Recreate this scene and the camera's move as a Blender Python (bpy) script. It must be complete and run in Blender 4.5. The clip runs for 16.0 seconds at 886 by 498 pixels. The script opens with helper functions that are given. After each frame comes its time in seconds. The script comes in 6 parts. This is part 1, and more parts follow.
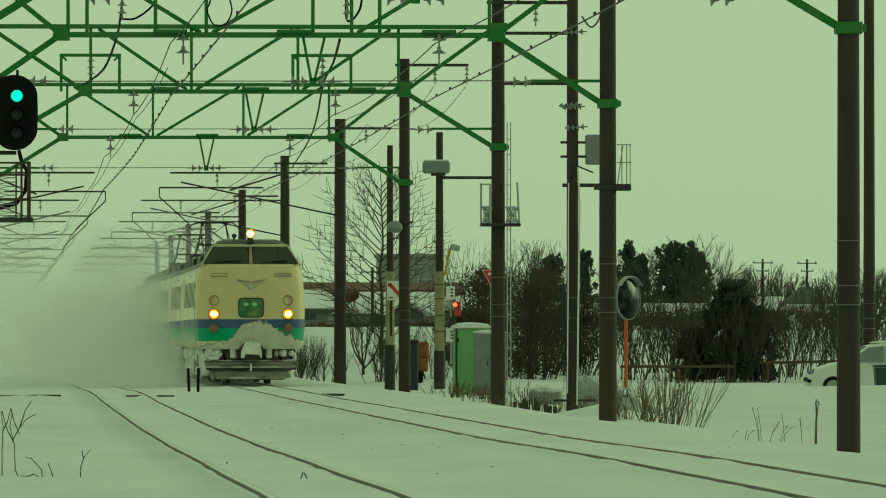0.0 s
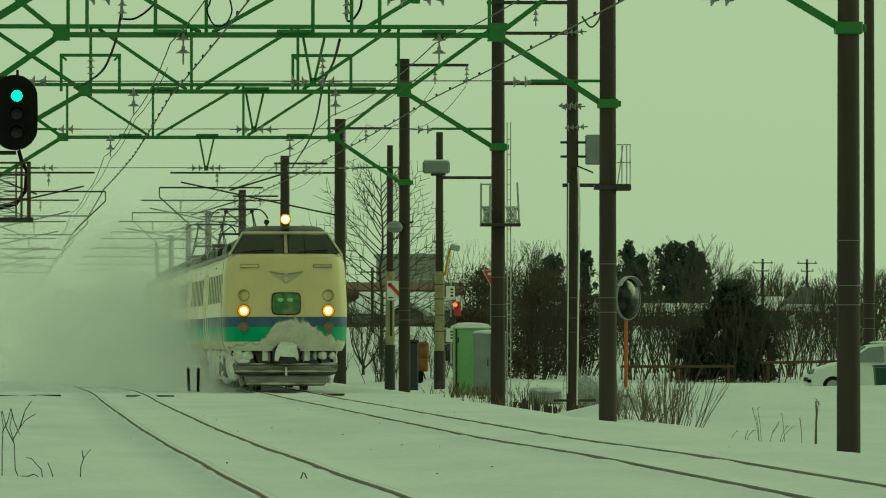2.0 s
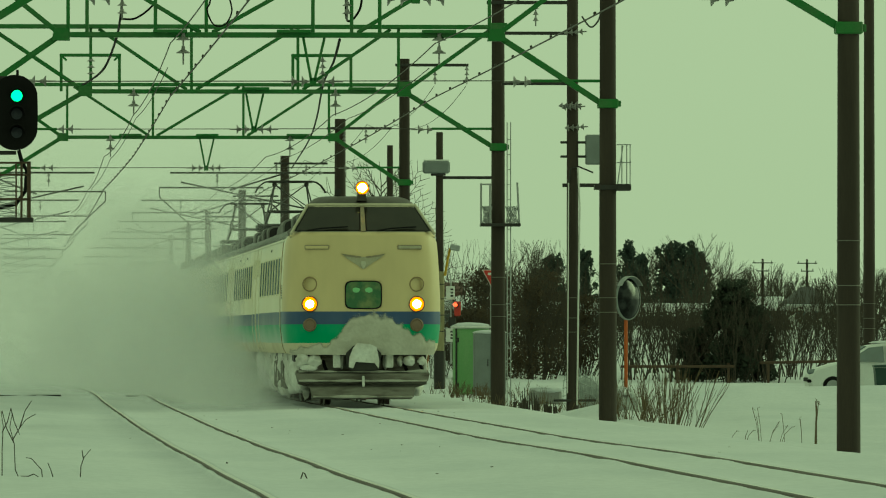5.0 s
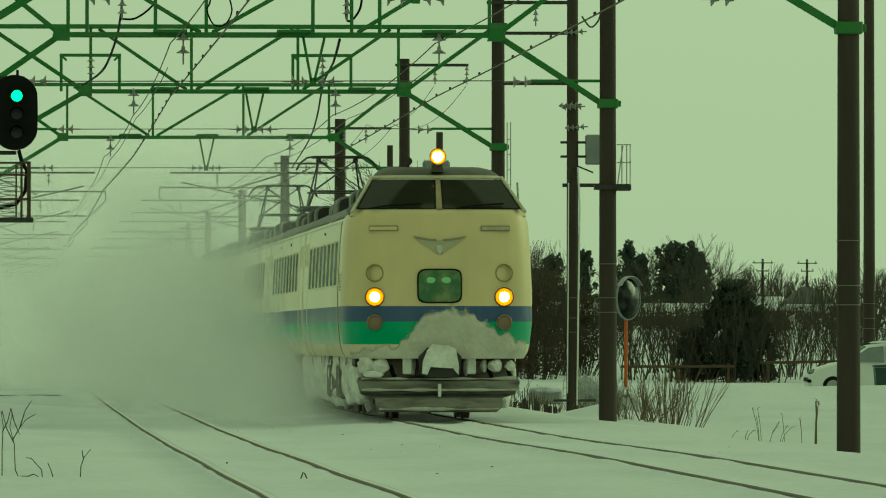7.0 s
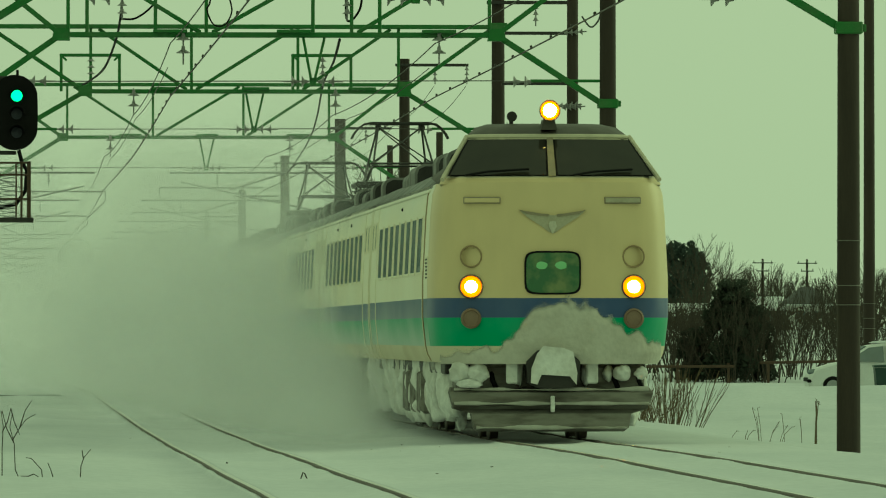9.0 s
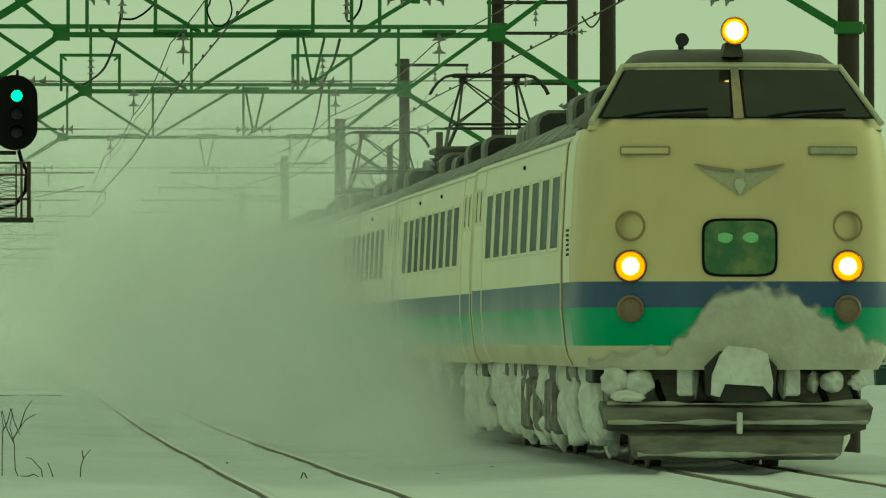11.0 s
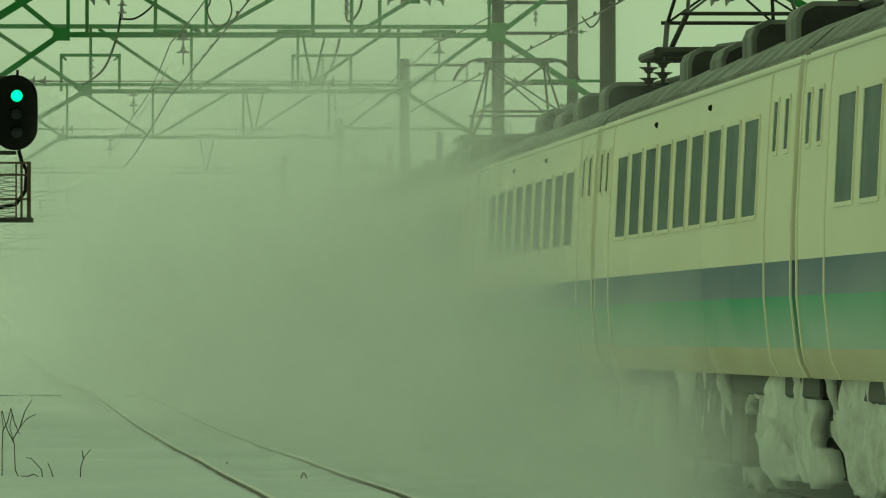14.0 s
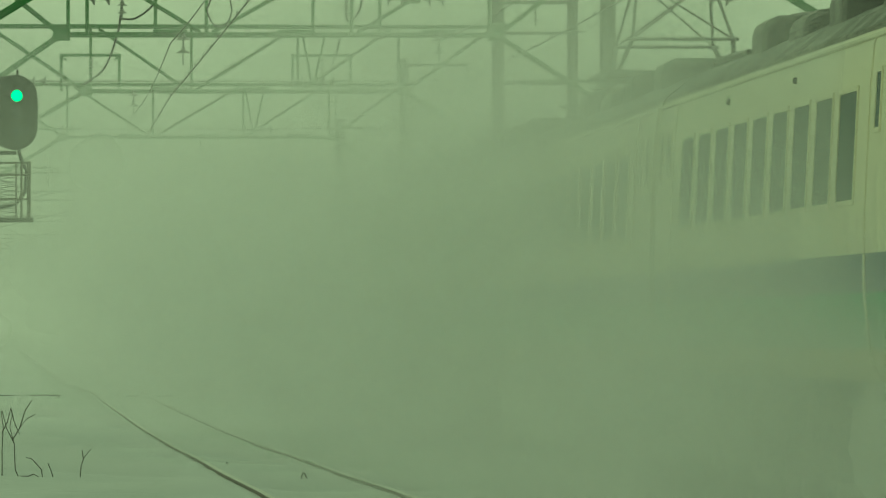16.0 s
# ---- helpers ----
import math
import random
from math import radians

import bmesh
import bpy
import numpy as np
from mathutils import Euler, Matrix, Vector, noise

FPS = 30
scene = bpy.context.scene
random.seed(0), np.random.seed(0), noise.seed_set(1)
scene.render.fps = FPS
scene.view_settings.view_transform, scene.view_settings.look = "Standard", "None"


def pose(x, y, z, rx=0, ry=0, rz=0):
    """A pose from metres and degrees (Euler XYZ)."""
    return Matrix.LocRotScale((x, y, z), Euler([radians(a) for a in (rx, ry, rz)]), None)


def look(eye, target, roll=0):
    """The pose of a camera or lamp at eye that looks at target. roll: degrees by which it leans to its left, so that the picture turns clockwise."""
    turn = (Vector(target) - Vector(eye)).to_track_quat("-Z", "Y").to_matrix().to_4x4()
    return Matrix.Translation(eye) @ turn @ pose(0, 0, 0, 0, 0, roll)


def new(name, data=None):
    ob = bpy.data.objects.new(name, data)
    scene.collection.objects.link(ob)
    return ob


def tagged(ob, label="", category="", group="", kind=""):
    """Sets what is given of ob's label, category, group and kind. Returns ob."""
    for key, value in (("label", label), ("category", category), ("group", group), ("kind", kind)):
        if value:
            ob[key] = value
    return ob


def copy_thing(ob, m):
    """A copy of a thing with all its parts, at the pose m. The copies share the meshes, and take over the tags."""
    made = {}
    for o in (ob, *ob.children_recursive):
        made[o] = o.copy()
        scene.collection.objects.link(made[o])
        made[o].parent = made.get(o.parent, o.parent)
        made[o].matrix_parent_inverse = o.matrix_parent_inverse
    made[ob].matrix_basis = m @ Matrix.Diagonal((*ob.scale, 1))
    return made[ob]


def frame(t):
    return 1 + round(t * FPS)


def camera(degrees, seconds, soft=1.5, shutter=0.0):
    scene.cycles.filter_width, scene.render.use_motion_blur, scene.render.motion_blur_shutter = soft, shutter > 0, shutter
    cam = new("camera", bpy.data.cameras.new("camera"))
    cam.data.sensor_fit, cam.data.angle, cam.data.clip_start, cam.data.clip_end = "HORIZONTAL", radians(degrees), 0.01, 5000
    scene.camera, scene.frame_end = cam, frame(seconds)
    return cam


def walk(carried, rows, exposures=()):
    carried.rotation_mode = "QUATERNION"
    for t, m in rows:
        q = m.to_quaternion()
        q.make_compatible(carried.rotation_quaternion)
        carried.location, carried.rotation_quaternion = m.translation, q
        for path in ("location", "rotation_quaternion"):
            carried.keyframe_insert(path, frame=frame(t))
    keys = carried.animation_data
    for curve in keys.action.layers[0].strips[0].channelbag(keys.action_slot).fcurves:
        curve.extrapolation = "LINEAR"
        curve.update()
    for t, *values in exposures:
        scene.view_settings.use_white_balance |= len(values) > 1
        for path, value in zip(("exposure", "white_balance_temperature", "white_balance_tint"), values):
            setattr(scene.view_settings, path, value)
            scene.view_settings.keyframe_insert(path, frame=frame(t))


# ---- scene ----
cam = camera(5.596, 16.0, soft=1.1)
EYE = 1.29
walk(cam, [(0, pose(0, 0, EYE, 90.543, 0, -2.798)), (16, pose(0, 0, EYE, 90.543, 0, -2.798))],
     exposures=[(0, 0.13, 9250, -58), (12.5, 0.13, 9400, -60), (16, 0.02, 9800, -62)])
scene.cycles.transparent_max_bounces = 256

# ---- light: an overcast winter afternoon ----
world = bpy.data.worlds.new("world")
scene.world = world
world.use_nodes = True
wn, wl = world.node_tree.nodes, world.node_tree.links
sky = wn.new("ShaderNodeTexSky")
sky.sky_type, sky.sun_disc, sky.sun_elevation, sky.sun_rotation = "NISHITA", False, radians(16), radians(63)
sky.air_density, sky.dust_density = 1.5, 3.0
grey = wn.new("ShaderNodeHueSaturation")
grey.inputs["Saturation"].default_value = 0.06
veil = wn.new("ShaderNodeMix")
veil.data_type = "RGBA"
veil.inputs[0].default_value = 0.85
veil.inputs[7].default_value = (6.0, 6.0, 6.0, 1)
wl.new(sky.outputs[0], grey.inputs["Color"])
wl.new(grey.outputs[0], veil.inputs[6])
wl.new(veil.outputs[2], wn["Background"].inputs[0])
wn["Background"].inputs[1].default_value = 0.085

sun = new("sun", bpy.data.lights.new("sun", "SUN"))
sun.data.energy, sun.data.angle, sun.data.color = 0.5, radians(25), (1, 0.95, 0.86)
sun.matrix_world = look((80, 40, 26), (0, 0, 0))


# ---- materials ----
def material(name, color, rough=0.6, metal=0.0, spots=None, amount=0.5, scale=6.0, grain=40.0, bump=0.15, spec=0.4, stretch=(1, 1, 1), vary=0.0, mottle=0.2):
    """A surface with a base colour, wear of another colour in patches, fine grain and relief."""
    m = bpy.data.materials.new(name)
    m.use_nodes = True
    n, l = m.node_tree.nodes, m.node_tree.links
    b = n["Principled BSDF"]
    co, mp = n.new("ShaderNodeTexCoord"), n.new("ShaderNodeMapping")
    mp.inputs["Scale"].default_value = stretch
    l.new(co.outputs["Object"], mp.inputs[0])
    big, fine = n.new("ShaderNodeTexNoise"), n.new("ShaderNodeTexNoise")
    for t, s, d in ((big, scale, 5), (fine, grain, 3)):
        t.inputs["Scale"].default_value, t.inputs["Detail"].default_value = s, d
        l.new(mp.outputs[0], t.inputs["Vector"])
    ramp = n.new("ShaderNodeValToRGB")
    ramp.color_ramp.elements[0].position, ramp.color_ramp.elements[1].position = 0.42, 0.68
    l.new(big.outputs["Fac"], ramp.inputs[0])
    fac = n.new("ShaderNodeMath")
    fac.operation = "MULTIPLY"
    fac.inputs[1].default_value = amount
    l.new(ramp.outputs[0], fac.inputs[0])
    mix = n.new("ShaderNodeMix")
    mix.data_type = "RGBA"
    mix.inputs[6].default_value = (*color, 1)
    mix.inputs[7].default_value = (*(spots or [c * 0.7 for c in color]), 1)
    l.new(fac.outputs[0], mix.inputs[0])
    hsv = n.new("ShaderNodeHueSaturation")
    l.new(mix.outputs[2], hsv.inputs["Color"])
    rng = n.new("ShaderNodeMapRange")
    rng.inputs["To Min"].default_value, rng.inputs["To Max"].default_value = 1 - mottle, 1 + mottle
    l.new(fine.outputs["Fac"], rng.inputs[0])
    if vary:
        info, add = n.new("ShaderNodeObjectInfo"), n.new("ShaderNodeMath")
        add.operation = "MULTIPLY_ADD"
        add.inputs[1].default_value = vary
        l.new(info.outputs["Random"], add.inputs[0])
        l.new(rng.outputs[0], add.inputs[2])
        l.new(add.outputs[0], hsv.inputs["Value"])
    else:
        l.new(rng.outputs[0], hsv.inputs["Value"])
    l.new(hsv.outputs[0], b.inputs["Base Color"])
    b.inputs["Roughness"].default_value, b.inputs["Metallic"].default_value = rough, metal
    b.inputs["Specular IOR Level"].default_value = spec
    if bump:
        bp = n.new("ShaderNodeBump")
        bp.inputs["Strength"].default_value, bp.inputs["Distance"].default_value = bump, 0.02
        l.new(fine.outputs["Fac"], bp.inputs["Height"])
        l.new(bp.outputs[0], b.inputs["Normal"])
    return m


def glow(name, color, strength):
    m = bpy.data.materials.new(name)
    m.use_nodes = True
    b = m.node_tree.nodes["Principled BSDF"]
    b.inputs["Base Color"].default_value = (*color, 1)
    b.inputs["Emission Color"].default_value = (*color, 1)
    b.inputs["Emission Strength"].default_value = strength
    return m


def glass(name, color, gloss=0.10, rough=0.12):
    """Dark, slightly frosted window glass before an unlit interior."""
    m = bpy.data.materials.new(name)
    m.use_nodes = True
    n, l = m.node_tree.nodes, m.node_tree.links
    n.remove(n["Principled BSDF"])
    df, gl, mx, tx, co, rp = (n.new("ShaderNode" + k) for k in ("BsdfDiffuse", "BsdfGlossy", "MixShader", "TexNoise", "TexCoord", "Mix"))
    rp.data_type = "RGBA"
    rp.inputs[6].default_value = (*color, 1)
    rp.inputs[7].default_value = (*[c * 2.2 for c in color], 1)
    tx.inputs["Scale"].default_value = 2.2
    l.new(co.outputs["Object"], tx.inputs["Vector"])
    l.new(tx.outputs["Fac"], rp.inputs[0])
    l.new(rp.outputs[2], df.inputs[0])
    gl.inputs["Roughness"].default_value = rough
    mx.inputs[0].default_value = gloss
    l.new(df.outputs[0], mx.inputs[1])
    l.new(gl.outputs[0], mx.inputs[2])
    l.new(mx.outputs[0], n["Material Output"].inputs[0])
    return m


SNOW = material("snow", (0.60, 0.61, 0.63), 0.9, spots=(0.50, 0.52, 0.55), amount=0.6, scale=0.5, grain=9.0, bump=0.28, spec=0.1, stretch=(1, 0.22, 1), mottle=0.10)
CRUST = material("caked_snow", (0.70, 0.70, 0.67), 0.9, spots=(0.36, 0.34, 0.29), amount=0.55, scale=3.0, grain=14.0, bump=0.8, spec=0.1)
RAIL = material("rail_steel", (0.13, 0.11, 0.09), 0.6, 0.4, spots=(0.065, 0.05, 0.04), scale=3)
POLISHED = material("polished_rail_head", (0.62, 0.60, 0.57), 0.35, 1.0, spots=(0.55, 0.55, 0.55), scale=0.5, bump=0)
GREEN = material("green_steel_paint", (0.030, 0.150, 0.028), 0.55, spots=(0.10, 0.13, 0.07), amount=0.35, scale=2.0)
BROWN = material("brown_pole_concrete", (0.030, 0.022, 0.016), 0.8, spots=(0.055, 0.042, 0.032), amount=0.6, scale=2.5, stretch=(1, 1, 0.15))
DARK = material("dark_steel", (0.035, 0.033, 0.03), 0.55, 0.3)
GALV = material("galvanised_steel", (0.33, 0.34, 0.34), 0.5, 0.5, scale=4)
WIRE = material("copper_wire_weathered", (0.05, 0.045, 0.04), 0.6, 0.4, bump=0)
PORC = material("porcelain", (0.24, 0.24, 0.23), 0.35, spots=(0.10, 0.095, 0.09), bump=0)
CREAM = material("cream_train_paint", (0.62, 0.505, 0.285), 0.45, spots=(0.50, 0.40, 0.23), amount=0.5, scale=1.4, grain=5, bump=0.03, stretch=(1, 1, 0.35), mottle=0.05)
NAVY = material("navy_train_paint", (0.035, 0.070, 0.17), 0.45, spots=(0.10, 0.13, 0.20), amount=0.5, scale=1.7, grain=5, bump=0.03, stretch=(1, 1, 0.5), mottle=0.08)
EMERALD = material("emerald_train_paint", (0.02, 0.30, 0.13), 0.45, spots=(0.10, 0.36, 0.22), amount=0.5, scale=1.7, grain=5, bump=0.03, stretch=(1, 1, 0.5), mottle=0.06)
SILL = material("snow_dusted_cream", (0.60, 0.55, 0.41), 0.85, spots=(0.44, 0.37, 0.24), amount=0.5, scale=2.0, grain=8, bump=0.1, stretch=(1, 0.2, 1), mottle=0.05)


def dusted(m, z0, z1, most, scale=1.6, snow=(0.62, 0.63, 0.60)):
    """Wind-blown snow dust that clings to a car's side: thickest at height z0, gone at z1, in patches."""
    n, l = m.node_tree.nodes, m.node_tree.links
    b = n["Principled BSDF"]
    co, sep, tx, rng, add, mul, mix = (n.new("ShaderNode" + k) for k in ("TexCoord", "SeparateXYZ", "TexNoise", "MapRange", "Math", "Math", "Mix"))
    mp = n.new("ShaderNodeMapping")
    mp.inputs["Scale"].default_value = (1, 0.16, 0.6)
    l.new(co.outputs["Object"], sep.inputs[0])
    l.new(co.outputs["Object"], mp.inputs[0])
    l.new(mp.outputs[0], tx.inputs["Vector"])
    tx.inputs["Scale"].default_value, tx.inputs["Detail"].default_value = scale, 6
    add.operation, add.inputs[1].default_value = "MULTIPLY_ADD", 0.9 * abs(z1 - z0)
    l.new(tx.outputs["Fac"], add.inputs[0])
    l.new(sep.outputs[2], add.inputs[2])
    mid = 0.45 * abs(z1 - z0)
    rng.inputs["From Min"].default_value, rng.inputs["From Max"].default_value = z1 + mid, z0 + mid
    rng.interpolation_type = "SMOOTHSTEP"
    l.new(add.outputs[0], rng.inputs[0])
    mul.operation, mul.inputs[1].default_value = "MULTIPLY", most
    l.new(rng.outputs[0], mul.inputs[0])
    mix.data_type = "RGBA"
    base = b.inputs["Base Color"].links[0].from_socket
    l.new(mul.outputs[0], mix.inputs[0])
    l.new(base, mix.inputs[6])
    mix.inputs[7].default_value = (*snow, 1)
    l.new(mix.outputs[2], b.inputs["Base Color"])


# The side cream has a lighter base than the nose cream.
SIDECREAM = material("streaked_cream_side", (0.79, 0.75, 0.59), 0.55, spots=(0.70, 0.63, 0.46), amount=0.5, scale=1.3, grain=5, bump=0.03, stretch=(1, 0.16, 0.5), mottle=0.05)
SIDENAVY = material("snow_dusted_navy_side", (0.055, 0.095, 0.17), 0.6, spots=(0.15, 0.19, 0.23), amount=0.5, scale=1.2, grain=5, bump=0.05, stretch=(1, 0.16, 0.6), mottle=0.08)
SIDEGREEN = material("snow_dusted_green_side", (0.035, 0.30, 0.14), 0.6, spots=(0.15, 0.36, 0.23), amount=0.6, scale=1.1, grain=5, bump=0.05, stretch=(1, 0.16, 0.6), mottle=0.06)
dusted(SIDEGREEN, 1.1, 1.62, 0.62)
dusted(SIDENAVY, 1.2, 1.9, 0.35)
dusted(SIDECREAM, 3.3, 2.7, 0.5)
FRAME = material("pale_cab_frame", (0.50, 0.46, 0.34), 0.6, bump=0.03, mottle=0.08)
CAPROOF = material("dark_brown_cab_roof", (0.050, 0.042, 0.032), 0.6, spots=(0.11, 0.10, 0.085), amount=0.5, scale=2.5, grain=12)
PILLAR = material("brown_cab_pillar", (0.26, 0.22, 0.15), 0.6, bump=0.02)
# Pale from snow dust and from sky light put into the colour.
LITDUSTYUNIT = material("lit_dusty_roof_unit", (0.22, 0.22, 0.205), 0.85, spots=(0.06, 0.06, 0.055), amount=0.8, scale=2.6, grain=9, stretch=(1, 1, 0.35))
ROOF = material("grey_roof_paint", (0.13, 0.13, 0.12), 0.75, spots=(0.40, 0.41, 0.39), amount=0.6, scale=2.4, stretch=(1, 0.5, 1))
# The units' end faces, with their shade put into the colour.
SHADEDUNIT = material("shaded_roof_unit_end", (0.022, 0.020, 0.018), 0.75, spots=(0.09, 0.09, 0.085), amount=0.35, scale=1.6)
BLACK = material("black_rubber", (0.006, 0.006, 0.006), 0.7, spec=0.12)
PANE = glass("dark_window_glass", (0.060, 0.080, 0.080), 0.17)
SCREEN = glass("windscreen_glass", (0.016, 0.015, 0.011), 0.045, 0.05)
LAMPGLOW = glow("headlamp_glow", (1.0, 0.66, 0.30), 30.0)
LAMPRIM = glow("headlamp_reflector_glow", (1.0, 0.17, 0.012), 2.2)


# ---- building helpers ----
class Shape:
    """Gathers solids into one mesh."""

    def __init__(self):
        self.v, self.f = [], []

    def add(self, verts, faces):
        k = len(self.v)
        self.v += [tuple(p) for p in verts]
        self.f += [tuple(i + k for i in q) for q in faces]
        return self

    def box(self, c, s, rz=0.0, bevel=0.0, rx=0.0, ry=0.0):
        """A box with chamfered edges."""
        hx, hy, hz = s[0] / 2, s[1] / 2, s[2] / 2
        b = min(bevel, 0.45 * min(s))
        m = Matrix.Translation(c) @ Euler((radians(rx), radians(ry), radians(rz))).to_matrix().to_4x4()
        if b <= 0:
            v = [(x * hx, y * hy, z * hz) for z in (-1, 1) for y in (-1, 1) for x in (-1, 1)]
            f = [(0, 2, 3, 1), (4, 5, 7, 6), (0, 1, 5, 4), (2, 6, 7, 3), (0, 4, 6, 2), (1, 3, 7, 5)]
            return self.add([m @ Vector(p) for p in v], f)
        v, f, ix = [], [], {}
        for x in (-1, 1):
            for y in (-1, 1):
                for z in (-1, 1):
                    for a in range(3):
                        p = [x * (hx - b), y * (hy - b), z * (hz - b)]
                        p[a] = (x, y, z)[a] * (hx, hy, hz)[a]
                        ix[x, y, z, a] = len(v)
                        v.append(m @ Vector(p))
        for a in range(3):
            o, q = (a + 1) % 3, (a + 2) % 3
            for sg in (-1, 1):
                def key(so, sq, ax=None):
                    t = [0, 0, 0]
                    t[a], t[o], t[q] = sg, so, sq
                    return ix[(*t, a if ax is None else ax)]
                r = [key(-1, -1), key(1, -1), key(1, 1), key(-1, 1)]
                f.append(r if sg > 0 else r[::-1])
                for so in (-1, 1):
                    r = [key(so, -1), key(so, -1, o), key(so, 1, o), key(so, 1)]
                    f.append(r if so * sg > 0 else r[::-1])
        for x in (-1, 1):
            for y in (-1, 1):
                for z in (-1, 1):
                    r = [ix[x, y, z, a] for a in range(3)]
                    f.append(r if x * y * z > 0 else r[::-1])
        return self.add(v, f)

    def tube(self, p, q, r, r2=None, n=8, cap=True):
        """A rod from p to q, which may taper."""
        p, q = Vector(p), Vector(q)
        d = q - p
        if d.length < 1e-6:
            return self
        m = d.to_track_quat("Z", "Y").to_matrix()
        r2 = r if r2 is None else r2
        ring = [(math.cos(2 * math.pi * i / n), math.sin(2 * math.pi * i / n)) for i in range(n)]
        v = [p + m @ Vector((a * r, b * r, 0)) for a, b in ring] + [q + m @ Vector((a * r2, b * r2, 0)) for a, b in ring]
        f = [(i, (i + 1) % n, n + (i + 1) % n, n + i) for i in range(n)]
        if cap:
            f += [tuple(range(n))[::-1], tuple(range(n, 2 * n))]
        return self.add(v, f)

    def path(self, pts, r, n=6):
        """A bent rod."""
        pts = [Vector(p) for p in pts]
        pts = [p for i, p in enumerate(pts) if i == 0 or (p - pts[i - 1]).length > 1e-5]
        v, side = [], None
        for i, p in enumerate(pts):
            d = (pts[min(i + 1, len(pts) - 1)] - pts[max(i - 1, 0)]).normalized()
            side = d.orthogonal().normalized() if side is None else (side - d * side.dot(d)).normalized()
            up = d.cross(side)
            v += [p + (side * math.cos(2 * math.pi * k / n) + up * math.sin(2 * math.pi * k / n)) * r for k in range(n)]
        f = [(j * n + k, j * n + (k + 1) % n, j * n + n + (k + 1) % n, j * n + n + k) for j in range(len(pts) - 1) for k in range(n)]
        return self.add(v, f + [tuple(range(n))[::-1], tuple(range(len(v) - n, len(v)))])

    def lathe(self, c, profile, n=12, axis="Z", cap=True):
        """A turned body: profile holds radius and height."""
        turn = {"Z": Matrix.Identity(3), "Y": Euler((radians(-90), 0, 0)).to_matrix(), "X": Euler((0, radians(90), 0)).to_matrix()}[axis]
        v, f = [], []
        for r, h in profile:
            v += [Vector(c) + turn @ Vector((r * math.cos(2 * math.pi * i / n), r * math.sin(2 * math.pi * i / n), h)) for i in range(n)]
        for j in range(len(profile) - 1):
            f += [(j * n + i, j * n + (i + 1) % n, j * n + n + (i + 1) % n, j * n + n + i) for i in range(n)]
        k = len(profile) * n
        if cap:
            f += [tuple(range(n))[::-1], tuple(range(k - n, k))]
        return self.add(v, f)

    def prism(self, outline, a, b, axis="Y"):
        """An outline drawn in the other two axes, pulled from a to b along the axis."""
        def at(p, h):
            return {"X": (h, p[0], p[1]), "Y": (p[0], h, p[1]), "Z": (p[0], p[1], h)}[axis]
        n = len(outline)
        v = [at(p, a) for p in outline] + [at(p, b) for p in outline]
        f = [(i, (i + 1) % n, n + (i + 1) % n, n + i) for i in range(n)] + [tuple(range(n))[::-1], tuple(range(n, 2 * n))]
        return self.add(v, f)

    def blob(self, c, s, seed=0, rough=0.25, fine=2, level=2):
        """A lump with an uneven skin."""
        bm = bmesh.new()
        bmesh.ops.create_icosphere(bm, subdivisions=level, radius=1)
        v = []
        for w in bm.verts:
            d = 1 + rough * noise.noise(w.co * fine + Vector((seed * 3.1, seed * 1.7, seed * 5.3)))
            v.append((c[0] + w.co.x * s[0] * d, c[1] + w.co.y * s[1] * d, c[2] + w.co.z * s[2] * d))
        f = [tuple(w.index for w in g.verts) for g in bm.faces]
        bm.free()
        return self.add(v, f)

    def mesh(self, name, mat, smooth=False):
        me = bpy.data.meshes.new(name)
        me.from_pydata([tuple(p) for p in self.v], [], self.f)
        me.update()
        bm = bmesh.new()
        bm.from_mesh(me)
        bmesh.ops.recalc_face_normals(bm, faces=bm.faces)
        bm.to_mesh(me)
        bm.free()
        for m in mat if isinstance(mat, (list, tuple)) else [mat]:
            me.materials.append(m)
        if smooth:
            me.shade_smooth()
            if smooth != "all":
                me.set_sharp_from_angle(angle=radians(38))
        return me


def part(name, shape, mat, parent=None, label="", smooth=False):
    """One mesh object, under a thing or a part."""
    ob = new(name, shape.mesh(name, mat, smooth))
    ob.parent = parent
    if label:
        ob["label"] = label
    return ob


def thing(name, at=(0, 0, 0), label="", category="", group="", kind="", rz=0.0):
    """An empty at a thing's base, which parents its parts."""
    ob = new(name)
    ob.empty_display_size = 0.2
    ob.matrix_basis = pose(*at, 0, 0, rz)
    return tagged(ob, label, category, group, kind)


RNG = random.Random(7)


# ---- snow-covered ground and the two tracks ----
TRACKS = (2.72, 6.77)


def smooth(a, b, x):
    t = min(1, max(0, (x - a) / (b - a)))
    return t * t * (3 - 2 * t)


def level(y, table):
    """A height along the line, glided between the heights of a table."""
    for (a, p), (b, q) in zip(table, table[1:]):
        if y <= b:
            return p + (q - p) * smooth(a, b, y)
    return table[-1][1]


LEFT_LEVEL = ((70, 0.0), (92, -0.048), (118, -0.10), (136, -0.115), (165, -0.10), (184, -0.085), (202, -0.04), (215, -0.043), (232, -0.10), (255, -0.15), (300, -0.30))
RIGHT_LEVEL = ((70, 0.05), (88, 0.042), (122, -0.03), (165, -0.048), (195, -0.066), (212, -0.06), (245, -0.075), (300, -0.09))


def line_level(x, y):
    """How the tracks rise and dip: a hump at the level crossing, a hollow before it."""
    a, b = level(y, LEFT_LEVEL), level(y, RIGHT_LEVEL)
    return (a + (b - a) * smooth(3.8, 5.6, x)) * smooth(11.5, 9.0, x)


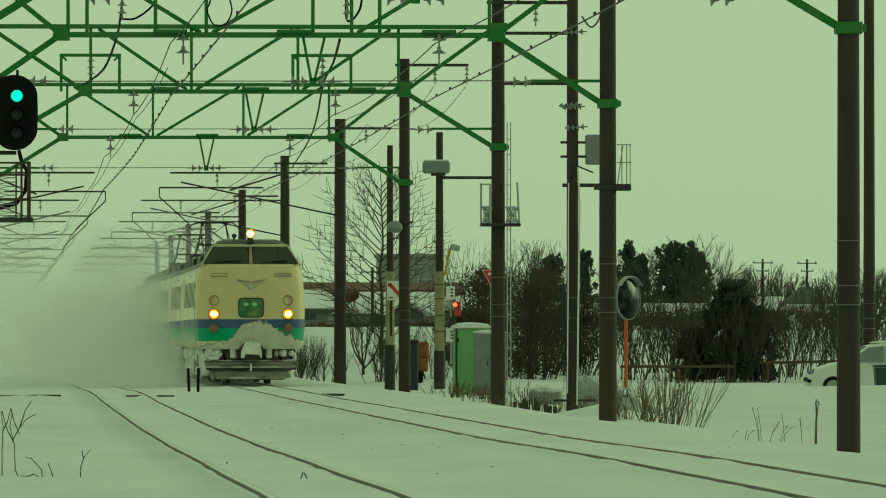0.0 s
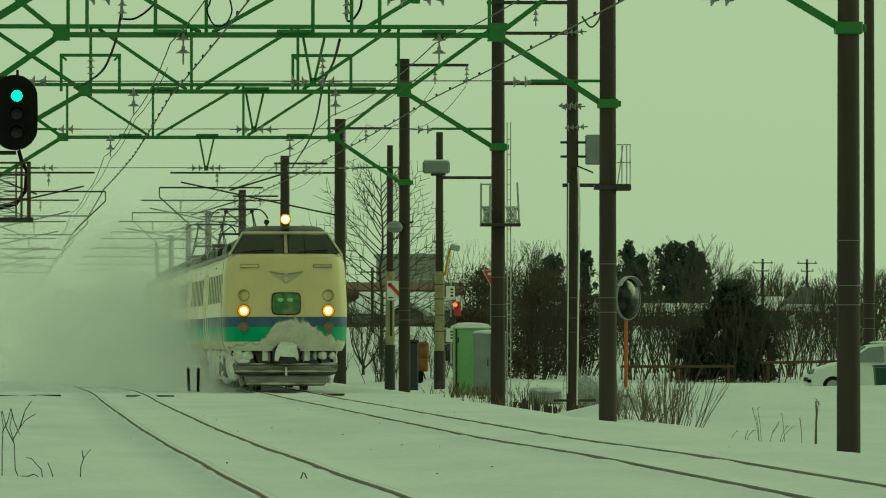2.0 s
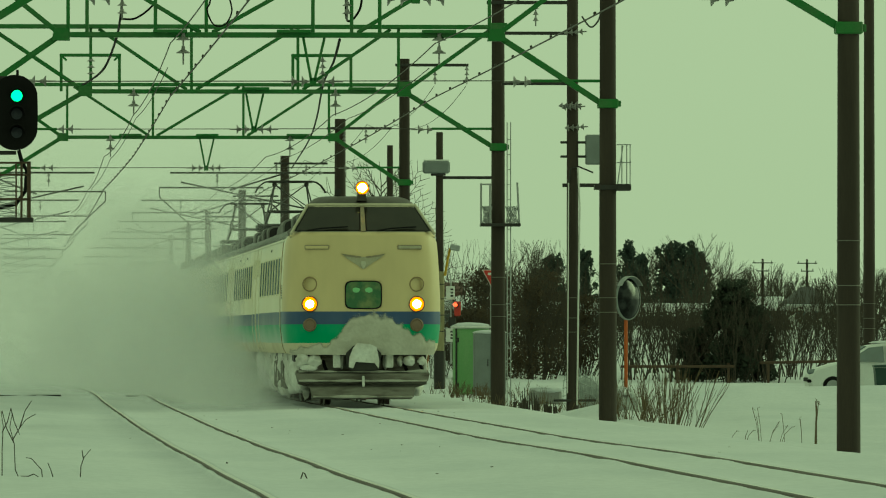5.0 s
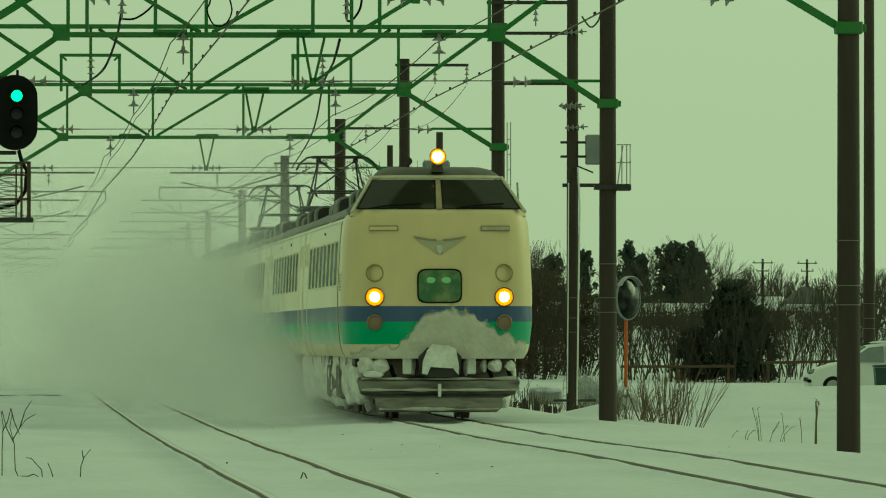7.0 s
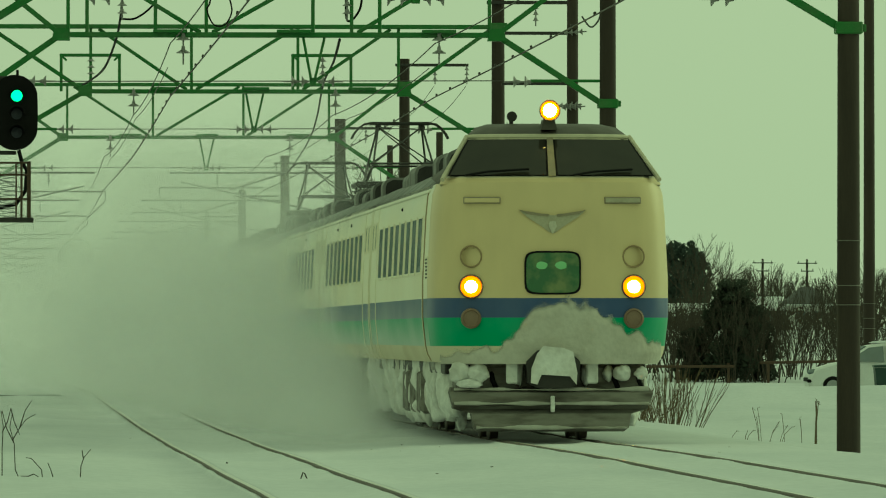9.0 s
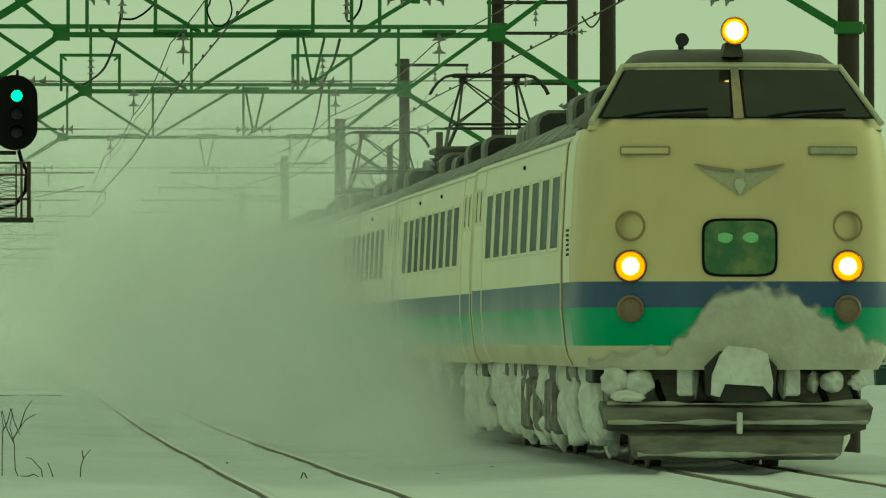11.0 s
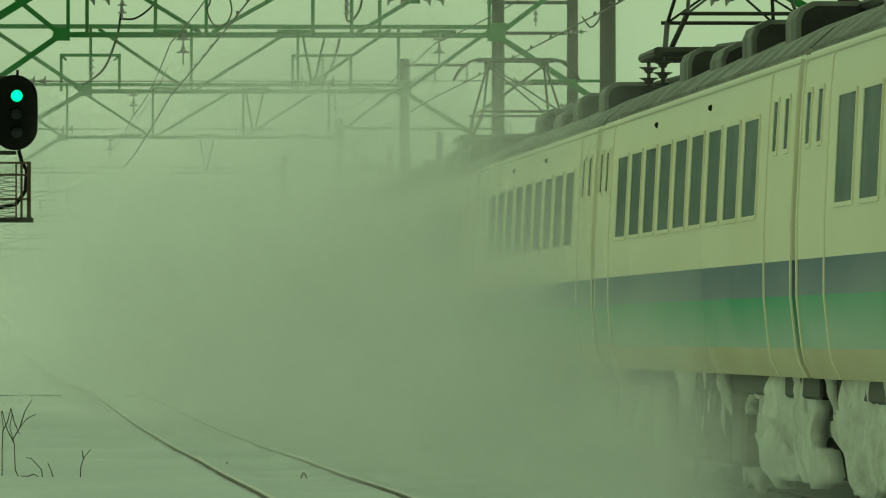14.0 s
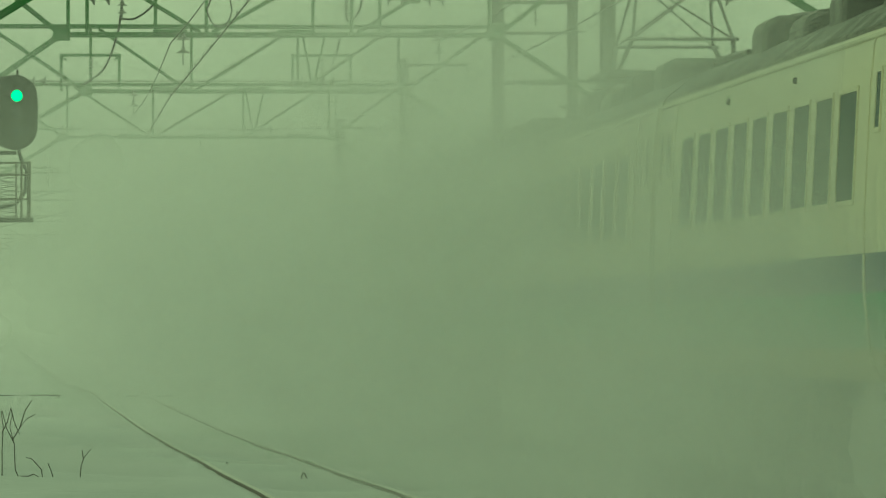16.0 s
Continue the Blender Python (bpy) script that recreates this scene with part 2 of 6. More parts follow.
def ground_z(x, y):
    """The snow's height: flat over the tracks, falling to the field, a ploughed bank before the road, rising ground far off."""
    z = -0.035 + line_level(x, y)
    z -= 0.53 * smooth(9.4, 12.2, x)
    z -= 0.22 * smooth(13.0, 16, x) * smooth(250, 200, y)
    z += 0.15 * smooth(15.0, 17.0, x) * smooth(225, 262, y)
    z += 0.34 * smooth(15.0, 18.0, x) * math.exp(-((y - 249) / 7) ** 2)
    z += 2.2 * smooth(12.6, 16.5, x) * smooth(320, 520, y)
    z += 0.42 * math.exp(-((x - 14.1) / 0.8) ** 2 - ((y - 207) / 7) ** 2)
    z += 0.16 * smooth(16, 18, x) * math.exp(-((y - 249) / 9) ** 2) * noise.noise(Vector((x * 0.55, 0, 2)))
    far = smooth(8.8, 11.5, x) + smooth(1.6, -0.5, x)
    z += far * (0.10 * noise.noise(Vector((x * 0.35, y * 0.06, 0))) + 0.05 * noise.noise(Vector((x * 1.3, y * 0.25, 3))))
    z += 0.05 * smooth(1.7, 0.2, x) * smooth(230, 190, y)
    for c in TRACKS:
        if abs(x - c) < 1.6:
            z += 0.016 * noise.noise(Vector((x * 1.5, y * 0.22, 9)))
    return z


def rail_snow(d, y):
    """Snow against a rail, d across from its middle: a groove on one side, level on the other."""
    w = 0.010 * noise.noise(Vector((d, y * 0.35, 4)))
    if d <= -0.034:
        return -0.024 + 1.6 * w + 0.021 * smooth(-0.036, -0.12, d)
    return -0.06 if d < 0.03 else -0.006 + w * 0.6


def build_ground():
    across = (-0.13, -0.085, -0.036, 0.0, 0.036, 0.09)
    near = {round(c + k + d, 3): d for c in TRACKS for k in (-0.566, 0.566) for d in across}
    xs = sorted(set([-900, -300, -120, -60, -30, -18, -12, -8, -6, -5] + [round(-4 + 0.5 * i, 2) for i in range(45)] + list(near)
                    + [19, 20, 22, 25, 28, 32, 36, 40, 50, 60, 90, 120, 300, 900]))
    xs = [x for x in xs if x in near or all(abs(x - c - k) > 0.13 for c in TRACKS for k in (-0.566, 0.566))]
    ys = [-60, -30, 0, 20, 40] + [50 + 1.0 * i for i in range(320)] + [370 + 6 * i for i in range(40)] + [620, 680, 760, 900, 1200, 1800, 3000, 4500]
    v = [(x, y, rail_snow(near[x], y) + line_level(x, y) if x in near else ground_z(x, y)) for y in ys for x in xs]
    w = len(xs)
    f = [(j * w + i, j * w + i + 1, j * w + w + i + 1, j * w + w + i) for j in range(len(ys) - 1) for i in range(w - 1)]
    ob = part("ground", Shape().add(v, f), SNOW, smooth=True)
    ob.data.set_sharp_from_angle(angle=radians(170))
    tagged(ob, "snow-covered railway ground and field", "ground", kind="structure")


def build_rails():
    head = [(-0.065, -0.17), (0.065, -0.17), (0.065, -0.155), (0.012, -0.135), (0.012, -0.045), (0.033, -0.035), (0.033, -0.006), (0.027, 0), (-0.027, 0), (-0.033, -0.006), (-0.033, -0.035), (-0.012, -0.045), (-0.012, -0.135), (-0.065, -0.155)]
    for c in TRACKS:
        track = thing("railway_track", (c, 0, 0), "narrow-gauge railway track buried in packed snow", "railway track", "railway tracks", "structure")
        for k in (-0.566, 0.566):
            ys = [-40, 40, 60] + [66 + 4 * i for i in range(60)] + [320, 400, 600, 1000, 1500]
            n = len(head)
            v = [(k + a, y, b + line_level(c + k, y)) for y in ys for a, b in head]
            f = [(j * n + i, j * n + (i + 1) % n, j * n + n + (i + 1) % n, j * n + n + i) for j in range(len(ys) - 1) for i in range(n)]
            r = part("rail", Shape().add(v, f), RAIL, track)
            v = [(k + a, y, 0.003 + line_level(c + k, y)) for y in ys for a in (-0.024, 0.028)]
            v += [(x, y, z - 0.003) for x, y, z in v]
            m = len(ys)
            f = [(2 * j, 2 * j + 1, 2 * j + 3, 2 * j + 2) for j in range(m - 1)] + [(2 * (m + j), 2 * (m + j) + 2, 2 * (m + j) + 3, 2 * (m + j) + 1) for j in range(m - 1)]
            part("running_surface", Shape().add(v, f), POLISHED, r, "polished running surface")


build_ground()
build_rails()


BANDSTEEL = material("dull_band_steel", (0.16, 0.15, 0.14), 0.6, 0.4)


# ---- overhead line: portal frames, poles, insulators, wires ----
def insulator(shape, p, q, r=0.10, sheds=2, rod=0.018):
    """A string of bell-shaped discs on a rod between p and q, as one turned body."""
    p, q = Vector(p), Vector(q)
    d = q - p
    m, ln, n = d.to_track_quat("Z", "Y").to_matrix(), d.length, 10
    prof = [(rod, 0.0)]
    w = ln / (sheds + 0.6)
    for i in range(sheds):
        a = w * (i + 0.45)
        prof += [(rod, a - 0.30 * w), (0.034, a - 0.28 * w), (0.045, a), (r, a + 0.22 * w), (r, a + 0.28 * w), (r * 0.55, a + 0.26 * w), (rod, a + 0.30 * w)]
    prof.append((rod, ln))
    v = [p + m @ Vector((k * math.cos(2 * math.pi * i / n), k * math.sin(2 * math.pi * i / n), h)) for k, h in prof for i in range(n)]
    f = [(j * n + i, j * n + (i + 1) % n, j * n + n + (i + 1) % n, j * n + n + i) for j in range(len(prof) - 1) for i in range(n)]
    f += [tuple(range(n))[::-1], tuple(range(len(v) - n, len(v)))]
    shape.add(v, f)


def pole(name, x, y, base, top, r0, r1, label, rings=True):
    """A tapered concrete pole with clamp bands."""
    t = thing(name, (x, y, base), label, "pole", "trackside poles")
    s = Shape()
    s.tube((0, 0, -0.4), (0, 0, top - base), r0, r1, n=20)
    part("shaft", s, BROWN, t, smooth=True)
    if rings:
        for h in (1.9, 2.25, 2.75):
            s = Shape().tube((0, 0, h), (0, 0, h + 0.018), r0 * 1.02, n=20)
            part("band", s, BANDSTEEL, t, "thin steel band")
    return t


def portal(y, xr, xl, br, bl, gates=(), hang=(), top=9.95, feed=True):
    """A green steel portal frame over both tracks on two poles."""
    base = -0.55
    t = thing("portal_frame", (0, y, base), "green-painted steel truss portal over the railway tracks", "portal frame", "overhead line portals")
    LO, UP, KN = 7.48, 9.13, 6.10

    def z(h):
        return h - base
    for x in (xr, xl):
        s = Shape().tube((x, 0, -0.4), (x, 0, z(top)), 0.188, 0.16, n=20)
        part("pole", s, BROWN, t, "dark brown concrete pole", smooth=True)
        k = 0.18
        s = Shape().box((x, 0, z(KN) - 0.03), (2 * k + 0.06, 2 * k + 0.06, 0.19), bevel=0.02)
        s.box((x + k + 0.04, 0, z(KN) - 0.03), (0.10, 0.22, 0.12), bevel=0.01)
        part("bracket", s, GREEN, t)
        s = Shape().box((x, 0, z(UP)), (2 * k + 0.10, 2 * k + 0.10, 0.2), bevel=0.02)
        part("bracket", s, GREEN, t)
        for h in (2.3, 2.6, 3.3):
            part("band", Shape().tube((x, 0, h), (x, 0, h + 0.016), 0.190, n=20), BANDSTEEL, t)

    def bar(p, q, w=0.10, d=0.10, name="brace"):
        a, b = Vector((p[0], 0, z(p[1]))), Vector((q[0], 0, z(q[1])))
        u = b - a
        s = Shape().box(((a + b) / 2)[:], (u.length, d, w), bevel=0.012, ry=-math.degrees(math.atan2(u.z, u.x)))
        part(name, s, GREEN, t)
    bar((bl, LO), (br, LO), 0.105, 0.34, "lower_chord")
    bar((xl, UP), (xr, UP), 0.105, 0.34, "upper_chord")
    for x, b, sg in ((xr, br, -1), (xl, bl, 1)):
        bar((b, LO), (x + sg * 0.17, KN), 0.12, 0.14, "knee_brace")
        bar((b, LO), (x + sg * 0.17, UP - 0.05), 0.10, 0.12, "strut")
        s = Shape().prism([(b - 0.19, z(LO) - 0.12), (b + 0.19, z(LO) - 0.12), (b + 0.14, z(LO) + 0.13), (b - 0.14, z(LO) + 0.13)], -0.19, 0.19)
        part("gusset", s, GREEN, t)
    n = 3
    w = (br - bl) / n
    for i in range(n + 1):
        x = bl + w * i
        x += 0.15 if i == 0 else -0.15 if i == n else 0
        bar((x, LO), (x, UP), 0.075, 0.075, "post")
    bar((bl + 0.35, UP - 0.06), (bl + w - 0.12, LO + 0.05), 0.085, 0.085, "diagonal")
    bar((bl + w + 0.12, LO + 0.05), (bl + 2 * w - 0.12, UP - 0.06), 0.085, 0.085, "diagonal")
    bar((bl + 2 * w + 0.12, LO + 0.05), (br - 0.35, UP - 0.06), 0.085, 0.085, "diagonal")
    for x in (bl + 0.75 * w, bl + 1.6 * w, bl + 2.6 * w):
        s = Shape().box((x, -0.18, z(LO) + 0.07), (0.7, 0.25, 0.07), bevel=0.01)
        part("clamp_plate", s, GREEN, t)
    # V-shaped hanger under the lower chord with the cross-span wire
    xm, hz = 6.45, 6.52
    bar((xm - 0.2, LO - 0.05), (xm - 0.03, hz), 0.055, 0.05, "hanger")
    bar((xm + 0.24, LO - 0.05), (xm + 0.03, hz), 0.055, 0.05, "hanger")
    part("hanger_plate", Shape().box((xm, 0, z(hz)), (0.14, 0.05, 0.16), bevel=0.01), GREEN, t)
    for a, b in ((xm - 0.08, xm - 0.62), (xm + 0.08, xm + 0.62), (br + 0.75, br + 0.15), (bl - 0.7, bl - 0.1)):
        s = Shape()
        insulator(s, (a, 0, z(hz)), (b, 0, z(hz)), 0.12)
        part("insulator", s, PORC, t, smooth=True)
    s = Shape().tube((bl - 0.1, 0, z(hz)), (br + 0.15, 0, z(hz) + 0.02), 0.011, n=5)
    part("span_wire", s, WIRE, t)
    s = Shape().tube((br + 0.7, 0, z(hz) + 0.02), (xr, 0, z(hz) + 0.02), 0.035, n=6)
    part("span_rod", s, GREEN, t)
    part("span_rod", Shape().tube((bl - 0.7, 0, z(hz)), (xl, 0, z(hz)), 0.035, n=6), GREEN, t)
    for a, b in gates:
        s = Shape()
        for x in (a, b):
            s.box((x, 0, z(LO) + 0.46), (0.075, 0.075, 0.92), bevel=0.01)
        s.box(((a + b) / 2, 0, z(LO) + 0.92), (b - a + 0.08, 0.08, 0.08), bevel=0.01)
        s.box((a + 0.08, 0, z(LO) + 0.84), (0.16, 0.04, 0.05), ry=45)
        s.box((b - 0.08, 0, z(LO) + 0.84), (0.16, 0.04, 0.05), ry=-45)
        part("insulator_gate", s, GREEN, t)
        s = Shape()
        m = (a + b) / 2 + 0.02
        insulator(s, (m, 0, z(LO) + 0.88), (m, 0, z(LO) + 0.30), 0.10, 3)
        part("insulator", s, PORC, t, smooth=True)
    for x in hang:
        s = Shape()
        insulator(s, (x, -0.2, z(LO) + 0.08), (x, -0.2, z(LO) - 0.62), 0.145, 2)
        part("insulator", s, PORC, t, smooth=True)
    if feed:
        s = Shape().box((xr + 0.85, -0.2, z(9.75)), (2.3, 0.08, 0.09), bevel=0.01)
        part("feeder_arm", s, DARK, t)
        for x in (xr + 0.95, xr + 1.95):
            s = Shape()
            insulator(s, (x, -0.2, z(9.7)), (x, -0.2, z(9.15)), 0.075, 3)
            part("insulator", s, PORC, t, smooth=True)
    return t


portal(140.7, 13.2, -0.4, 10.7, 2.0, feed=False)
portal(187.0, 12.55, -0.9, 10.25, 1.25, gates=((1.79, 3.20), (6.45, 7.83)), hang=(3.77, 9.05))
portal(230.5, 12.67, -0.4, 10.28, 2.15, gates=((1.55, 3.03), (7.44, 8.92)), hang=(3.39, 8.52))
portal(284.0, 12.67, -0.45, 10.45, 1.95, hang=(3.45, 9.07))


def cantilever(x, y, sg, arm=5.6, top=9.2, base=-0.55, track=6.77, heights=(7.2, 6.6, 5.6)):
    """A single pole with a bracket of tubes that holds the wires over one track."""
    t = thing("cantilever_pole", (x, y, base), "brown pole with steel cantilever bracket holding overhead wires", "pole", "cantilever poles")
    part("shaft", Shape().tube((0, 0, -0.4), (0, 0, top - base), 0.23, 0.20, n=16), BROWN, t, smooth=True)
    e = (track - x)
    hi, mi, lo = [h - base for h in heights]
    s = Shape()
    s.tube((0, 0, hi), (e + sg * 0.6, 0, hi), 0.036, n=8)
    part("top_tube", s, DARK, t)
    s = Shape().tube((0, 0, lo), (e + sg * 0.2, 0, mi + 0.2), 0.03, n=8)
    s.tube((e * 0.35, 0, hi), (e * 0.72, 0, mi - 0.1), 0.035, n=6)
    part("stay_tube", s, DARK, t)
    s = Shape().tube((e * 0.5, 0, mi), (e + sg * 1.0, 0, mi), 0.035, n=6)
    s.path([(e + sg * 1.0, 0, mi), (e + sg * 1.0, 0, mi - 0.35), (e - sg * 0.1, 0, lo - 0.3)], 0.025)
    part("registration_arm", s, DARK, t)
    s = Shape()
    insulator(s, (e * 0.10, 0, hi), (e * 0.28, 0, hi), 0.09, 3)
    part("insulator", s, PORC, t, smooth=True)
    s = Shape()
    insulator(s, (e * 0.8, 0, hi), (e * 0.8, 0, hi - 0.5), 0.08, 2)
    part("insulator", s, PORC, t, smooth=True)
    s = Shape().box((-sg * 0.7, -0.2, top - base - 0.35), (2.4, 0.08, 0.09), bevel=0.01)
    part("feeder_arm", s, DARK, t)
    for k in (-1.75, -0.9, 0.4):
        s = Shape()
        insulator(s, (-sg * 0.7 + k * 0.62, -0.2, top - base - 0.4), (-sg * 0.7 + k * 0.62, -0.2, top - base - 0.9), 0.075, 3)
        part("insulator", s, PORC, t, smooth=True)


FAR = (336.0, 405.0, 481.0, 565.0, 630.0, 700.0, 770.0)
for k, fy in enumerate(FAR):
    cantilever(12.6 + 0.12 * k, fy, -1, top=9.3 if k < 2 else 9.0, track=6.9, heights=(7.3, 6.75, 5.7))
    cantilever(-2.6, fy, 1, top=9.0, track=2.9, heights=(7.3, 6.6, 5.5))


def wire(name, x, z, sag=0.0, r=0.009, start=0.0, end=760.0, stops=(92, 140.7, 187, 230.5, 284, 336, 405, 481, 565, 630, 700, 770), wander=0.0, beads=0.0, label="weathered overhead wire"):
    """A long wire along the tracks, sagging between its supports."""
    t = Shape()
    pts, k = [], 0
    for a, b in zip(stops, stops[1:]):
        if a < start or b > end + 20:
            continue
        k += 1
        for i in range(12):
            u = i / 12
            o = wander * (1 if k % 2 else -1) * (1 - 2 * u)
            pts.append((x + o, a + (b - a) * u, z - 4 * sag * u * (1 - u)))
    t.path(pts, r, 5)
    if beads:
        y, n = pts[0][1], 0
        while y < min(pts[-1][1], 420):
            i = max(j for j, p in enumerate(pts) if p[1] <= y)
            a, b = pts[i], pts[min(i + 1, len(pts) - 1)]
            u = (y - a[1]) / max(0.01, b[1] - a[1])
            p = [a[c] + (b[c] - a[c]) * u for c in range(3)]
            t.box((p[0], p[1], p[2] + 0.02), (0.03, 0.09, 0.045), bevel=0.008)
            y += beads
    return tagged(part(name, t, WIRE), label, "wire", "overhead wires")


for c, off in ((TRACKS[0], -0.03), (TRACKS[1], 0.03)):
    wire("contact_wire", c + off, 4.98, 0.02, 0.011, wander=0.06, beads=4.0, label="contact wire with clamps over a railway track")
    wire("messenger_wire", c + off, 5.82, 0.14, 0.010, wander=0.05, label="sagging messenger wire over a railway track")
wire("feeder_wire", 3.45, 6.80, 0.12, 0.010, start=180, label="feeder wire hung from disc insulators")
wire("feeder_wire", 8.85, 6.80, 0.12, 0.010, start=180, label="feeder wire hung from disc insulators")
wire("feeder_wire", 13.6, 9.1, 0.6, 0.010, start=280, label="high feeder wire on a pole arm")
wire("feeder_wire", 14.6, 9.1, 0.6, 0.010, start=280, label="high feeder wire on a pole arm")


def jumper(pts, r=0.022):
    """A slack black cable between insulators on the portals."""
    s = Shape()
    out = []
    for k in range(len(pts) - 1):
        p0, p1, p2, p3 = pts[max(0, k - 1)], pts[k], pts[k + 1], pts[min(len(pts) - 1, k + 2)]
        for i in range(5):
            u = i / 5
            out.append(tuple(0.5 * (2 * b + (c - a) * u + (2 * a - 5 * b + 4 * c - d) * u * u + (3 * b - a - 3 * c + d) * u ** 3) for a, b, c, d in zip(p0, p1, p2, p3)))
    out.append(pts[-1])
    tagged(part("jumper_cable", s.path(out, r, 6), BLACK), "slack black jumper cable between portal insulators", "cable", "jumper cables")


jumper([(2.54, 187.0, 9.13), (2.54, 188.0, 8.47), (2.6, 196.2, 8.17), (2.61, 204.4, 7.95), (2.45, 212.6, 7.56), (2.2, 220.8, 7.49), (2.08, 229.0, 7.61)], 0.028)
jumper([(2.49, 188.0, 7.85), (2.75, 188.0, 7.84), (2.98, 188.0, 7.96), (3.18, 188.0, 8.14)], 0.022)
jumper([(7.17, 188.0, 8.36), (7.18, 188.0, 7.87), (7.29, 188.0, 7.82), (7.45, 188.0, 8.03), (7.5, 188.0, 8.25)], 0.024)
jumper([(7.04, 188.0, 7.42), (8.47, 230.4, 8.23), (9.72, 272.8, 8.83), (11.0, 315.2, 8.82), (12.16, 357.6, 8.94), (12.86, 400.0, 8.65)], 0.03)
jumper([(4.40, 187.0, 9.13), (4.31, 186.0, 8.17), (4.24, 186.0, 7.96), (4.38, 186.0, 7.66), (4.61, 186.0, 7.66), (4.75, 186.0, 7.93), (4.69, 186.0, 8.24)], 0.018)
jumper([(14.27, 222.0, 9.1), (13.78, 211.3, 8.48), (13.27, 200.7, 8.29), (12.64, 190.0, 8.27)], 0.02)


# ---- the train ----
def half_width(z):
    """Half the car body's width at a height."""
    pts = ((0.97, 1.36), (1.10, 1.43), (1.52, 1.475), (2.0, 1.475), (2.8, 1.435), (3.05, 1.41), (3.18, 1.36), (3.32, 1.20), (3.46, 0.90), (3.56, 0.5), (3.60, 0.0))
    for (a, u), (b, v) in zip(pts, pts[1:]):
        if z <= b:
            return u + (v - u) * (z - a) / (b - a)
    return 0.0


ROWS = (0.97, 1.07, 1.17, 1.34, 1.52, 1.76, 2.0, 2.14, 2.46, 2.78, 3.05, 3.18)


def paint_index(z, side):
    """Which paint a band has: one set round the nose, a paler set with dust along the sides."""
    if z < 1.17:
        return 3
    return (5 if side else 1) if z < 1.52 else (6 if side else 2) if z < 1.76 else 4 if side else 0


def nose(z, u):
    """A point on the cab's rounded front: u runs from -1 to 1 round it."""
    w = half_width(z)
    a = (u + 1) * math.pi / 2
    c, s = math.cos(a), math.sin(a)
    e = 2 / 3.4
    x = -math.copysign(abs(c) ** e, c) * w
    y = 1.05 - 1.0 * abs(s) ** e + 0.10 * max(0, (1.5 - z)) + 0.03 * (z - 1.5)
    return x, y


def front_y(x, z):
    """How far back the front lies at a place across it."""
    q = max(-1, min(1, x / half_width(z)))
    return nose(z, -1 + 2 * math.acos(-math.copysign(abs(q) ** 1.7, q)) / math.pi)[1]


def body_shell(y0, y1, cab):
    """The painted shell of a car, with its side stripes and, at the cab, a rounded front."""
    v, f, mi = [], [], []
    ncol = None
    for z in ROWS:
        w = half_width(z)
        row = [(-w, y1)]
        if cab:
            row += [(-w, 8.0), (-w, 1.5)] + [nose(z, -1 + 2 * i / 36) for i in range(37)] + [(w, 1.5), (w, 8.0), (w, y1)]
        else:
            row += [(-w, y0), (w, y0), (w, y1)]
        ncol = len(row)
        v += [(x, y, z) for x, y in row]
    for j in range(len(ROWS) - 1):
        for i in range(ncol):
            k = (i + 1) % ncol
            f.append((j * ncol + i, j * ncol + k, j * ncol + ncol + k, j * ncol + ncol + i))
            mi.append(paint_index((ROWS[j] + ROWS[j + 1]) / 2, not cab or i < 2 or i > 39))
    f.append(tuple(range(ncol))[::-1])
    mi.append(0)
    f.append(tuple(range((len(ROWS) - 1) * ncol, len(ROWS) * ncol)))
    mi.append(0)
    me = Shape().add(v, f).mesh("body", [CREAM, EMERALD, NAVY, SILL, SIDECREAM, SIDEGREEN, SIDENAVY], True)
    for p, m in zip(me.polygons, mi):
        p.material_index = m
    return me


def roof_shell(y0, y1):
    prof = [(half_width(z), z) for z in (3.14, 3.18, 3.25, 3.32, 3.40, 3.46, 3.52, 3.56)]
    out = [(-w, z) for w, z in prof] + [(0, 3.6)] + [(w, z) for w, z in reversed(prof)]
    return Shape().prism(out, y0, y1)


def side_panes(car, starts, z0, z1, width):
    for sg in (-1, 1):
        for y in starts:
            w0, w1 = half_width(z0), half_width(z1)
            s = Shape()
            s.add([(sg * (w0 - 0.03), y, z0), (sg * (w0 - 0.03), y + width, z0), (sg * (w1 - 0.03), y + width, z1), (sg * (w1 - 0.03), y, z1),
                   (sg * (w0 + 0.006), y, z0), (sg * (w0 + 0.006), y + width, z0), (sg * (w1 + 0.006), y + width, z1), (sg * (w1 + 0.006), y, z1)],
                  [(0, 1, 2, 3), (4, 5, 6, 7), (0, 1, 5, 4), (1, 2, 6, 5), (2, 3, 7, 6), (3, 0, 4, 7)])
            w = part("window", s, PANE, car, "tall narrow dark side window")
            def ring(k, g):
                return [(sg * (w0 + k), y - g, z0 - g), (sg * (w0 + k), y + width + g, z0 - g), (sg * (w1 + k), y + width + g, z1 + g), (sg * (w1 + k), y - g, z1 + g)]
            v = ring(0.0, 0.03) + ring(0.013, 0.03) + ring(0.013, 0.0) + ring(0.0, 0.0)
            s = Shape().add(v, [(4 * a + i, 4 * a + (i + 1) % 4, 4 * ((a + 1) % 4) + (i + 1) % 4, 4 * ((a + 1) % 4) + i) for a in range(4) for i in range(4)])
            part("window_frame", s, SIDECREAM, w)


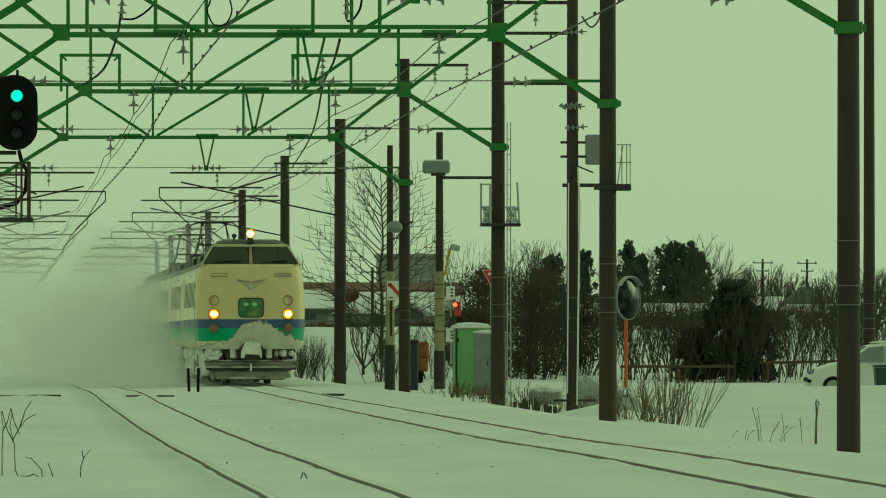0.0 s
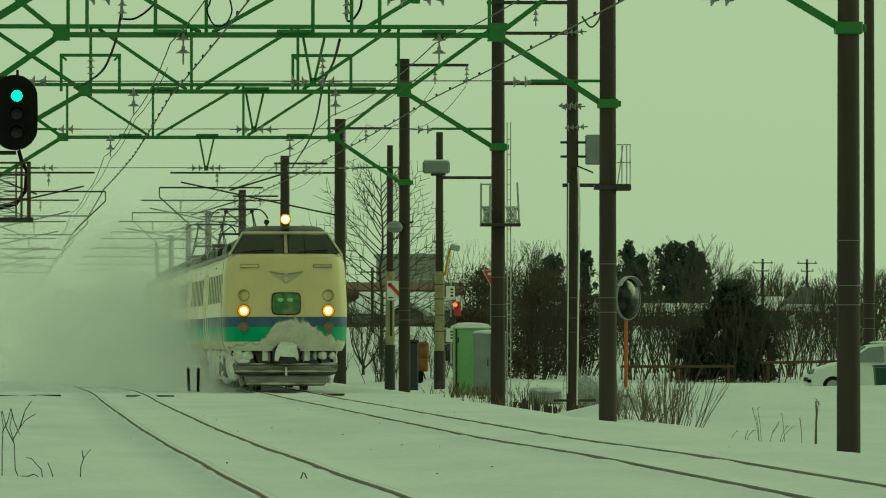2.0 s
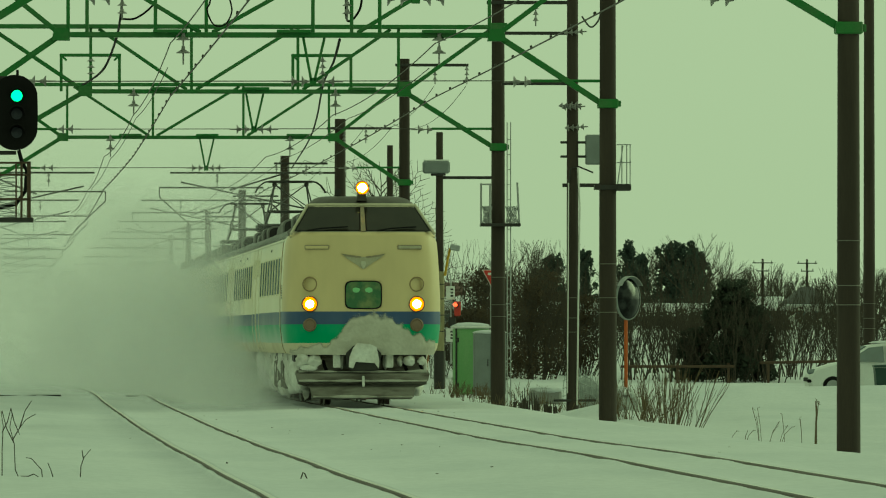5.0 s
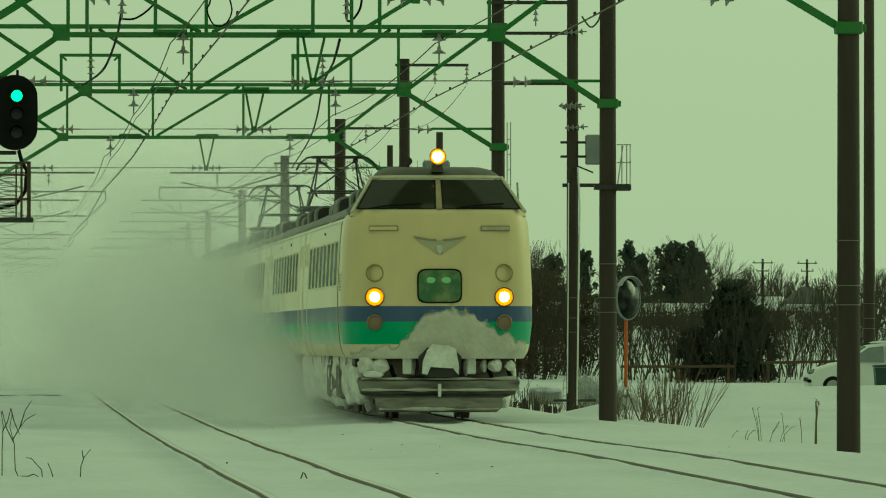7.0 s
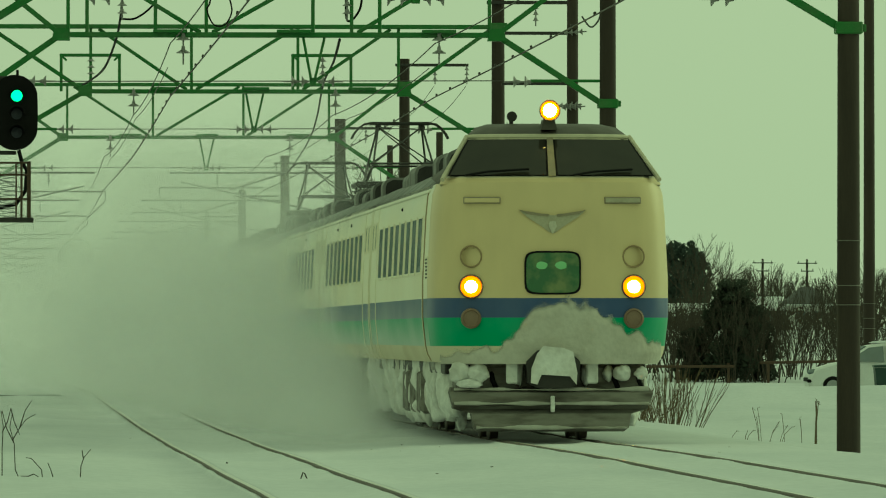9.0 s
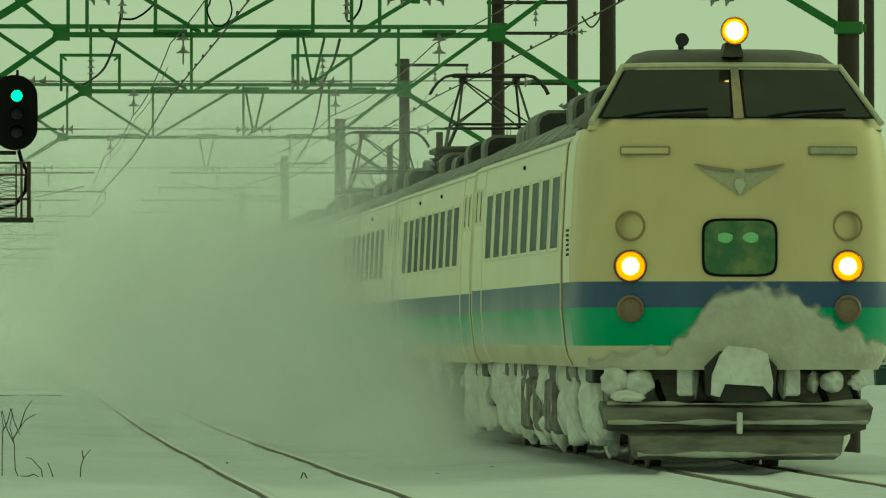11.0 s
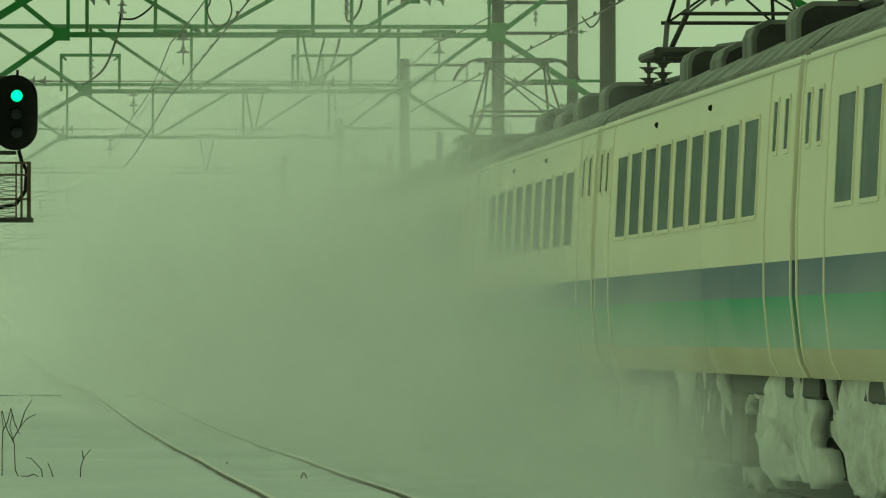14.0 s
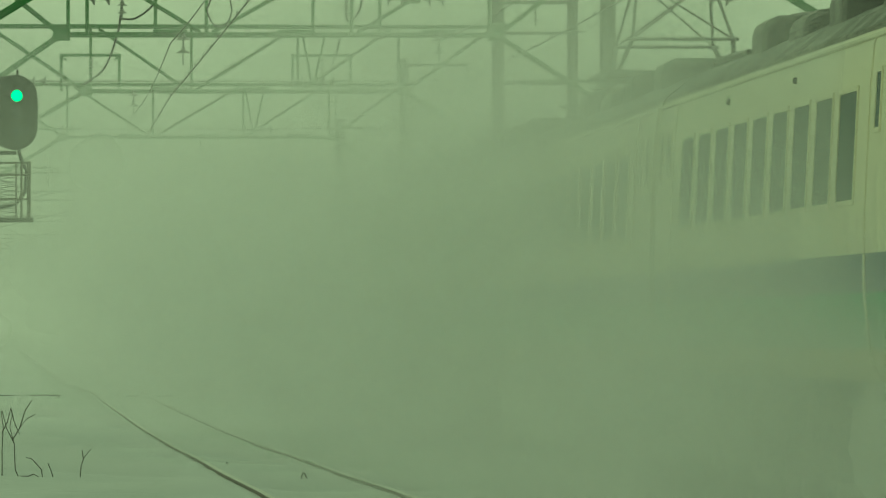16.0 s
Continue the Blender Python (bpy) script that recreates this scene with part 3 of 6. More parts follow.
def seam(car, y, w=0.035, mat=None, z0=0.98, z1=3.1):
    """An upright strip on each side: a door's edge or a drip rail."""
    for sg in (-1, 1):
        v, f = [], []
        zs = sorted({z0, z1, *[z for z in ROWS if z0 < z < z1]})
        n = len(zs)
        for z in zs:
            x = half_width(z)
            v += [(sg * (x - 0.02), y, z), (sg * (x + 0.010), y, z), (sg * (x + 0.010), y + w, z), (sg * (x - 0.02), y + w, z)]
        for i in range(n - 1):
            f += [(4 * i + j, 4 * i + (j + 1) % 4, 4 * i + 4 + (j + 1) % 4, 4 * i + 4 + j) for j in range(4)]
        f += [(0, 1, 2, 3), tuple(4 * n - 4 + j for j in range(4))]
        part("drip_strip", Shape().add(v, f), mat or RUST, car, "rust-streaked upright door edge" if mat is None else "cream upright door edge")


RUST = material("rusty_cream", (0.30, 0.22, 0.12), 0.7, spots=(0.12, 0.07, 0.04), amount=0.7, scale=2)


def side_dots(car, ys):
    """Small round openings under the eaves."""
    for y in ys:
        for sg in (-1, 1):
            part("round_vent", Shape().blob((sg * half_width(2.97), y, 2.97), (0.025, 0.07, 0.026), 1, 0.0), BLACK, car, "small round side vent", smooth=True)


def gutter(car, y0, y1):
    """A thin rain strip along the eaves of each side."""
    for sg in (-1, 1):
        part("rain_strip", Shape().box((sg * (half_width(3.10) + 0.008), (y0 + y1) / 2, 3.10), (0.035, y1 - y0, 0.035), bevel=0.008), SIDECREAM, car)


def lump(s, sg, y, x=1.12):
    """A ragged clump of snow clinging below the floor, often drawn out downwards."""
    tall = RNG.uniform(0.12, 0.36)
    s.blob((sg * (x + RNG.uniform(-0.10, 0.05)), y + RNG.uniform(-0.12, 0.12), RNG.uniform(max(0.3, tall + 0.08), 0.92 - 0.5 * tall)),
           (RNG.uniform(0.06, 0.12), RNG.uniform(0.10, 0.26), tall), RNG.random() * 90, 0.45, 1.5, 3)


def bogie(car, y):
    """A four-wheeled bogie caked with snow."""
    s = Shape()
    for sg in (-1, 1):
        s.box((sg * 1.0, y, 0.52), (0.14, 2.9, 0.22), bevel=0.03)
        for a in (-1.05, 1.05):
            s.box((sg * 1.02, y + a, 0.48), (0.26, 0.34, 0.36), bevel=0.04)
        s.box((sg * 1.05, y, 0.72), (0.3, 0.6, 0.34), bevel=0.04)
    s.box((0, y, 0.6), (1.9, 0.5, 0.25), bevel=0.03)
    b = part("bogie", s, DARK, car, "dark bogie frame caked with snow")
    for a in (-1.05, 1.05):
        for sg in (-1, 1):
            w = Shape().lathe((sg * 0.56, y + a, 0.43), [(0.05, -0.07), (0.43, -0.065), (0.455, -0.05), (0.455, -0.035), (0.43, -0.03), (0.43, 0.06), (0.36, 0.065), (0.1, 0.07)], 24, "X")
            part("wheel", w, RAIL, b, smooth=True)
    s = Shape()
    for sg in (-1, 1):
        for i in range(7):
            lump(s, sg, y - 1.6 + i * 0.5, 1.06)
    tagged(part("caked_snow", s, CRUST, b, "clumped grey-white snow", smooth="all"), kind="stuff")


def underfloor(car, y0, y1, skip):
    """Boxes hung below the floor, with snow on them."""
    s = Shape().box((0, (y0 + y1) / 2, 0.9), (2.5, y1 - y0 - 0.4, 0.16), bevel=0.02)
    part("underframe", s, DARK, car)
    y = y0 + 0.8
    while y < y1 - 1.2:
        ln = RNG.uniform(0.8, 1.8)
        if all(abs(y + ln / 2 - k) > 2.1 + ln / 2 for k in skip):
            for sg in (-1, 1):
                s = Shape().box((sg * 0.98, y + ln / 2, 0.56), (0.6, ln, 0.56), bevel=0.04)
                b = part("equipment_box", s, PLOUGH, car, "dark underfloor equipment box with caked snow")
                s = Shape()
                for i in range(int(ln / 0.6) + 1):
                    lump(s, sg, y + 0.2 + i * 0.6, 1.16)
                tagged(part("caked_snow", s, CRUST, b, smooth="all"), kind="stuff")
        y += ln + RNG.uniform(0.1, 0.5)
    for sg in (-1, 1):
        snow_curtain(car, sg, y0 + 0.3, y1 - 0.2, 10 * sg + y1)


def snow_curtain(car, sg, y0, y1, seed):
    """Snow frozen in a ragged, torn curtain over the gear below the floor."""
    nz, step = 20, 0.085
    ny = int((y1 - y0) / step)
    v, keep = [], []
    for i in range(ny + 1):
        y = y0 + i * step
        low = 0.27 + 0.22 * noise.noise(Vector((y * 0.75, seed, 1))) + 0.12 * noise.noise(Vector((y * 2.6, seed, 5)))
        for j in range(nz + 1):
            z = 1.0 - (1.0 - low) * j / nz
            bulge = 0.13 * noise.noise(Vector((y * 1.3, z * 1.6, seed))) + 0.08 * noise.noise(Vector((y * 4.2, z * 3.4, seed + 3))) + 0.035 * noise.noise(Vector((y * 9, z * 8, seed + 5)))
            v.append((sg * (1.24 + bulge - 0.10 * (j / nz) ** 3), y + 0.05 * noise.noise(Vector((y, z * 3, seed + 8))), z + 0.02 * noise.noise(Vector((y * 5, z * 5, seed)))))
            hole = noise.noise(Vector((y * 0.8, z * 0.7, seed + 20))) + 0.45 * noise.noise(Vector((y * 3.6, z * 1.8, seed + 30)))
            keep.append(hole < 0.30 or z > 0.97)
    n = nz + 1
    f = [(i * n + j, i * n + j + 1, i * n + n + j + 1, i * n + n + j) for i in range(ny) for j in range(nz) if keep[i * n + j] and keep[i * n + n + j + 1]]
    m = len(v)
    back = [(x - sg * 0.09, y, z) for x, y, z in v]
    rim = {}
    for q in f:
        for a, b in zip(q, q[1:] + q[:1]):
            rim[a, b] = 1
    sides = [(a, b, b + m, a + m) for a, b in rim if (b, a) not in rim]
    tagged(part("caked_snow", Shape().add(v + back, f + [tuple(k + m for k in q[::-1]) for q in f] + sides), CRUST, car, "torn curtain of caked snow below the floor", smooth="all"), kind="stuff")


def roof_unit(car, y, ln=1.0, w=2.2, h=0.38):
    """A low, wide cooling unit with rounded shoulders, its ends coloured as shaded in a rim coloured as lit and
    snow-dusted.
    """
    top = 3.36 + h
    out = [(-w / 2, 3.1), (w / 2, 3.1), (w / 2, top - 0.12), (w / 2 - 0.03, top - 0.05), (w / 2 - 0.12, top), (-w / 2 + 0.12, top), (-w / 2 + 0.03, top - 0.05), (-w / 2, top - 0.12)]
    u = part("cooling_unit", Shape().prism(out, y, y + ln), LITDUSTYUNIT, car, "low wide rooftop cooling unit dusted with snow, sides coloured as lit")
    k, m = 0.035, w / 2
    end = [(-m + k, 3.12), (m - k, 3.12), (m - k, top - 0.14), (m - 0.06, top - 0.075), (m - 0.14, top - k), (-m + 0.14, top - k), (-m + 0.06, top - 0.075), (-m + k, top - 0.14)]
    part("end_panel", Shape().prism(end, y - 0.012, y + 0.03), SHADEDUNIT, u, "end panel coloured dark as shaded")


def pantograph(car, y):
    """A diamond current collector raised to the wire."""
    for sg in (-1, 1):
        for e in (-0.9, 0.9):
            s = Shape()
            insulator(s, (sg * 0.7, y + e, 3.5), (sg * 0.7, y + e, 3.86), 0.09, 3)
            part("insulator", s, DARK, car, "dark ribbed pantograph insulator", smooth=True)
    z0, zm, zt = 3.86, 4.20, 4.90
    s = Shape()
    for sg in (-1, 1):
        s.tube((sg * 0.75, y - 1.0, z0), (sg * 0.75, y + 1.0, z0), 0.045)
        s.tube((-0.75, y + sg * 0.95, z0), (0.75, y + sg * 0.95, z0), 0.045)
    part("base_frame", s, DARK, car, "dark steel base frame")

    def arm(name, p, q, r):
        part(name, Shape().tube(p, q, r), DARK, car)
    for sg in (-1, 1):
        for e in (-1, 1):
            arm("lower_arm", (sg * 0.60, y + e * 0.25, z0), (sg * 0.50, y + e * 1.25, zm), 0.026)
            arm("upper_arm", (sg * 0.50, y + e * 1.25, zm), (sg * 0.37, y + e * 0.10, zt - 0.05), 0.018)
        arm("cross_tube", (-0.56, y + sg * 1.25, zm), (0.56, y + sg * 1.25, zm), 0.018)
        for e in (-1, 1):
            arm("brace", (e * 0.50, y + sg * 1.25, zm), (-e * 0.37, y + sg * 0.12, zt - 0.06), 0.012)
        part("head_spring", Shape().box((sg * 0.37, y, zt - 0.07), (0.10, 0.30, 0.10), bevel=0.02), DARK, car)
    for e in (-0.14, 0.14):
        s = Shape().box((0, y + e, zt), (1.02, 0.06, 0.055), bevel=0.012)
        for q in (-1, 1):
            s.path([(q * 0.49, y + e, zt + 0.01), (q * 0.61, y + e, zt - 0.015), (q * 0.71, y + e, zt - 0.09), (q * 0.78, y + e, zt - 0.18), (q * 0.82, y + e, zt - 0.26)], 0.018)
        part("collector_head", s, DARK, car, "collector strip with down-curved horns")


def cab_front(car):
    # greenhouse over the cab: raked windscreen, dark cap
    levels = [(3.16, 1.37, 0.12), (3.24, 1.33, 0.16), (3.74, 1.02, 0.72), (3.79, 0.98, 0.80), (3.88, 0.88, 1.05), (3.93, 0.72, 1.4)]

    def ring(z, w, y, n=14):
        return [(w * (-1 + 2 * i / n), y + 0.30 * abs(-1 + 2 * i / n) ** 2.4 + (0.18 if i in (0, n) else 0), z) for i in range(n + 1)]
    s = Shape()
    rs = [ring(*lv) for lv in levels]
    n = len(rs[0])
    v = [p for r in rs for p in r]
    f = [(j * n + i, j * n + i + 1, j * n + n + i + 1, j * n + n + i) for j in range(len(rs) - 1) for i in range(n - 1)]
    back = [(3.3, 1.30, 4.2), (3.3, 1.30, 4.2), (3.62, 0.9, 4.0), (3.64, 0.9, 3.9), (3.7, 0.8, 3.7), (3.74, 0.7, 3.5)]
    k = len(v)
    for z, w, y in back:
        v += [(-w, y, z), (w, y, z)]
    for j in range(len(rs) - 1):
        f.append((j * n, k + 2 * j, k + 2 * j + 2, j * n + n))
        f.append((j * n + n - 1, j * n + 2 * n - 1, k + 2 * j + 3, k + 2 * j + 1))
        f.append((k + 2 * j, k + 2 * j + 1, k + 2 * j + 3, k + 2 * j + 2))
    t = (len(rs) - 1) * n
    f.append(tuple(range(t, t + n)) + (k + 2 * len(rs) - 1, k + 2 * len(rs) - 2))
    me = s.add(v, f).mesh("cab_roof", [FRAME, CAPROOF, CREAM], True)
    for p in me.polygons:
        if p.center.z > 3.77 or p.center.y > 1.6:
            p.material_index = 1
        elif p.center.z < 3.22:
            p.material_index = 2
    cap = new("cab_roof", me)
    cap.parent = car
    # windscreen panes with rubber surrounds
    lo, hi = levels[1], levels[2]

    def on(u, t, out):
        z = lo[0] + (hi[0] - lo[0]) * t
        w = lo[1] + (hi[1] - lo[1]) * t
        y = lo[2] + (hi[2] - lo[2]) * t
        return (w * u, y + 0.30 * abs(u) ** 2.4 - out, z + out * 0.4)
    for a, b in ((-0.965, -0.035), (0.035, 0.965)):
        for name, mat, e, out in (("windscreen_rubber", BLACK, 0.0, 0.012), ("windscreen", SCREEN, 0.02, 0.022)):
            s = Shape()
            m = 8
            g = []
            for t in (0.03 + e, 0.95 - e):
                g.append([on(a + e + (b - a - 2 * e) * i / m, t, out) for i in range(m + 1)])
            vv = g[0] + g[1] + [(x, y + 0.06, z) for x, y, z in g[0] + g[1]]
            q = m + 1
            ff = [(i, i + 1, q + i + 1, q + i) for i in range(m)] + [(2 * q + i, 3 * q + i, 3 * q + i + 1, 2 * q + i + 1) for i in range(m)]
            ff += [(i, 2 * q + i, 2 * q + i + 1, i + 1) for i in range(m)] + [(q + i, q + i + 1, 3 * q + i + 1, 3 * q + i) for i in range(m)]
            ff += [(0, q, 3 * q, 2 * q), (m, 2 * q + m, 3 * q + m, q + m)]
            part(name, s.add(vv, ff), mat, car, "raked dark windscreen" if name == "windscreen" else "", smooth=True)
        # wiper
        s = Shape().path([on((a + b) / 2 - 0.3, 0.02, 0.05), on((a + b) / 2 - 0.1, 0.10, 0.06), on((a + b) / 2 + 0.28, 0.16, 0.06)], 0.014)
        part("wiper", s, BLACK, car)
    s = Shape()
    for a in range(16):
        u0, u1 = -0.98 + 1.96 * a / 16, -0.98 + 1.96 * (a + 1) / 16
        s.tube(on(u0, 1.02, 0.0), on(u1, 1.02, 0.0), 0.027, n=6)
    part("windscreen_trim", s, FRAME, car, "pale metal band over the windscreen")
    s = Shape().add([on(-0.035, 0.02, 0.03), on(0.035, 0.02, 0.03), on(0.035, 0.97, 0.03), on(-0.035, 0.97, 0.03), on(-0.035, 0.02, -0.04), on(0.035, 0.02, -0.04), on(0.035, 0.97, -0.04), on(-0.035, 0.97, -0.04)],
                    [(0, 1, 2, 3), (4, 7, 6, 5), (0, 4, 5, 1), (1, 5, 6, 2), (2, 6, 7, 3), (3, 7, 4, 0)])
    part("centre_pillar", s, PILLAR, car, "brown centre pillar")
    for q in (-1, 1):
        part("corner_post", Shape().tube(on(q * 0.995, -0.05, 0.0), on(q * 0.995, 1.04, 0.0), 0.030, n=8), FRAME, car, "pale metal windscreen corner post")
        part("corner_bead", Shape().tube(on(q * 1.0, -0.05, -0.16), on(q * 1.0, 1.0, -0.16), 0.018, n=6), FRAME, car)
    # lamps
    for x in (-1.0, 1.0):
        y = nose(1.9, 0)[1]
        u = -1 + 2 * math.acos(-math.copysign((abs(x) / half_width(1.9)) ** 1.7, x)) / math.pi
        y = nose(1.9, u)[1]
        s = Shape().lathe((x, y - 0.05, 1.90), [(0.05, 0.10), (0.152, 0.10), (0.152, 0.0), (0.138, -0.015), (0.13, 0.02), (0.05, 0.03)], 24, "Y")
        rim = part("headlight", s, RAIL, car, "round headlight rim", smooth=True)
        s = Shape().lathe((x, y - 0.052, 1.90), [(0.02, 0.0), (0.128, 0.012), (0.128, 0.03), (0.02, 0.03)], 24, "Y")
        part("lens", s, LAMPRIM, rim, "glowing orange lens")
        s = Shape().lathe((x, y - 0.058, 1.90), [(0.02, 0.0), (0.078, 0.006), (0.078, 0.012), (0.02, 0.012)], 20, "Y")
        part("bulb", s, LAMPGLOW, rim, "white-hot lamp centre")
        y2 = nose(2.27, u)[1]
        s = Shape().lathe((x, y2 - 0.03, 2.27), [(0.118, 0.0), (0.122, -0.012), (0.136, -0.012), (0.140, 0.0), (0.136, 0.06), (0.122, 0.06), (0.118, 0.0)], 28, "Y", cap=False)
        part("blanking_ring", s, RUST, car, "plated-over round lamp opening")
        y3 = nose(1.5, u)[1]
        s = Shape().lathe((x, y3 - 0.05, 1.51), [(0.02, 0.1), (0.125, 0.1), (0.125, 0.0), (0.105, -0.02), (0.09, 0.0), (0.02, -0.01)], 24, "Y")
        part("tail_light", s, REDLENS, car, "unlit dull red tail lamp", smooth=True)
    s = Shape().lathe((0, 0.62, 4.075), [(0.05, 0.35), (0.11, 0.25), (0.132, 0.0), (0.126, -0.02), (0.116, 0.02), (0.04, 0.03)], 20, "Y")
    rim = part("roof_light", s, CAPROOF, car, "round roof headlight", smooth=True)
    s = Shape().lathe((0, 0.615, 4.075), [(0.02, 0.0), (0.114, 0.012), (0.114, 0.03), (0.02, 0.03)], 20, "Y")
    part("lens", s, LAMPRIM, rim, "glowing orange lens")
    s = Shape().lathe((0, 0.607, 4.075), [(0.02, 0.0), (0.084, 0.006), (0.084, 0.012), (0.02, 0.012)], 20, "Y")
    part("bulb", s, LAMPGLOW, rim, "white-hot lamp centre")
    s = Shape().prism([(-0.10, 3.84), (0.10, 3.84), (0.07, 3.97), (-0.07, 3.97)], 0.80, 1.2)
    part("lamp_bracket", s, CAPROOF, car)
    s = Shape().lathe((-0.42, 1.5, 4.02), [(0.03, 0.3), (0.035, 0.12), (0.065, 0.0), (0.05, 0.0)], 14, "Y")
    s.box((-0.42, 1.65, 3.93), (0.05, 0.08, 0.14), bevel=0.01)
    part("horn", s, DARK, car, "small air horn")
    # train-name sign
    y = nose(2.05, 0)[1]
    out = []
    for i in range(24):
        a = 2 * math.pi * (i + 0.5) / 24
        c, d = math.cos(a), math.sin(a)
        out.append((math.copysign(abs(c) ** 0.35, c), math.copysign(abs(d) ** 0.35, d)))
    s = Shape().prism([(0.348 * c, 2.07 + 0.268 * d) for c, d in out], y - 0.02, y + 0.1)
    rim = part("sign_frame", s, BLACK, car)
    s = Shape().prism([(0.325 * c, 2.07 + 0.245 * d) for c, d in out], y - 0.028, y + 0.05)
    sg = part("train_sign", s, SIGN, rim, "backlit green train sign panel")
    for x in (-0.13, 0.10):
        s = Shape().blob((x, y - 0.03, 2.16), (0.07, 0.006, 0.05), x * 9, 0.3)
        part("sign_mark", s, SIGNMARK, rim, "pale glow mark")
    # winged emblem: two dull wings with dark upper edges and a bright middle rib
    y = nose(2.7, 0.0)[1]
    for q in (-1, 1):
        s = Shape().prism([(0, 2.775), (q * 0.15, 2.785), (q * 0.40, 2.83), (q * 0.30, 2.745), (q * 0.12, 2.63), (q * 0.03, 2.56), (0, 2.56)], y - 0.018, y + 0.05)
        w = part("emblem_wing", s, SILVER, car, "dull metal emblem wing")
        s = Shape().prism([(q * 0.05, 2.79), (q * 0.15, 2.797), (q * 0.41, 2.84), (q * 0.32, 2.79), (q * 0.15, 2.765), (q * 0.05, 2.76)], y - 0.03, y + 0.02)
        part("wing_edge", s, PILLAR, w, "dark upper edge")
    s = Shape().prism([(-0.035, 2.70), (0.035, 2.70), (0.05, 2.64), (0.0, 2.545), (-0.05, 2.64)], y - 0.04, y + 0.02)
    part("emblem_rib", s, BRIGHT, car, "bright middle rib")
    for q in (-1, 1):
        s = Shape().box((q * 0.86, front_y(q * 0.86, 2.96) + 0.015, 2.96), (0.46, 0.10, 0.085), bevel=0.01, rz=q * 9)
        v = part("vent_frame", s, PILLAR, car, "thin metal vent frame")
        part("vent_panel", Shape().box((q * 0.86, front_y(q * 0.86, 2.96) + 0.008, 2.958), (0.43, 0.10, 0.052), bevel=0.005, rz=q * 9), SILVER if q > 0 else CREAM, v)
    # under the nose: coupler, hoses, plough, all caked with snow
    s = Shape().box((0, 1.2, 0.78), (2.3, 1.6, 0.32), bevel=0.04)
    part("headstock", s, PLOUGH, car, "dark smeared headstock")
    for x, w, h in ((0.70, 0.06, 0.10), (-0.40, 0.05, 0.16), (0.42, 0.05, 0.15)):
        part("snow_clod", Shape().blob((x, 0.36, 0.84), (w, 0.10, h), x * 5, 0.4, 2, 3), CRUST, car, "snow clod packed under the nose", smooth="all")
    s = Shape().prism([(-0.19, 1.12), (-0.33, 0.98), (-0.31, 0.72), (-0.2, 0.66), (0.2, 0.66), (0.31, 0.72), (0.33, 0.98), (0.19, 1.12)], -0.1, 0.8)
    cp = part("coupler", s, DARK, car, "coupler packed with snow")
    s = Shape().prism([(-0.12, 1.17), (-0.20, 1.08), (-0.27, 0.90), (-0.28, 0.72), (-0.20, 0.70), (-0.15, 0.82), (0.20, 0.80), (0.28, 0.70), (0.29, 0.84), (0.24, 1.10), (0.12, 1.15)], -0.16, 0.3)
    part("snow_cap", s, CRUST, cp, smooth=True)
    for q in (-1, 1):
        part("bracket", Shape().box((q * 0.49, 0.2, 0.86), (0.15, 0.12, 0.30), bevel=0.02), CRUST, car, "snow-covered bracket plate")
    s = Shape()
    for x, r in ((-1.13, 0.125), (-0.92, 0.12), (0.87, 0.095), (1.10, 0.075)):
        s.blob((x, 0.16 + 0.1 * abs(x), 0.84 - 0.1 * (0.12 - r)), (r, 0.14, r * 1.05), x * 7, 0.45, 1.6, 3)
    s.blob((-1.02, 0.20, 0.71), (0.16, 0.12, 0.055), 4, 0.4, 2, 3)
    tagged(part("caked_snow", s, CRUST, car, "rounded lumps of snow on the hoses", smooth="all"), kind="stuff")
    for x in (-1.05, -0.75, 0.75, 1.05):
        part("hose", Shape().path([(x, 0.5, 0.95), (x + 0.03, 0.35, 0.75), (x + 0.1, 0.4, 0.6)], 0.03), BLACK, car)
    pl = Shape()
    m = 12
    rows = [(0.66, 1.22, 0.55, 0.35), (0.60, 1.25, 0.30, 0.12), (0.48, 1.22, 0.26, 0.10), (0.44, 1.20, 0.45, 0.3), (0.40, 1.20, 0.45, 0.3), (0.34, 0.98, 0.28, 0.05), (0.17, 0.95, 0.24, 0.0), (0.12, 0.9, 0.45, 0.2)]
    vv = []
    for z, w, ys, yc in rows:
        vv += [(w * (-1 + 2 * i / m), yc + (ys - yc) * abs(-1 + 2 * i / m) ** 1.4, z) for i in range(m + 1)]
    vv2 = [(x, y + 0.5, z) for x, y, z in vv]
    q, N = m + 1, len(vv)
    ff = [(j * q + i, j * q + i + 1, j * q + q + i + 1, j * q + q + i) for j in range(len(rows) - 1) for i in range(m)]
    ff += [tuple(k + N for k in reversed(g)) for g in ff]
    for j in range(len(rows) - 1):
        for i in (0, m):
            ff.append((j * q + i, j * q + q + i, N + j * q + q + i, N + j * q + i))
    part("snow_plough", pl.add(vv + vv2, ff), PLOUGH, car, "grey-brown snow plough with smeared snow", smooth=True)
    for z, w, ys, yc, h in ((0.462, 1.20, 0.26, 0.10, 0.030), (0.165, 0.93, 0.24, 0.0, 0.026), (0.635, 1.20, 0.36, 0.16, 0.026)):
        v, f, m = [], [], 60
        for i in range(m + 1):
            u = -1 + 2 * i / m
            k = max(0.08, 0.75 + 1.1 * noise.noise(Vector((u * 2.6, z * 9, 2))) + 0.35 * noise.noise(Vector((u * 9, z * 9, 4))))
            c = (w * u, yc + (ys - yc) * abs(u) ** 1.4 - 0.006, z + 0.2 * h * k)
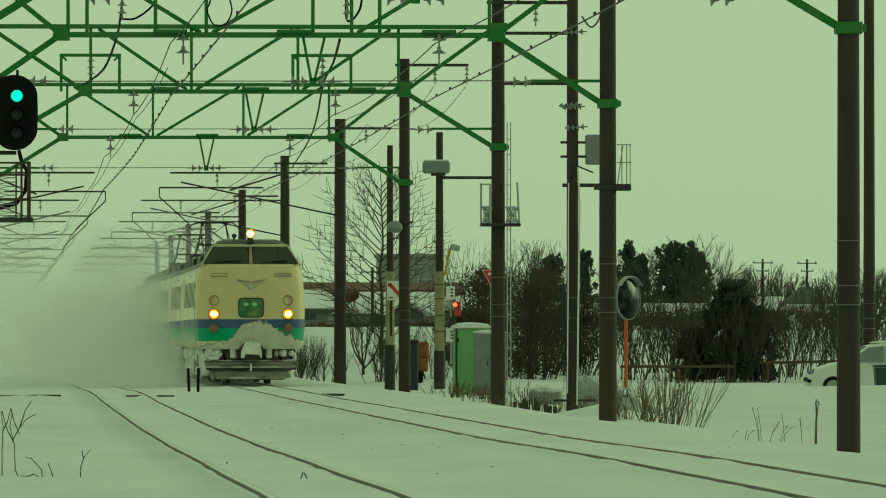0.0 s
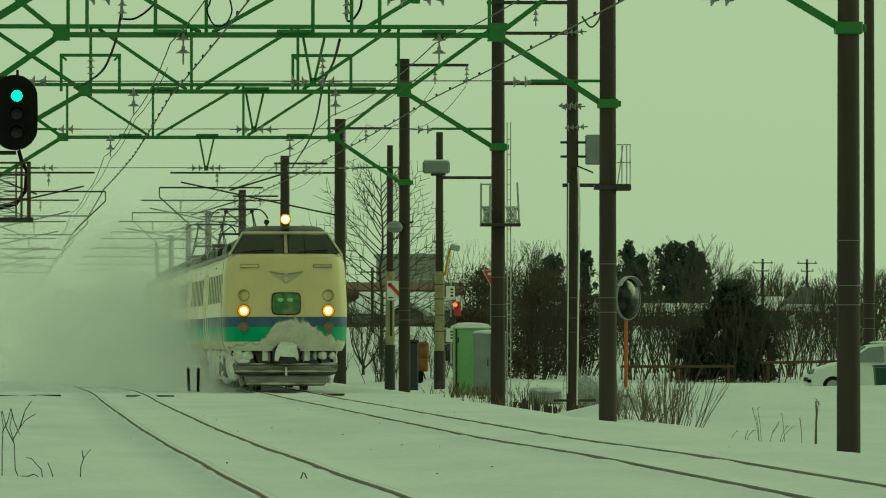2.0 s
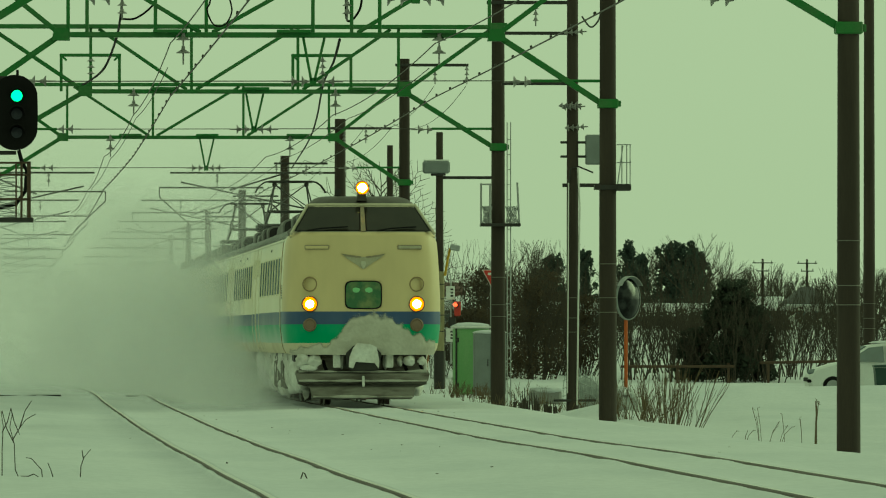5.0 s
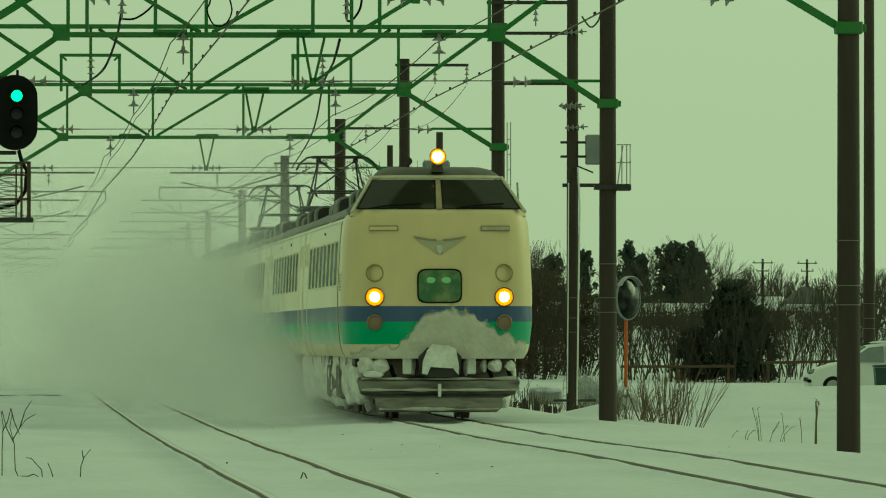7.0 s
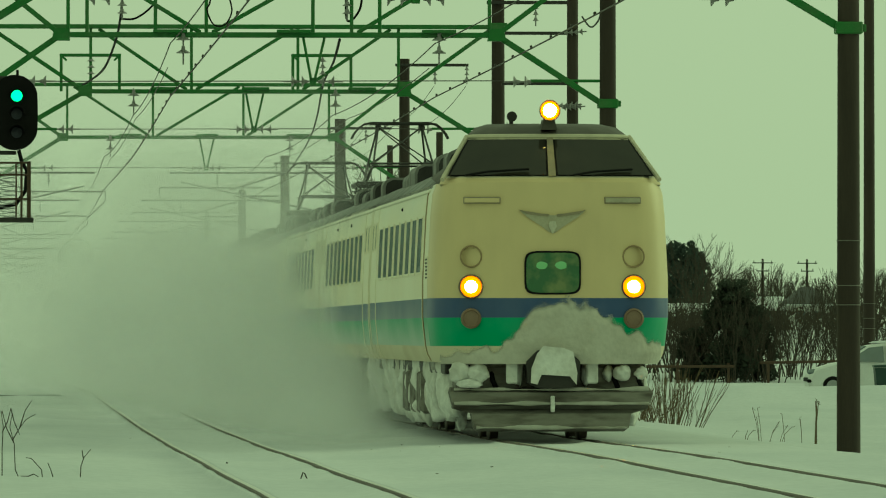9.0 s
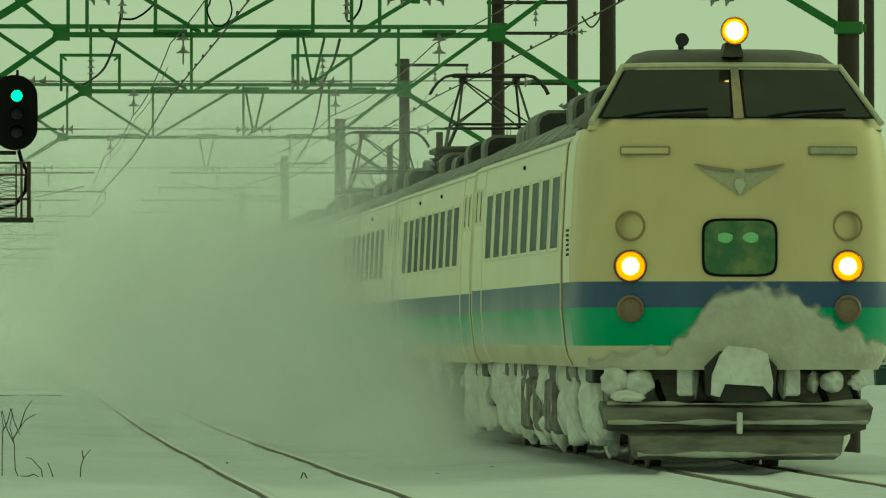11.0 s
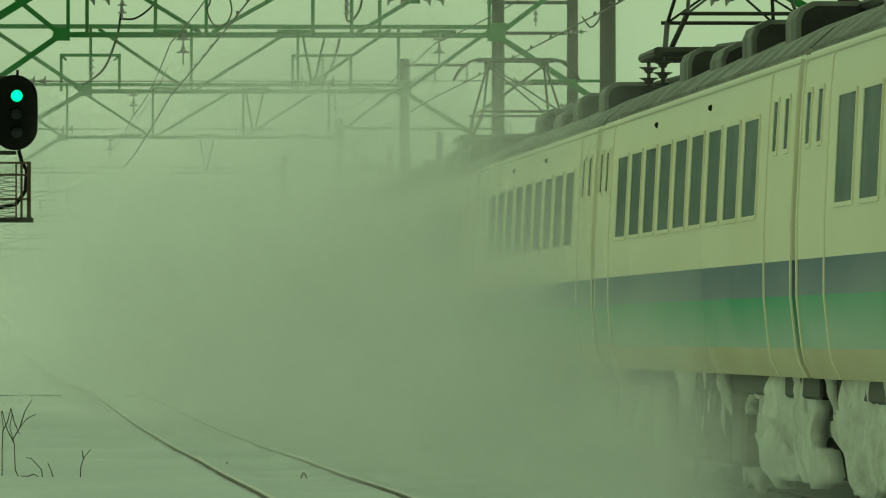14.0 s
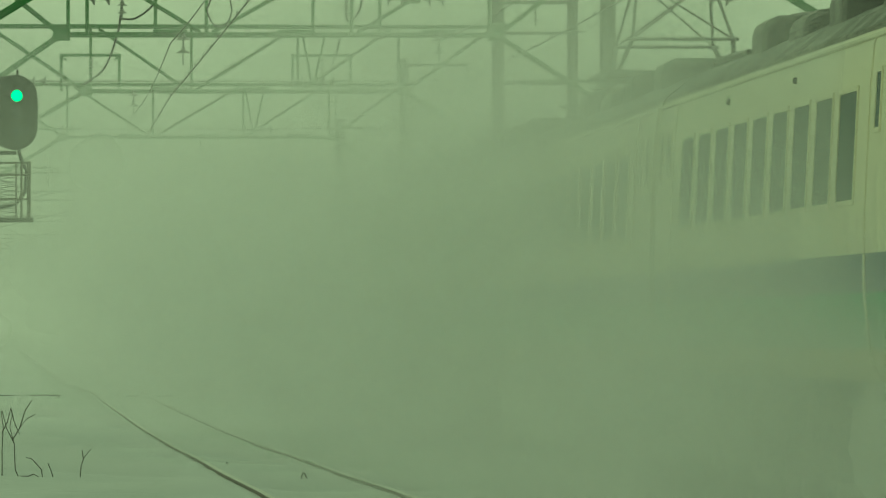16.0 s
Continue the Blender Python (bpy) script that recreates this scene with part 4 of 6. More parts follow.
            v += [(c[0], c[1] + 0.03 * math.cos(a), c[2] + h * k * math.sin(a)) for a in (0.0, 1.05, 2.1, 3.14, 4.19, 5.24)]
        f = [(6 * i + a, 6 * i + (a + 1) % 6, 6 * i + 6 + (a + 1) % 6, 6 * i + 6 + a) for i in range(m) for a in range(6)]
        part("snow_lip", Shape().add(v, f), PACKED, car, "smeared ridge of dirty snow along the plough's lip", smooth="all")
    s = Shape().box((0, 0.08, 0.46), (0.05, 0.1, 0.2), bevel=0.01)
    part("plough_rib", s, CRUST, car)
    # snow packed on the lower front, thick in the middle and ragged at its upper edge
    nx, nz = 110, 44
    pts, cover = [], []
    for j in range(nz + 1):
        z = 0.95 + 0.95 * j / nz
        for i in range(nx + 1):
            x = -1.36 + 2.72 * i / nx
            top = 1.10 + 0.54 * math.exp(-((x - 0.16) / 0.62) ** 4) + 0.10 * smooth(-1.36, -0.9, x) + 0.14 * smooth(0.6, 0.85, x)
            top += 0.30 * math.exp(-((x - 1.0) / 0.11) ** 2) * smooth(1.40, 1.52, z) * smooth(1.62, 1.56, z)
            top += 0.12 * noise.noise(Vector((x * 3.5, 0, 3))) + 0.10 * noise.noise(Vector((x * 8, z * 6, 7)))
            deep = smooth(-0.04, 0.22, top - z)
            th = 0.05 * deep * (0.75 + 0.6 * noise.noise(Vector((x * 3, z * 4, 1)))) + 0.008 * deep * noise.noise(Vector((x * 12, z * 12, 5)))
            w = half_width(z)
            q = max(-1, min(1, x / w))
            u = -1 + 2 * math.acos(-math.copysign(abs(q) ** 1.7, q)) / math.pi
            e = nose(z, u)
            pts.append((e[0], e[1] - 0.006 - th, z))
            cover.append(deep)
    k = nx + 1
    ff = [(j * k + i, j * k + i + 1, j * k + k + i + 1, j * k + k + i) for j in range(nz) for i in range(nx) if max(cover[j * k + i], cover[j * k + k + i], cover[j * k + i + 1], cover[j * k + k + i + 1]) > 0]
    ob = part("caked_snow", Shape().add(pts, ff), SNOWPACK, car, "thick snow packed on the lower nose", smooth="all")
    ob.data.attributes.new("thickness", "FLOAT", "POINT").data.foreach_set("value", cover)
    for sg in (-1, 1):
        lv = part("side_louvre", Shape().box((sg * (half_width(2.1) - 0.002), 1.75, 2.13), (0.012, 0.38, 0.30), bevel=0.004), SIDECREAM, car, "small louvre panel")
        for i in range(6):
            part("slot", Shape().box((sg * (half_width(2.1) + 0.004), 1.75, 2.02 + i * 0.045), (0.012, 0.34, 0.022)), BLACK, lv)


PACKED = material("dirty_packed_snow", (0.46, 0.45, 0.41), 0.9, spots=(0.24, 0.22, 0.18), amount=0.7, scale=4, grain=16, bump=0.5, spec=0.05)
SILVER = material("dull_silver_trim", (0.40, 0.37, 0.27), 0.45, 0.2, bump=0.02)
BRIGHT = material("bright_silver_trim", (0.50, 0.48, 0.38), 0.35, 0.3, bump=0.02)
REDLENS = material("dull_red_lens", (0.19, 0.13, 0.09), 0.4, bump=0.02)
SIGN = material("sign_panel_green", (0.05, 0.13, 0.055), 0.2, spots=(0.17, 0.21, 0.09), amount=0.9, scale=4.5, grain=9, bump=0)
SIGNMARK = glow("sign_mark_glow", (0.16, 0.34, 0.16), 0.25)
PLOUGH = material("plough_smeared", (0.20, 0.19, 0.165), 0.85, spots=(0.055, 0.045, 0.035), amount=0.95, scale=2.6, grain=12, bump=0.4, stretch=(0.6, 1, 2.5))
SNOWPACK = material("packed_snow", (0.52, 0.50, 0.44), 0.95, spots=(0.40, 0.37, 0.31), amount=0.5, scale=3, grain=18, bump=0.6, spec=0.05, mottle=0.12)


def powder(m):
    """Lets a snow crust thin out to nothing where it is shallow, in ragged patches."""
    n, l = m.node_tree.nodes, m.node_tree.links
    co, at, tx, add, rng, tr, mx = (n.new("ShaderNode" + k) for k in ("TexCoord", "Attribute", "TexNoise", "Math", "MapRange", "BsdfTransparent", "MixShader"))
    at.attribute_name = "thickness"
    tx.inputs["Scale"].default_value, tx.inputs["Detail"].default_value = 7.0, 6
    l.new(co.outputs["Object"], tx.inputs["Vector"])
    add.operation = "MULTIPLY_ADD"
    add.inputs[1].default_value = 0.7
    l.new(tx.outputs["Fac"], add.inputs[0])
    l.new(at.outputs["Fac"], add.inputs[2])
    rng.inputs["From Min"].default_value, rng.inputs["From Max"].default_value = 0.42, 1.0
    rng.inputs["To Min"].default_value, rng.inputs["To Max"].default_value = 0.0, 0.97
    rng.interpolation_type = "SMOOTHSTEP"
    l.new(add.outputs[0], rng.inputs[0])
    l.new(rng.outputs[0], mx.inputs[0])
    l.new(tr.outputs[0], mx.inputs[1])
    l.new(n["Principled BSDF"].outputs[0], mx.inputs[2])
    l.new(mx.outputs[0], n["Material Output"].inputs[0])


powder(SNOWPACK)
CARS = []


def make_cars():
    label = "cream railway carriage with blue and green bands, caked with snow"
    lead = thing("train_car", (TRACKS[1], 245, 0), "cream leading railway car with glowing headlights and packed snow", "train", "cars of the train")
    ob = new("body", body_shell(0, 18.95, True))
    ob.parent = lead
    part("roof", roof_shell(2.2, 18.95), ROOF, lead, "dark grey roof dusted with snow", smooth=True)
    cab_front(lead)
    side_panes(lead, [3.25 + 1.68 * i for i in range(8)], 2.10, 2.78, 1.16)
    side_panes(lead, [17.35, 18.2], 2.52, 2.86, 0.30)
    side_dots(lead, (9.5,))
    gutter(lead, 2.3, 18.95)
    seam(lead, 2.5, 0.10)
    seam(lead, 2.72, 0.04, SIDECREAM)
    seam(lead, 16.85, 0.07, SIDECREAM)
    seam(lead, 18.85, 0.08, SIDECREAM)
    for y in (4.4, 15.2):
        bogie(lead, y)
    underfloor(lead, 1.4, 18.9, (4.4, 15.2))
    for y, ln, h in ((4.1, 1.0, 0.31), (6.9, 1.0, 0.31), (13.0, 1.9, 0.29), (15.3, 1.5, 0.22)):
        roof_unit(lead, y, ln, 2.2, h)
    CARS.append((lead, 0.0))
    first = thing("train_car", (TRACKS[1], 264, 0), label, "train", "cars of the train")
    ob = new("body", body_shell(0, 20.15, False))
    ob.parent = first
    part("roof", roof_shell(0, 20.15), ROOF, first, "dark grey roof dusted with snow", smooth=True)
    side_panes(first, [2.95 + 1.66 * i for i in range(9)], 2.10, 2.78, 1.16)
    side_panes(first, [0.55, 1.45, 18.7, 19.5], 2.52, 2.86, 0.30)
    for y in (0.02, 2.15, 18.3, 20.06):
        seam(first, y, 0.07, SIDECREAM)
    side_dots(first, (7.6, 13.2))
    gutter(first, 0.0, 20.15)
    for y in (3.3, 16.8):
        bogie(first, y)
    underfloor(first, 0.2, 20.0, (3.3, 16.8))
    for y, ln, h in ((3.9, 0.9, 0.28), (7.7, 0.9, 0.28), (10.6, 1.2, 0.20), (14.1, 0.9, 0.28)):
        roof_unit(first, y, ln, 2.2, h)
    for x in (-0.62, 0.62):
        part("roof_cable", Shape().path([(x, 0.5, 3.58), (x, 5, 3.62), (x * 0.9, 11, 3.60), (x, 17, 3.72)], 0.035), DARK, first)
    s = Shape().box((0, -0.17, 2.1), (2.2, 0.34, 2.4), bevel=0.05)
    part("gangway", s, BLACK, first, "black corridor bellows")
    for k in range(2):
        ob = copy_thing(first, pose(TRACKS[1], 264 + 20.5 * (k + 1), 0)) if k else first
        CARS.append((ob, 19.3 + 20.5 * k))
    for k in (2, 3, 4):
        CARS.append((copy_thing(first, pose(TRACKS[1], 264 + 20.5 * k, 0)), 19.3 + 20.5 * k))
    pantograph(CARS[2][0], 2.8)
    pantograph(CARS[3][0], 17.3)


make_cars()


def train_y(t):
    """Where the train's nose is at a time."""
    pts = ((0, 244.6), (1, 229.6), (2, 214.6), (3, 198.8), (4, 183.7), (5.2, 165.9), (6.5, 146.7), (7.5, 132.4), (9, 110.9), (10.2, 94.0), (11.5, 75.75), (12.5, 61.8), (14, 41.2), (15, 27.3), (16, 13.4))
    for (a, p), (b, q) in zip(pts, pts[1:]):
        if t <= b:
            return p + (q - p) * (t - a) / (b - a)
    return pts[-1][1]


ROWTIMES = (0, 1, 2, 3, 4, 5.2, 6.5, 7.5, 9, 10.2, 11.5, 12.5, 14, 15, 16)


# ---- plants ----
BARK = material("bare_bark", (0.046, 0.038, 0.029), 0.9, spots=(0.085, 0.070, 0.055), scale=3, bump=0)
REED = material("dry_stems", (0.13, 0.095, 0.055), 0.9, spots=(0.06, 0.045, 0.03), scale=5, bump=0)
LEAF = material("dark_evergreen_leaves", (0.034, 0.044, 0.030), 0.7, spots=(0.022, 0.026, 0.018), scale=1.2, bump=0, spec=0.2)
BROWNLEAF = material("withered_brown_leaves", (0.072, 0.052, 0.032), 0.8, spots=(0.040, 0.034, 0.022), scale=1.2, bump=0, spec=0.2)
# Needle colour lightened to include the haze of distance.
PINE = material("hazed_pine_needles", (0.060, 0.078, 0.066), 0.8, spots=(0.04, 0.052, 0.045), scale=0.8, bump=0, spec=0.1)


def grow(shape, p, d, length, r, depth, rng, spread=0.5, lift=0.15, split=2, n=5, keep=0.72):
    """A limb in bent pieces that forks into thinner ones."""
    q, e = Vector(p), Vector(d).normalized()
    bits = 3
    for i in range(bits):
        w = q + e * (length / bits)
        shape.tube(q, w, r * (1 - 0.25 * i / bits), r * (1 - 0.25 * (i + 1) / bits), n=n, cap=False)
        q = w
        e = (e + Vector((rng.uniform(-1, 1), rng.uniform(-1, 1), rng.uniform(-0.5, 1) * 0.8)) * 0.16 + Vector((0, 0, lift * 0.3))).normalized()
        if depth > 0 and i < bits - 1 and rng.random() < 0.75:
            s = Vector((rng.uniform(-1, 1), rng.uniform(-1, 1), rng.uniform(-0.3, 0.7)))
            grow(shape, q, e + s * spread * 1.3, length * keep * 0.8, r * 0.5, depth - 1, rng, spread, lift, split, 4, keep)
    if depth > 0:
        for _ in range(split):
            s = Vector((rng.uniform(-1, 1), rng.uniform(-1, 1), rng.uniform(-0.4, 0.6)))
            grow(shape, q, e + s * spread, length * keep, r * 0.62, depth - 1, rng, spread, lift, split, 4, keep)


def bare_tree(at, h, label, seed, spread=0.55, limbs=5, depth=4, r=0.16, fork=0.25, group="bare trees", lean=0.75):
    rng = random.Random(seed)
    t = thing("bare_tree", at, label, "tree", group)
    s = Shape()
    grow(s, (0, 0, -0.2), (0, 0, 1), h * fork + 0.2, r, 0, rng, 0.1)
    part("trunk", s, BARK, t)
    for k in range(limbs):
        s = Shape()
        a = 2.4 * k + rng.uniform(-0.3, 0.3)
        up = h * fork * (0.6 + 1.1 * k / limbs)
        q = lean * (1.25 - 0.7 * k / limbs)
        grow(s, (0, 0, min(up, h * fork * 0.98)), (math.cos(a) * q, math.sin(a) * q, 1), h * 0.26, r * 0.5, depth, rng, spread, 0.12)
        part("limb", s, BARK, t)
    return t


def shrub(at, h, w, label, seed, stems=26, mat=None, depth=2, r=0.02, name="shrub", group="bare shrubs", spread=0.4):
    """Many thin stems from the ground, fanning out."""
    rng = random.Random(seed)
    few = stems <= 10
    root = thing(name, at, label, "shrub", group) if few else None
    s = Shape()
    for k in range(stems):
        a, q = rng.uniform(0, 2 * math.pi), rng.random() ** 0.6
        x, y = math.cos(a) * q * w * 0.28, math.sin(a) * q * w * 0.28
        grow(s, (x, y, -0.15), (math.cos(a) * q * 0.6 + rng.uniform(-0.1, 0.1), math.sin(a) * q * 0.6, 1), h * rng.uniform(0.3, 0.5), r * rng.uniform(0.7, 1.2), depth, rng, spread, 0.2, 2, 4, 0.7)
        if few:
            part("stem", s, mat or BARK, root)
            s = Shape()
    if few:
        return root
    ob = part(name, s, mat or BARK)
    ob.matrix_basis = pose(*at)
    return tagged(ob, label, "shrub", group)


def fan_tree(at, h, w, label, seed, limbs=46):
    """A leafless tree with a straight trunk and long limbs that fan out, each feathered with twigs."""
    rng = random.Random(seed)
    t = thing("bare_tree", at, label, "tree", "bare trees")
    s = Shape()
    q = Vector((0, 0, -0.3))
    for i in range(9):
        p = Vector((rng.uniform(-0.08, 0.08), rng.uniform(-0.1, 0.1), h * (i + 1) / 9))
        s.tube(q, p, 0.10 * (1 - 0.9 * i / 9), 0.10 * (1 - 0.9 * (i + 1) / 9), n=7, cap=False)
        q = p
    part("trunk", s, BARK, t)
    for k in range(limbs):
        u = (k + rng.random()) / limbs
        z = h * (0.10 + 0.78 * u)
        sg = 1 if k % 2 else -1
        lift = radians(rng.uniform(16, 36) + 32 * u)
        depth = rng.uniform(-0.7, 0.7)
        d = Vector((sg * math.cos(lift), depth, math.sin(lift))).normalized()
        ln = 0.5 * w * (1.08 - 0.78 * u) * rng.uniform(0.75, 1.1)
        s, q, bits = Shape(), Vector((0, 0, z)), 7
        for i in range(bits):
            d = (d + Vector((rng.uniform(-0.09, 0.09), rng.uniform(-0.1, 0.1), rng.uniform(-0.05, 0.09)))).normalized()
            p = q + d * (ln / bits)
            r = 0.030 * (1 - 0.8 * i / bits)
            s.tube(q, p, r, r * 0.87, n=5, cap=False)
            for e in (-1, 1):
                if i and rng.random() < 0.85:
                    side = (d + Vector((-d.z, 0, d.x)) * e * rng.uniform(0.6, 1.0) + Vector((0, rng.uniform(-0.6, 0.6), 0.1))).normalized()
                    tw = ln * rng.uniform(0.16, 0.34) * (1.1 - 0.5 * i / bits)
                    mid = p + side * tw * 0.5
                    end = mid + (side + Vector((rng.uniform(-0.2, 0.2), 0, rng.uniform(0.0, 0.3)))).normalized() * tw * 0.5
                    s.tube(p, mid, 0.013, 0.010, n=4, cap=False)
                    s.tube(mid, end, 0.010, 0.006, n=4, cap=False)
            q = p
        part("limb", s, BARK, t)
    return t


def leaves(shape, c, s, n, size, rng):
    """Small folded leaves scattered through an ellipsoid, thicker near its skin."""
    for _ in range(n):
        d = Vector((rng.gauss(0, 1), rng.gauss(0, 1), rng.gauss(0, 1))).normalized() * rng.uniform(0.35, 1.0) ** 0.6
        p = Vector((c[0] + d.x * s[0], c[1] + d.y * s[1], c[2] + d.z * s[2]))
        a = Vector((rng.gauss(0, 1), rng.gauss(0, 1), rng.gauss(0, 1))).normalized()
        b = a.orthogonal().normalized()
        m = size * rng.uniform(0.5, 1.3)
        o = a.cross(b)
        shape.add([p - a * m, p + b * m * 0.5 + o * m * 0.2, p + a * m, p - b * m * 0.5 + o * m * 0.2], [(0, 1, 2), (0, 2, 3)])


def leafy(name, at, h, w, label, seed, mat, clumps=26, per=110, size=0.13, taper=0.6, d=None, category="shrub", group="evergreen shrubs", low=0.05, squash=1.0, clump=1.0):
    """An evergreen: stem, limbs and a crown of leaf clumps with gaps."""
    rng = random.Random(seed)
    t = thing(name, at, label, category, group)
    s = Shape().tube((0, 0, -0.3), (0, 0, h * 0.8), 0.03 * h, 0.01 * h, n=7)
    for k in range(9):
        z, a = h * rng.uniform(0.15, 0.8), rng.uniform(0, 6.28)
        q = w * 0.4 * (1 - taper * z / h)
        s.tube((0, 0, z), (math.cos(a) * q, math.sin(a) * q, z + 0.1 * h), 0.01 * h, 0.004 * h, n=5)
    part("trunk", s, BARK, t)
    s = Shape()
    for k in range(clumps):
        u = low + (0.97 - low) * (k + rng.random()) / clumps
        q = 0.5 * (1 - taper * u) * max(0.55, math.sin(math.pi * min(1, 0.25 + 0.72 * u))) ** 0.5
        a = rng.uniform(0, 6.28)
        e = q * rng.uniform(0.1, 1.15)
        c = clump * rng.uniform(0.10, 0.19) * (1.25 - 0.5 * u)
        leaves(s, (math.cos(a) * e * w, math.sin(a) * e * (d or w), u * h), (c * w, c * w, c * h * 0.62 * squash), per, size, rng)
    part("crown", s, mat, t)
    return t


# ---- beside the crossing: cabinet, posts, signs ----
HUT = material("light_green_cabinet", (0.19, 0.36, 0.15), 0.6, spots=(0.25, 0.38, 0.2), amount=0.6, scale=2.0, stretch=(1, 1, 0.3))
GREYPAINT = material("grey_cabinet_paint", (0.19, 0.21, 0.21), 0.6, scale=2.0)
CREAMPOST = material("dirty_yellow_paint", (0.30, 0.27, 0.15), 0.7, spots=(0.14, 0.12, 0.08), amount=0.6, scale=3.5, stretch=(1, 1, 0.4))
WHITE = material("white_enamel", (0.66, 0.66, 0.64), 0.5, spots=(0.45, 0.44, 0.41), amount=0.4)
RED = material("red_sign_paint", (0.42, 0.03, 0.025), 0.5)
YELLOW = material("yellow_paint", (0.45, 0.28, 0.03), 0.55)
ORANGE = material("orange_machine_paint", (0.22, 0.09, 0.02), 0.7, spots=(0.05, 0.03, 0.02), amount=0.8, scale=4)
ORANGEPOST = material("orange_post_paint", (0.42, 0.09, 0.02), 0.6)
BLUEBLACK = material("blue_black_plastic", (0.015, 0.018, 0.03), 0.5)
REDGLOW = glow("red_signal_glow", (1.0, 0.05, 0.04), 4.0)
GREENGLOW = glow("green_signal_glow", (0.06, 1.0, 0.42), 2.6)
# Dark reflection with pale patches, painted into the mirror's own colour.
MIRROR = material("mirror_painted_reflection", (0.012, 0.013, 0.013), 0.12, 1.0, spots=(0.075, 0.08, 0.08), amount=0.6, scale=4.5, bump=0, mottle=0.05)


def bars(parent, x, y, z, w, rows, mat, gap=0.09, h=0.045):
    for i in range(rows):
        part("writing_bar", Shape().box((x, y, z - i * gap), (w * (1 - 0.18 * (i % 2)), 0.006, h)), mat, parent, "unreadable dark writing")


def equipment_cabinet():
    t = thing("equipment_cabinet", (14.66, 281.4, -0.62), "light green steel trackside cabinet with snow on top", "cabinet", rz=3)
    part("body", Shape().box((0, 0.4, 1.06), (1.06, 0.8, 2.12), bevel=0.02), HUT, t)
    part("door", Shape().box((-0.02, -0.012, 1.05), (0.86, 0.03, 1.95), bevel=0.008), HUT, t)
    # A solid dark strip drawn for the shaded gap beside the door.
    part("door_gap_strip", Shape().box((-0.50, -0.02, 1.05), (0.05, 0.04, 2.1), bevel=0.01), DARK, t, "dark strip for the shaded door gap")
    part("roof_lid", Shape().box((0, 0.4, 2.15), (1.16, 0.92, 0.08), bevel=0.02), WHITE, t, "pale cabinet lid")
    part("handle", Shape().box((0.30, -0.04, 1.15), (0.035, 0.05, 0.3), bevel=0.01), DARK, t)
    part("snow_cap", Shape().blob((0, 0.4, 2.19), (0.58, 0.46, 0.11), 3, 0.15, 2, 3), SNOW, t, smooth="all")
    for z in (0.35, 1.75):
        part("hinge", Shape().box((-0.44, -0.03, z), (0.05, 0.03, 0.14), bevel=0.005), DARK, t)
    g = thing("relay_cabinet", (15.10, 279.2, -0.62), "grey steel relay cabinet with snow along its top", "cabinet")
    part("body", Shape().box((0, 0.35, 0.98), (0.98, 0.7, 1.96), bevel=0.02), GREYPAINT, g)
    for x in (-0.24, 0.24):
        d = part("door", Shape().box((x, -0.012, 0.98), (0.46, 0.03, 1.84), bevel=0.008), GREYPAINT, g)
        part("handle", Shape().box((x * 0.3, -0.04, 1.05), (0.03, 0.04, 0.22), bevel=0.008), DARK, d)
    part("snow_cap", Shape().blob((0, 0.35, 1.98), (0.52, 0.4, 0.09), 8, 0.15, 2, 3), SNOW, g, smooth="all")


def crossing_post():
    """The post with loudspeaker box, red light and plates."""
    t = thing("crossing_signal_post", (14.96, 308.5, -0.6), "dark and yellow crossing post with loudspeaker box and red lamp", "signal post")
    part("shaft", Shape().tube((0, 0, 4.05), (0, 0, 8.8), 0.14, 0.115, n=14), BROWN, t, smooth=True)
    part("painted_sleeve", Shape().tube((0, 0, 1.35), (0, 0, 4.05), 0.165, n=14), CREAMPOST, t, "dirty yellow painted section", smooth=True)
    part("base_sleeve", Shape().tube((0, 0, -0.3), (0, 0, 1.35), 0.20, n=14), DARK, t, "black lower section", smooth=True)
    for z in (2.0, 2.55, 3.1, 3.6):
        part("band", Shape().tube((0, 0, z), (0, 0, z + 0.03), 0.172, n=14), DARK, t)
    b = part("loudspeaker_box", Shape().box((-0.12, -0.1, 7.6), (0.92, 0.5, 0.42), bevel=0.06), GREYPAINT, t, "pale grey loudspeaker box")
    part("lid", Shape().box((-0.12, -0.1, 7.83), (0.84, 0.44, 0.06), bevel=0.02), WHITE, b)
    part("foot", Shape().box((-0.05, -0.05, 7.35), (0.5, 0.3, 0.08), bevel=0.02), DARK, b)
    part("cross_arm", Shape().box((1.0, 0, 7.25), (2.0, 0.1, 0.1), bevel=0.01), DARK, t)
    part("camera_arm", Shape().path([(0.18, -0.1, 3.9), (0.28, -0.1, 4.5), (0.36, -0.1, 4.85)], 0.045), YELLOW, t, "yellow bracket")
    part("horn", Shape().box((0.52, -0.12, 4.86), (0.34, 0.25, 0.2), bevel=0.03, ry=12), GALV, t)
    for z in (3.32, 1.88):
        p = part("plate", Shape().box((0.36, -0.2, z), (0.30, 0.03, 0.46), bevel=0.006), WHITE, t, "small white plate with unreadable writing")
        bars(p, 0.41, -0.218, z + 0.12, 0.10, 3, DARK, 0.11, 0.06)
    part("mast", Shape().tube((0.38, -0.1, 0.9), (0.38, -0.1, 3.9), 0.03, n=8), GALV, t)
    h = part("lamp_housing", Shape().box((0.60, -0.1, 2.78), (0.22, 0.2, 0.5), bevel=0.03), RED, t)
    part("lamp_hood", Shape().tube((0.55, -0.12, 2.92), (0.55, -0.34, 2.90), 0.09, n=14), DARK, t)
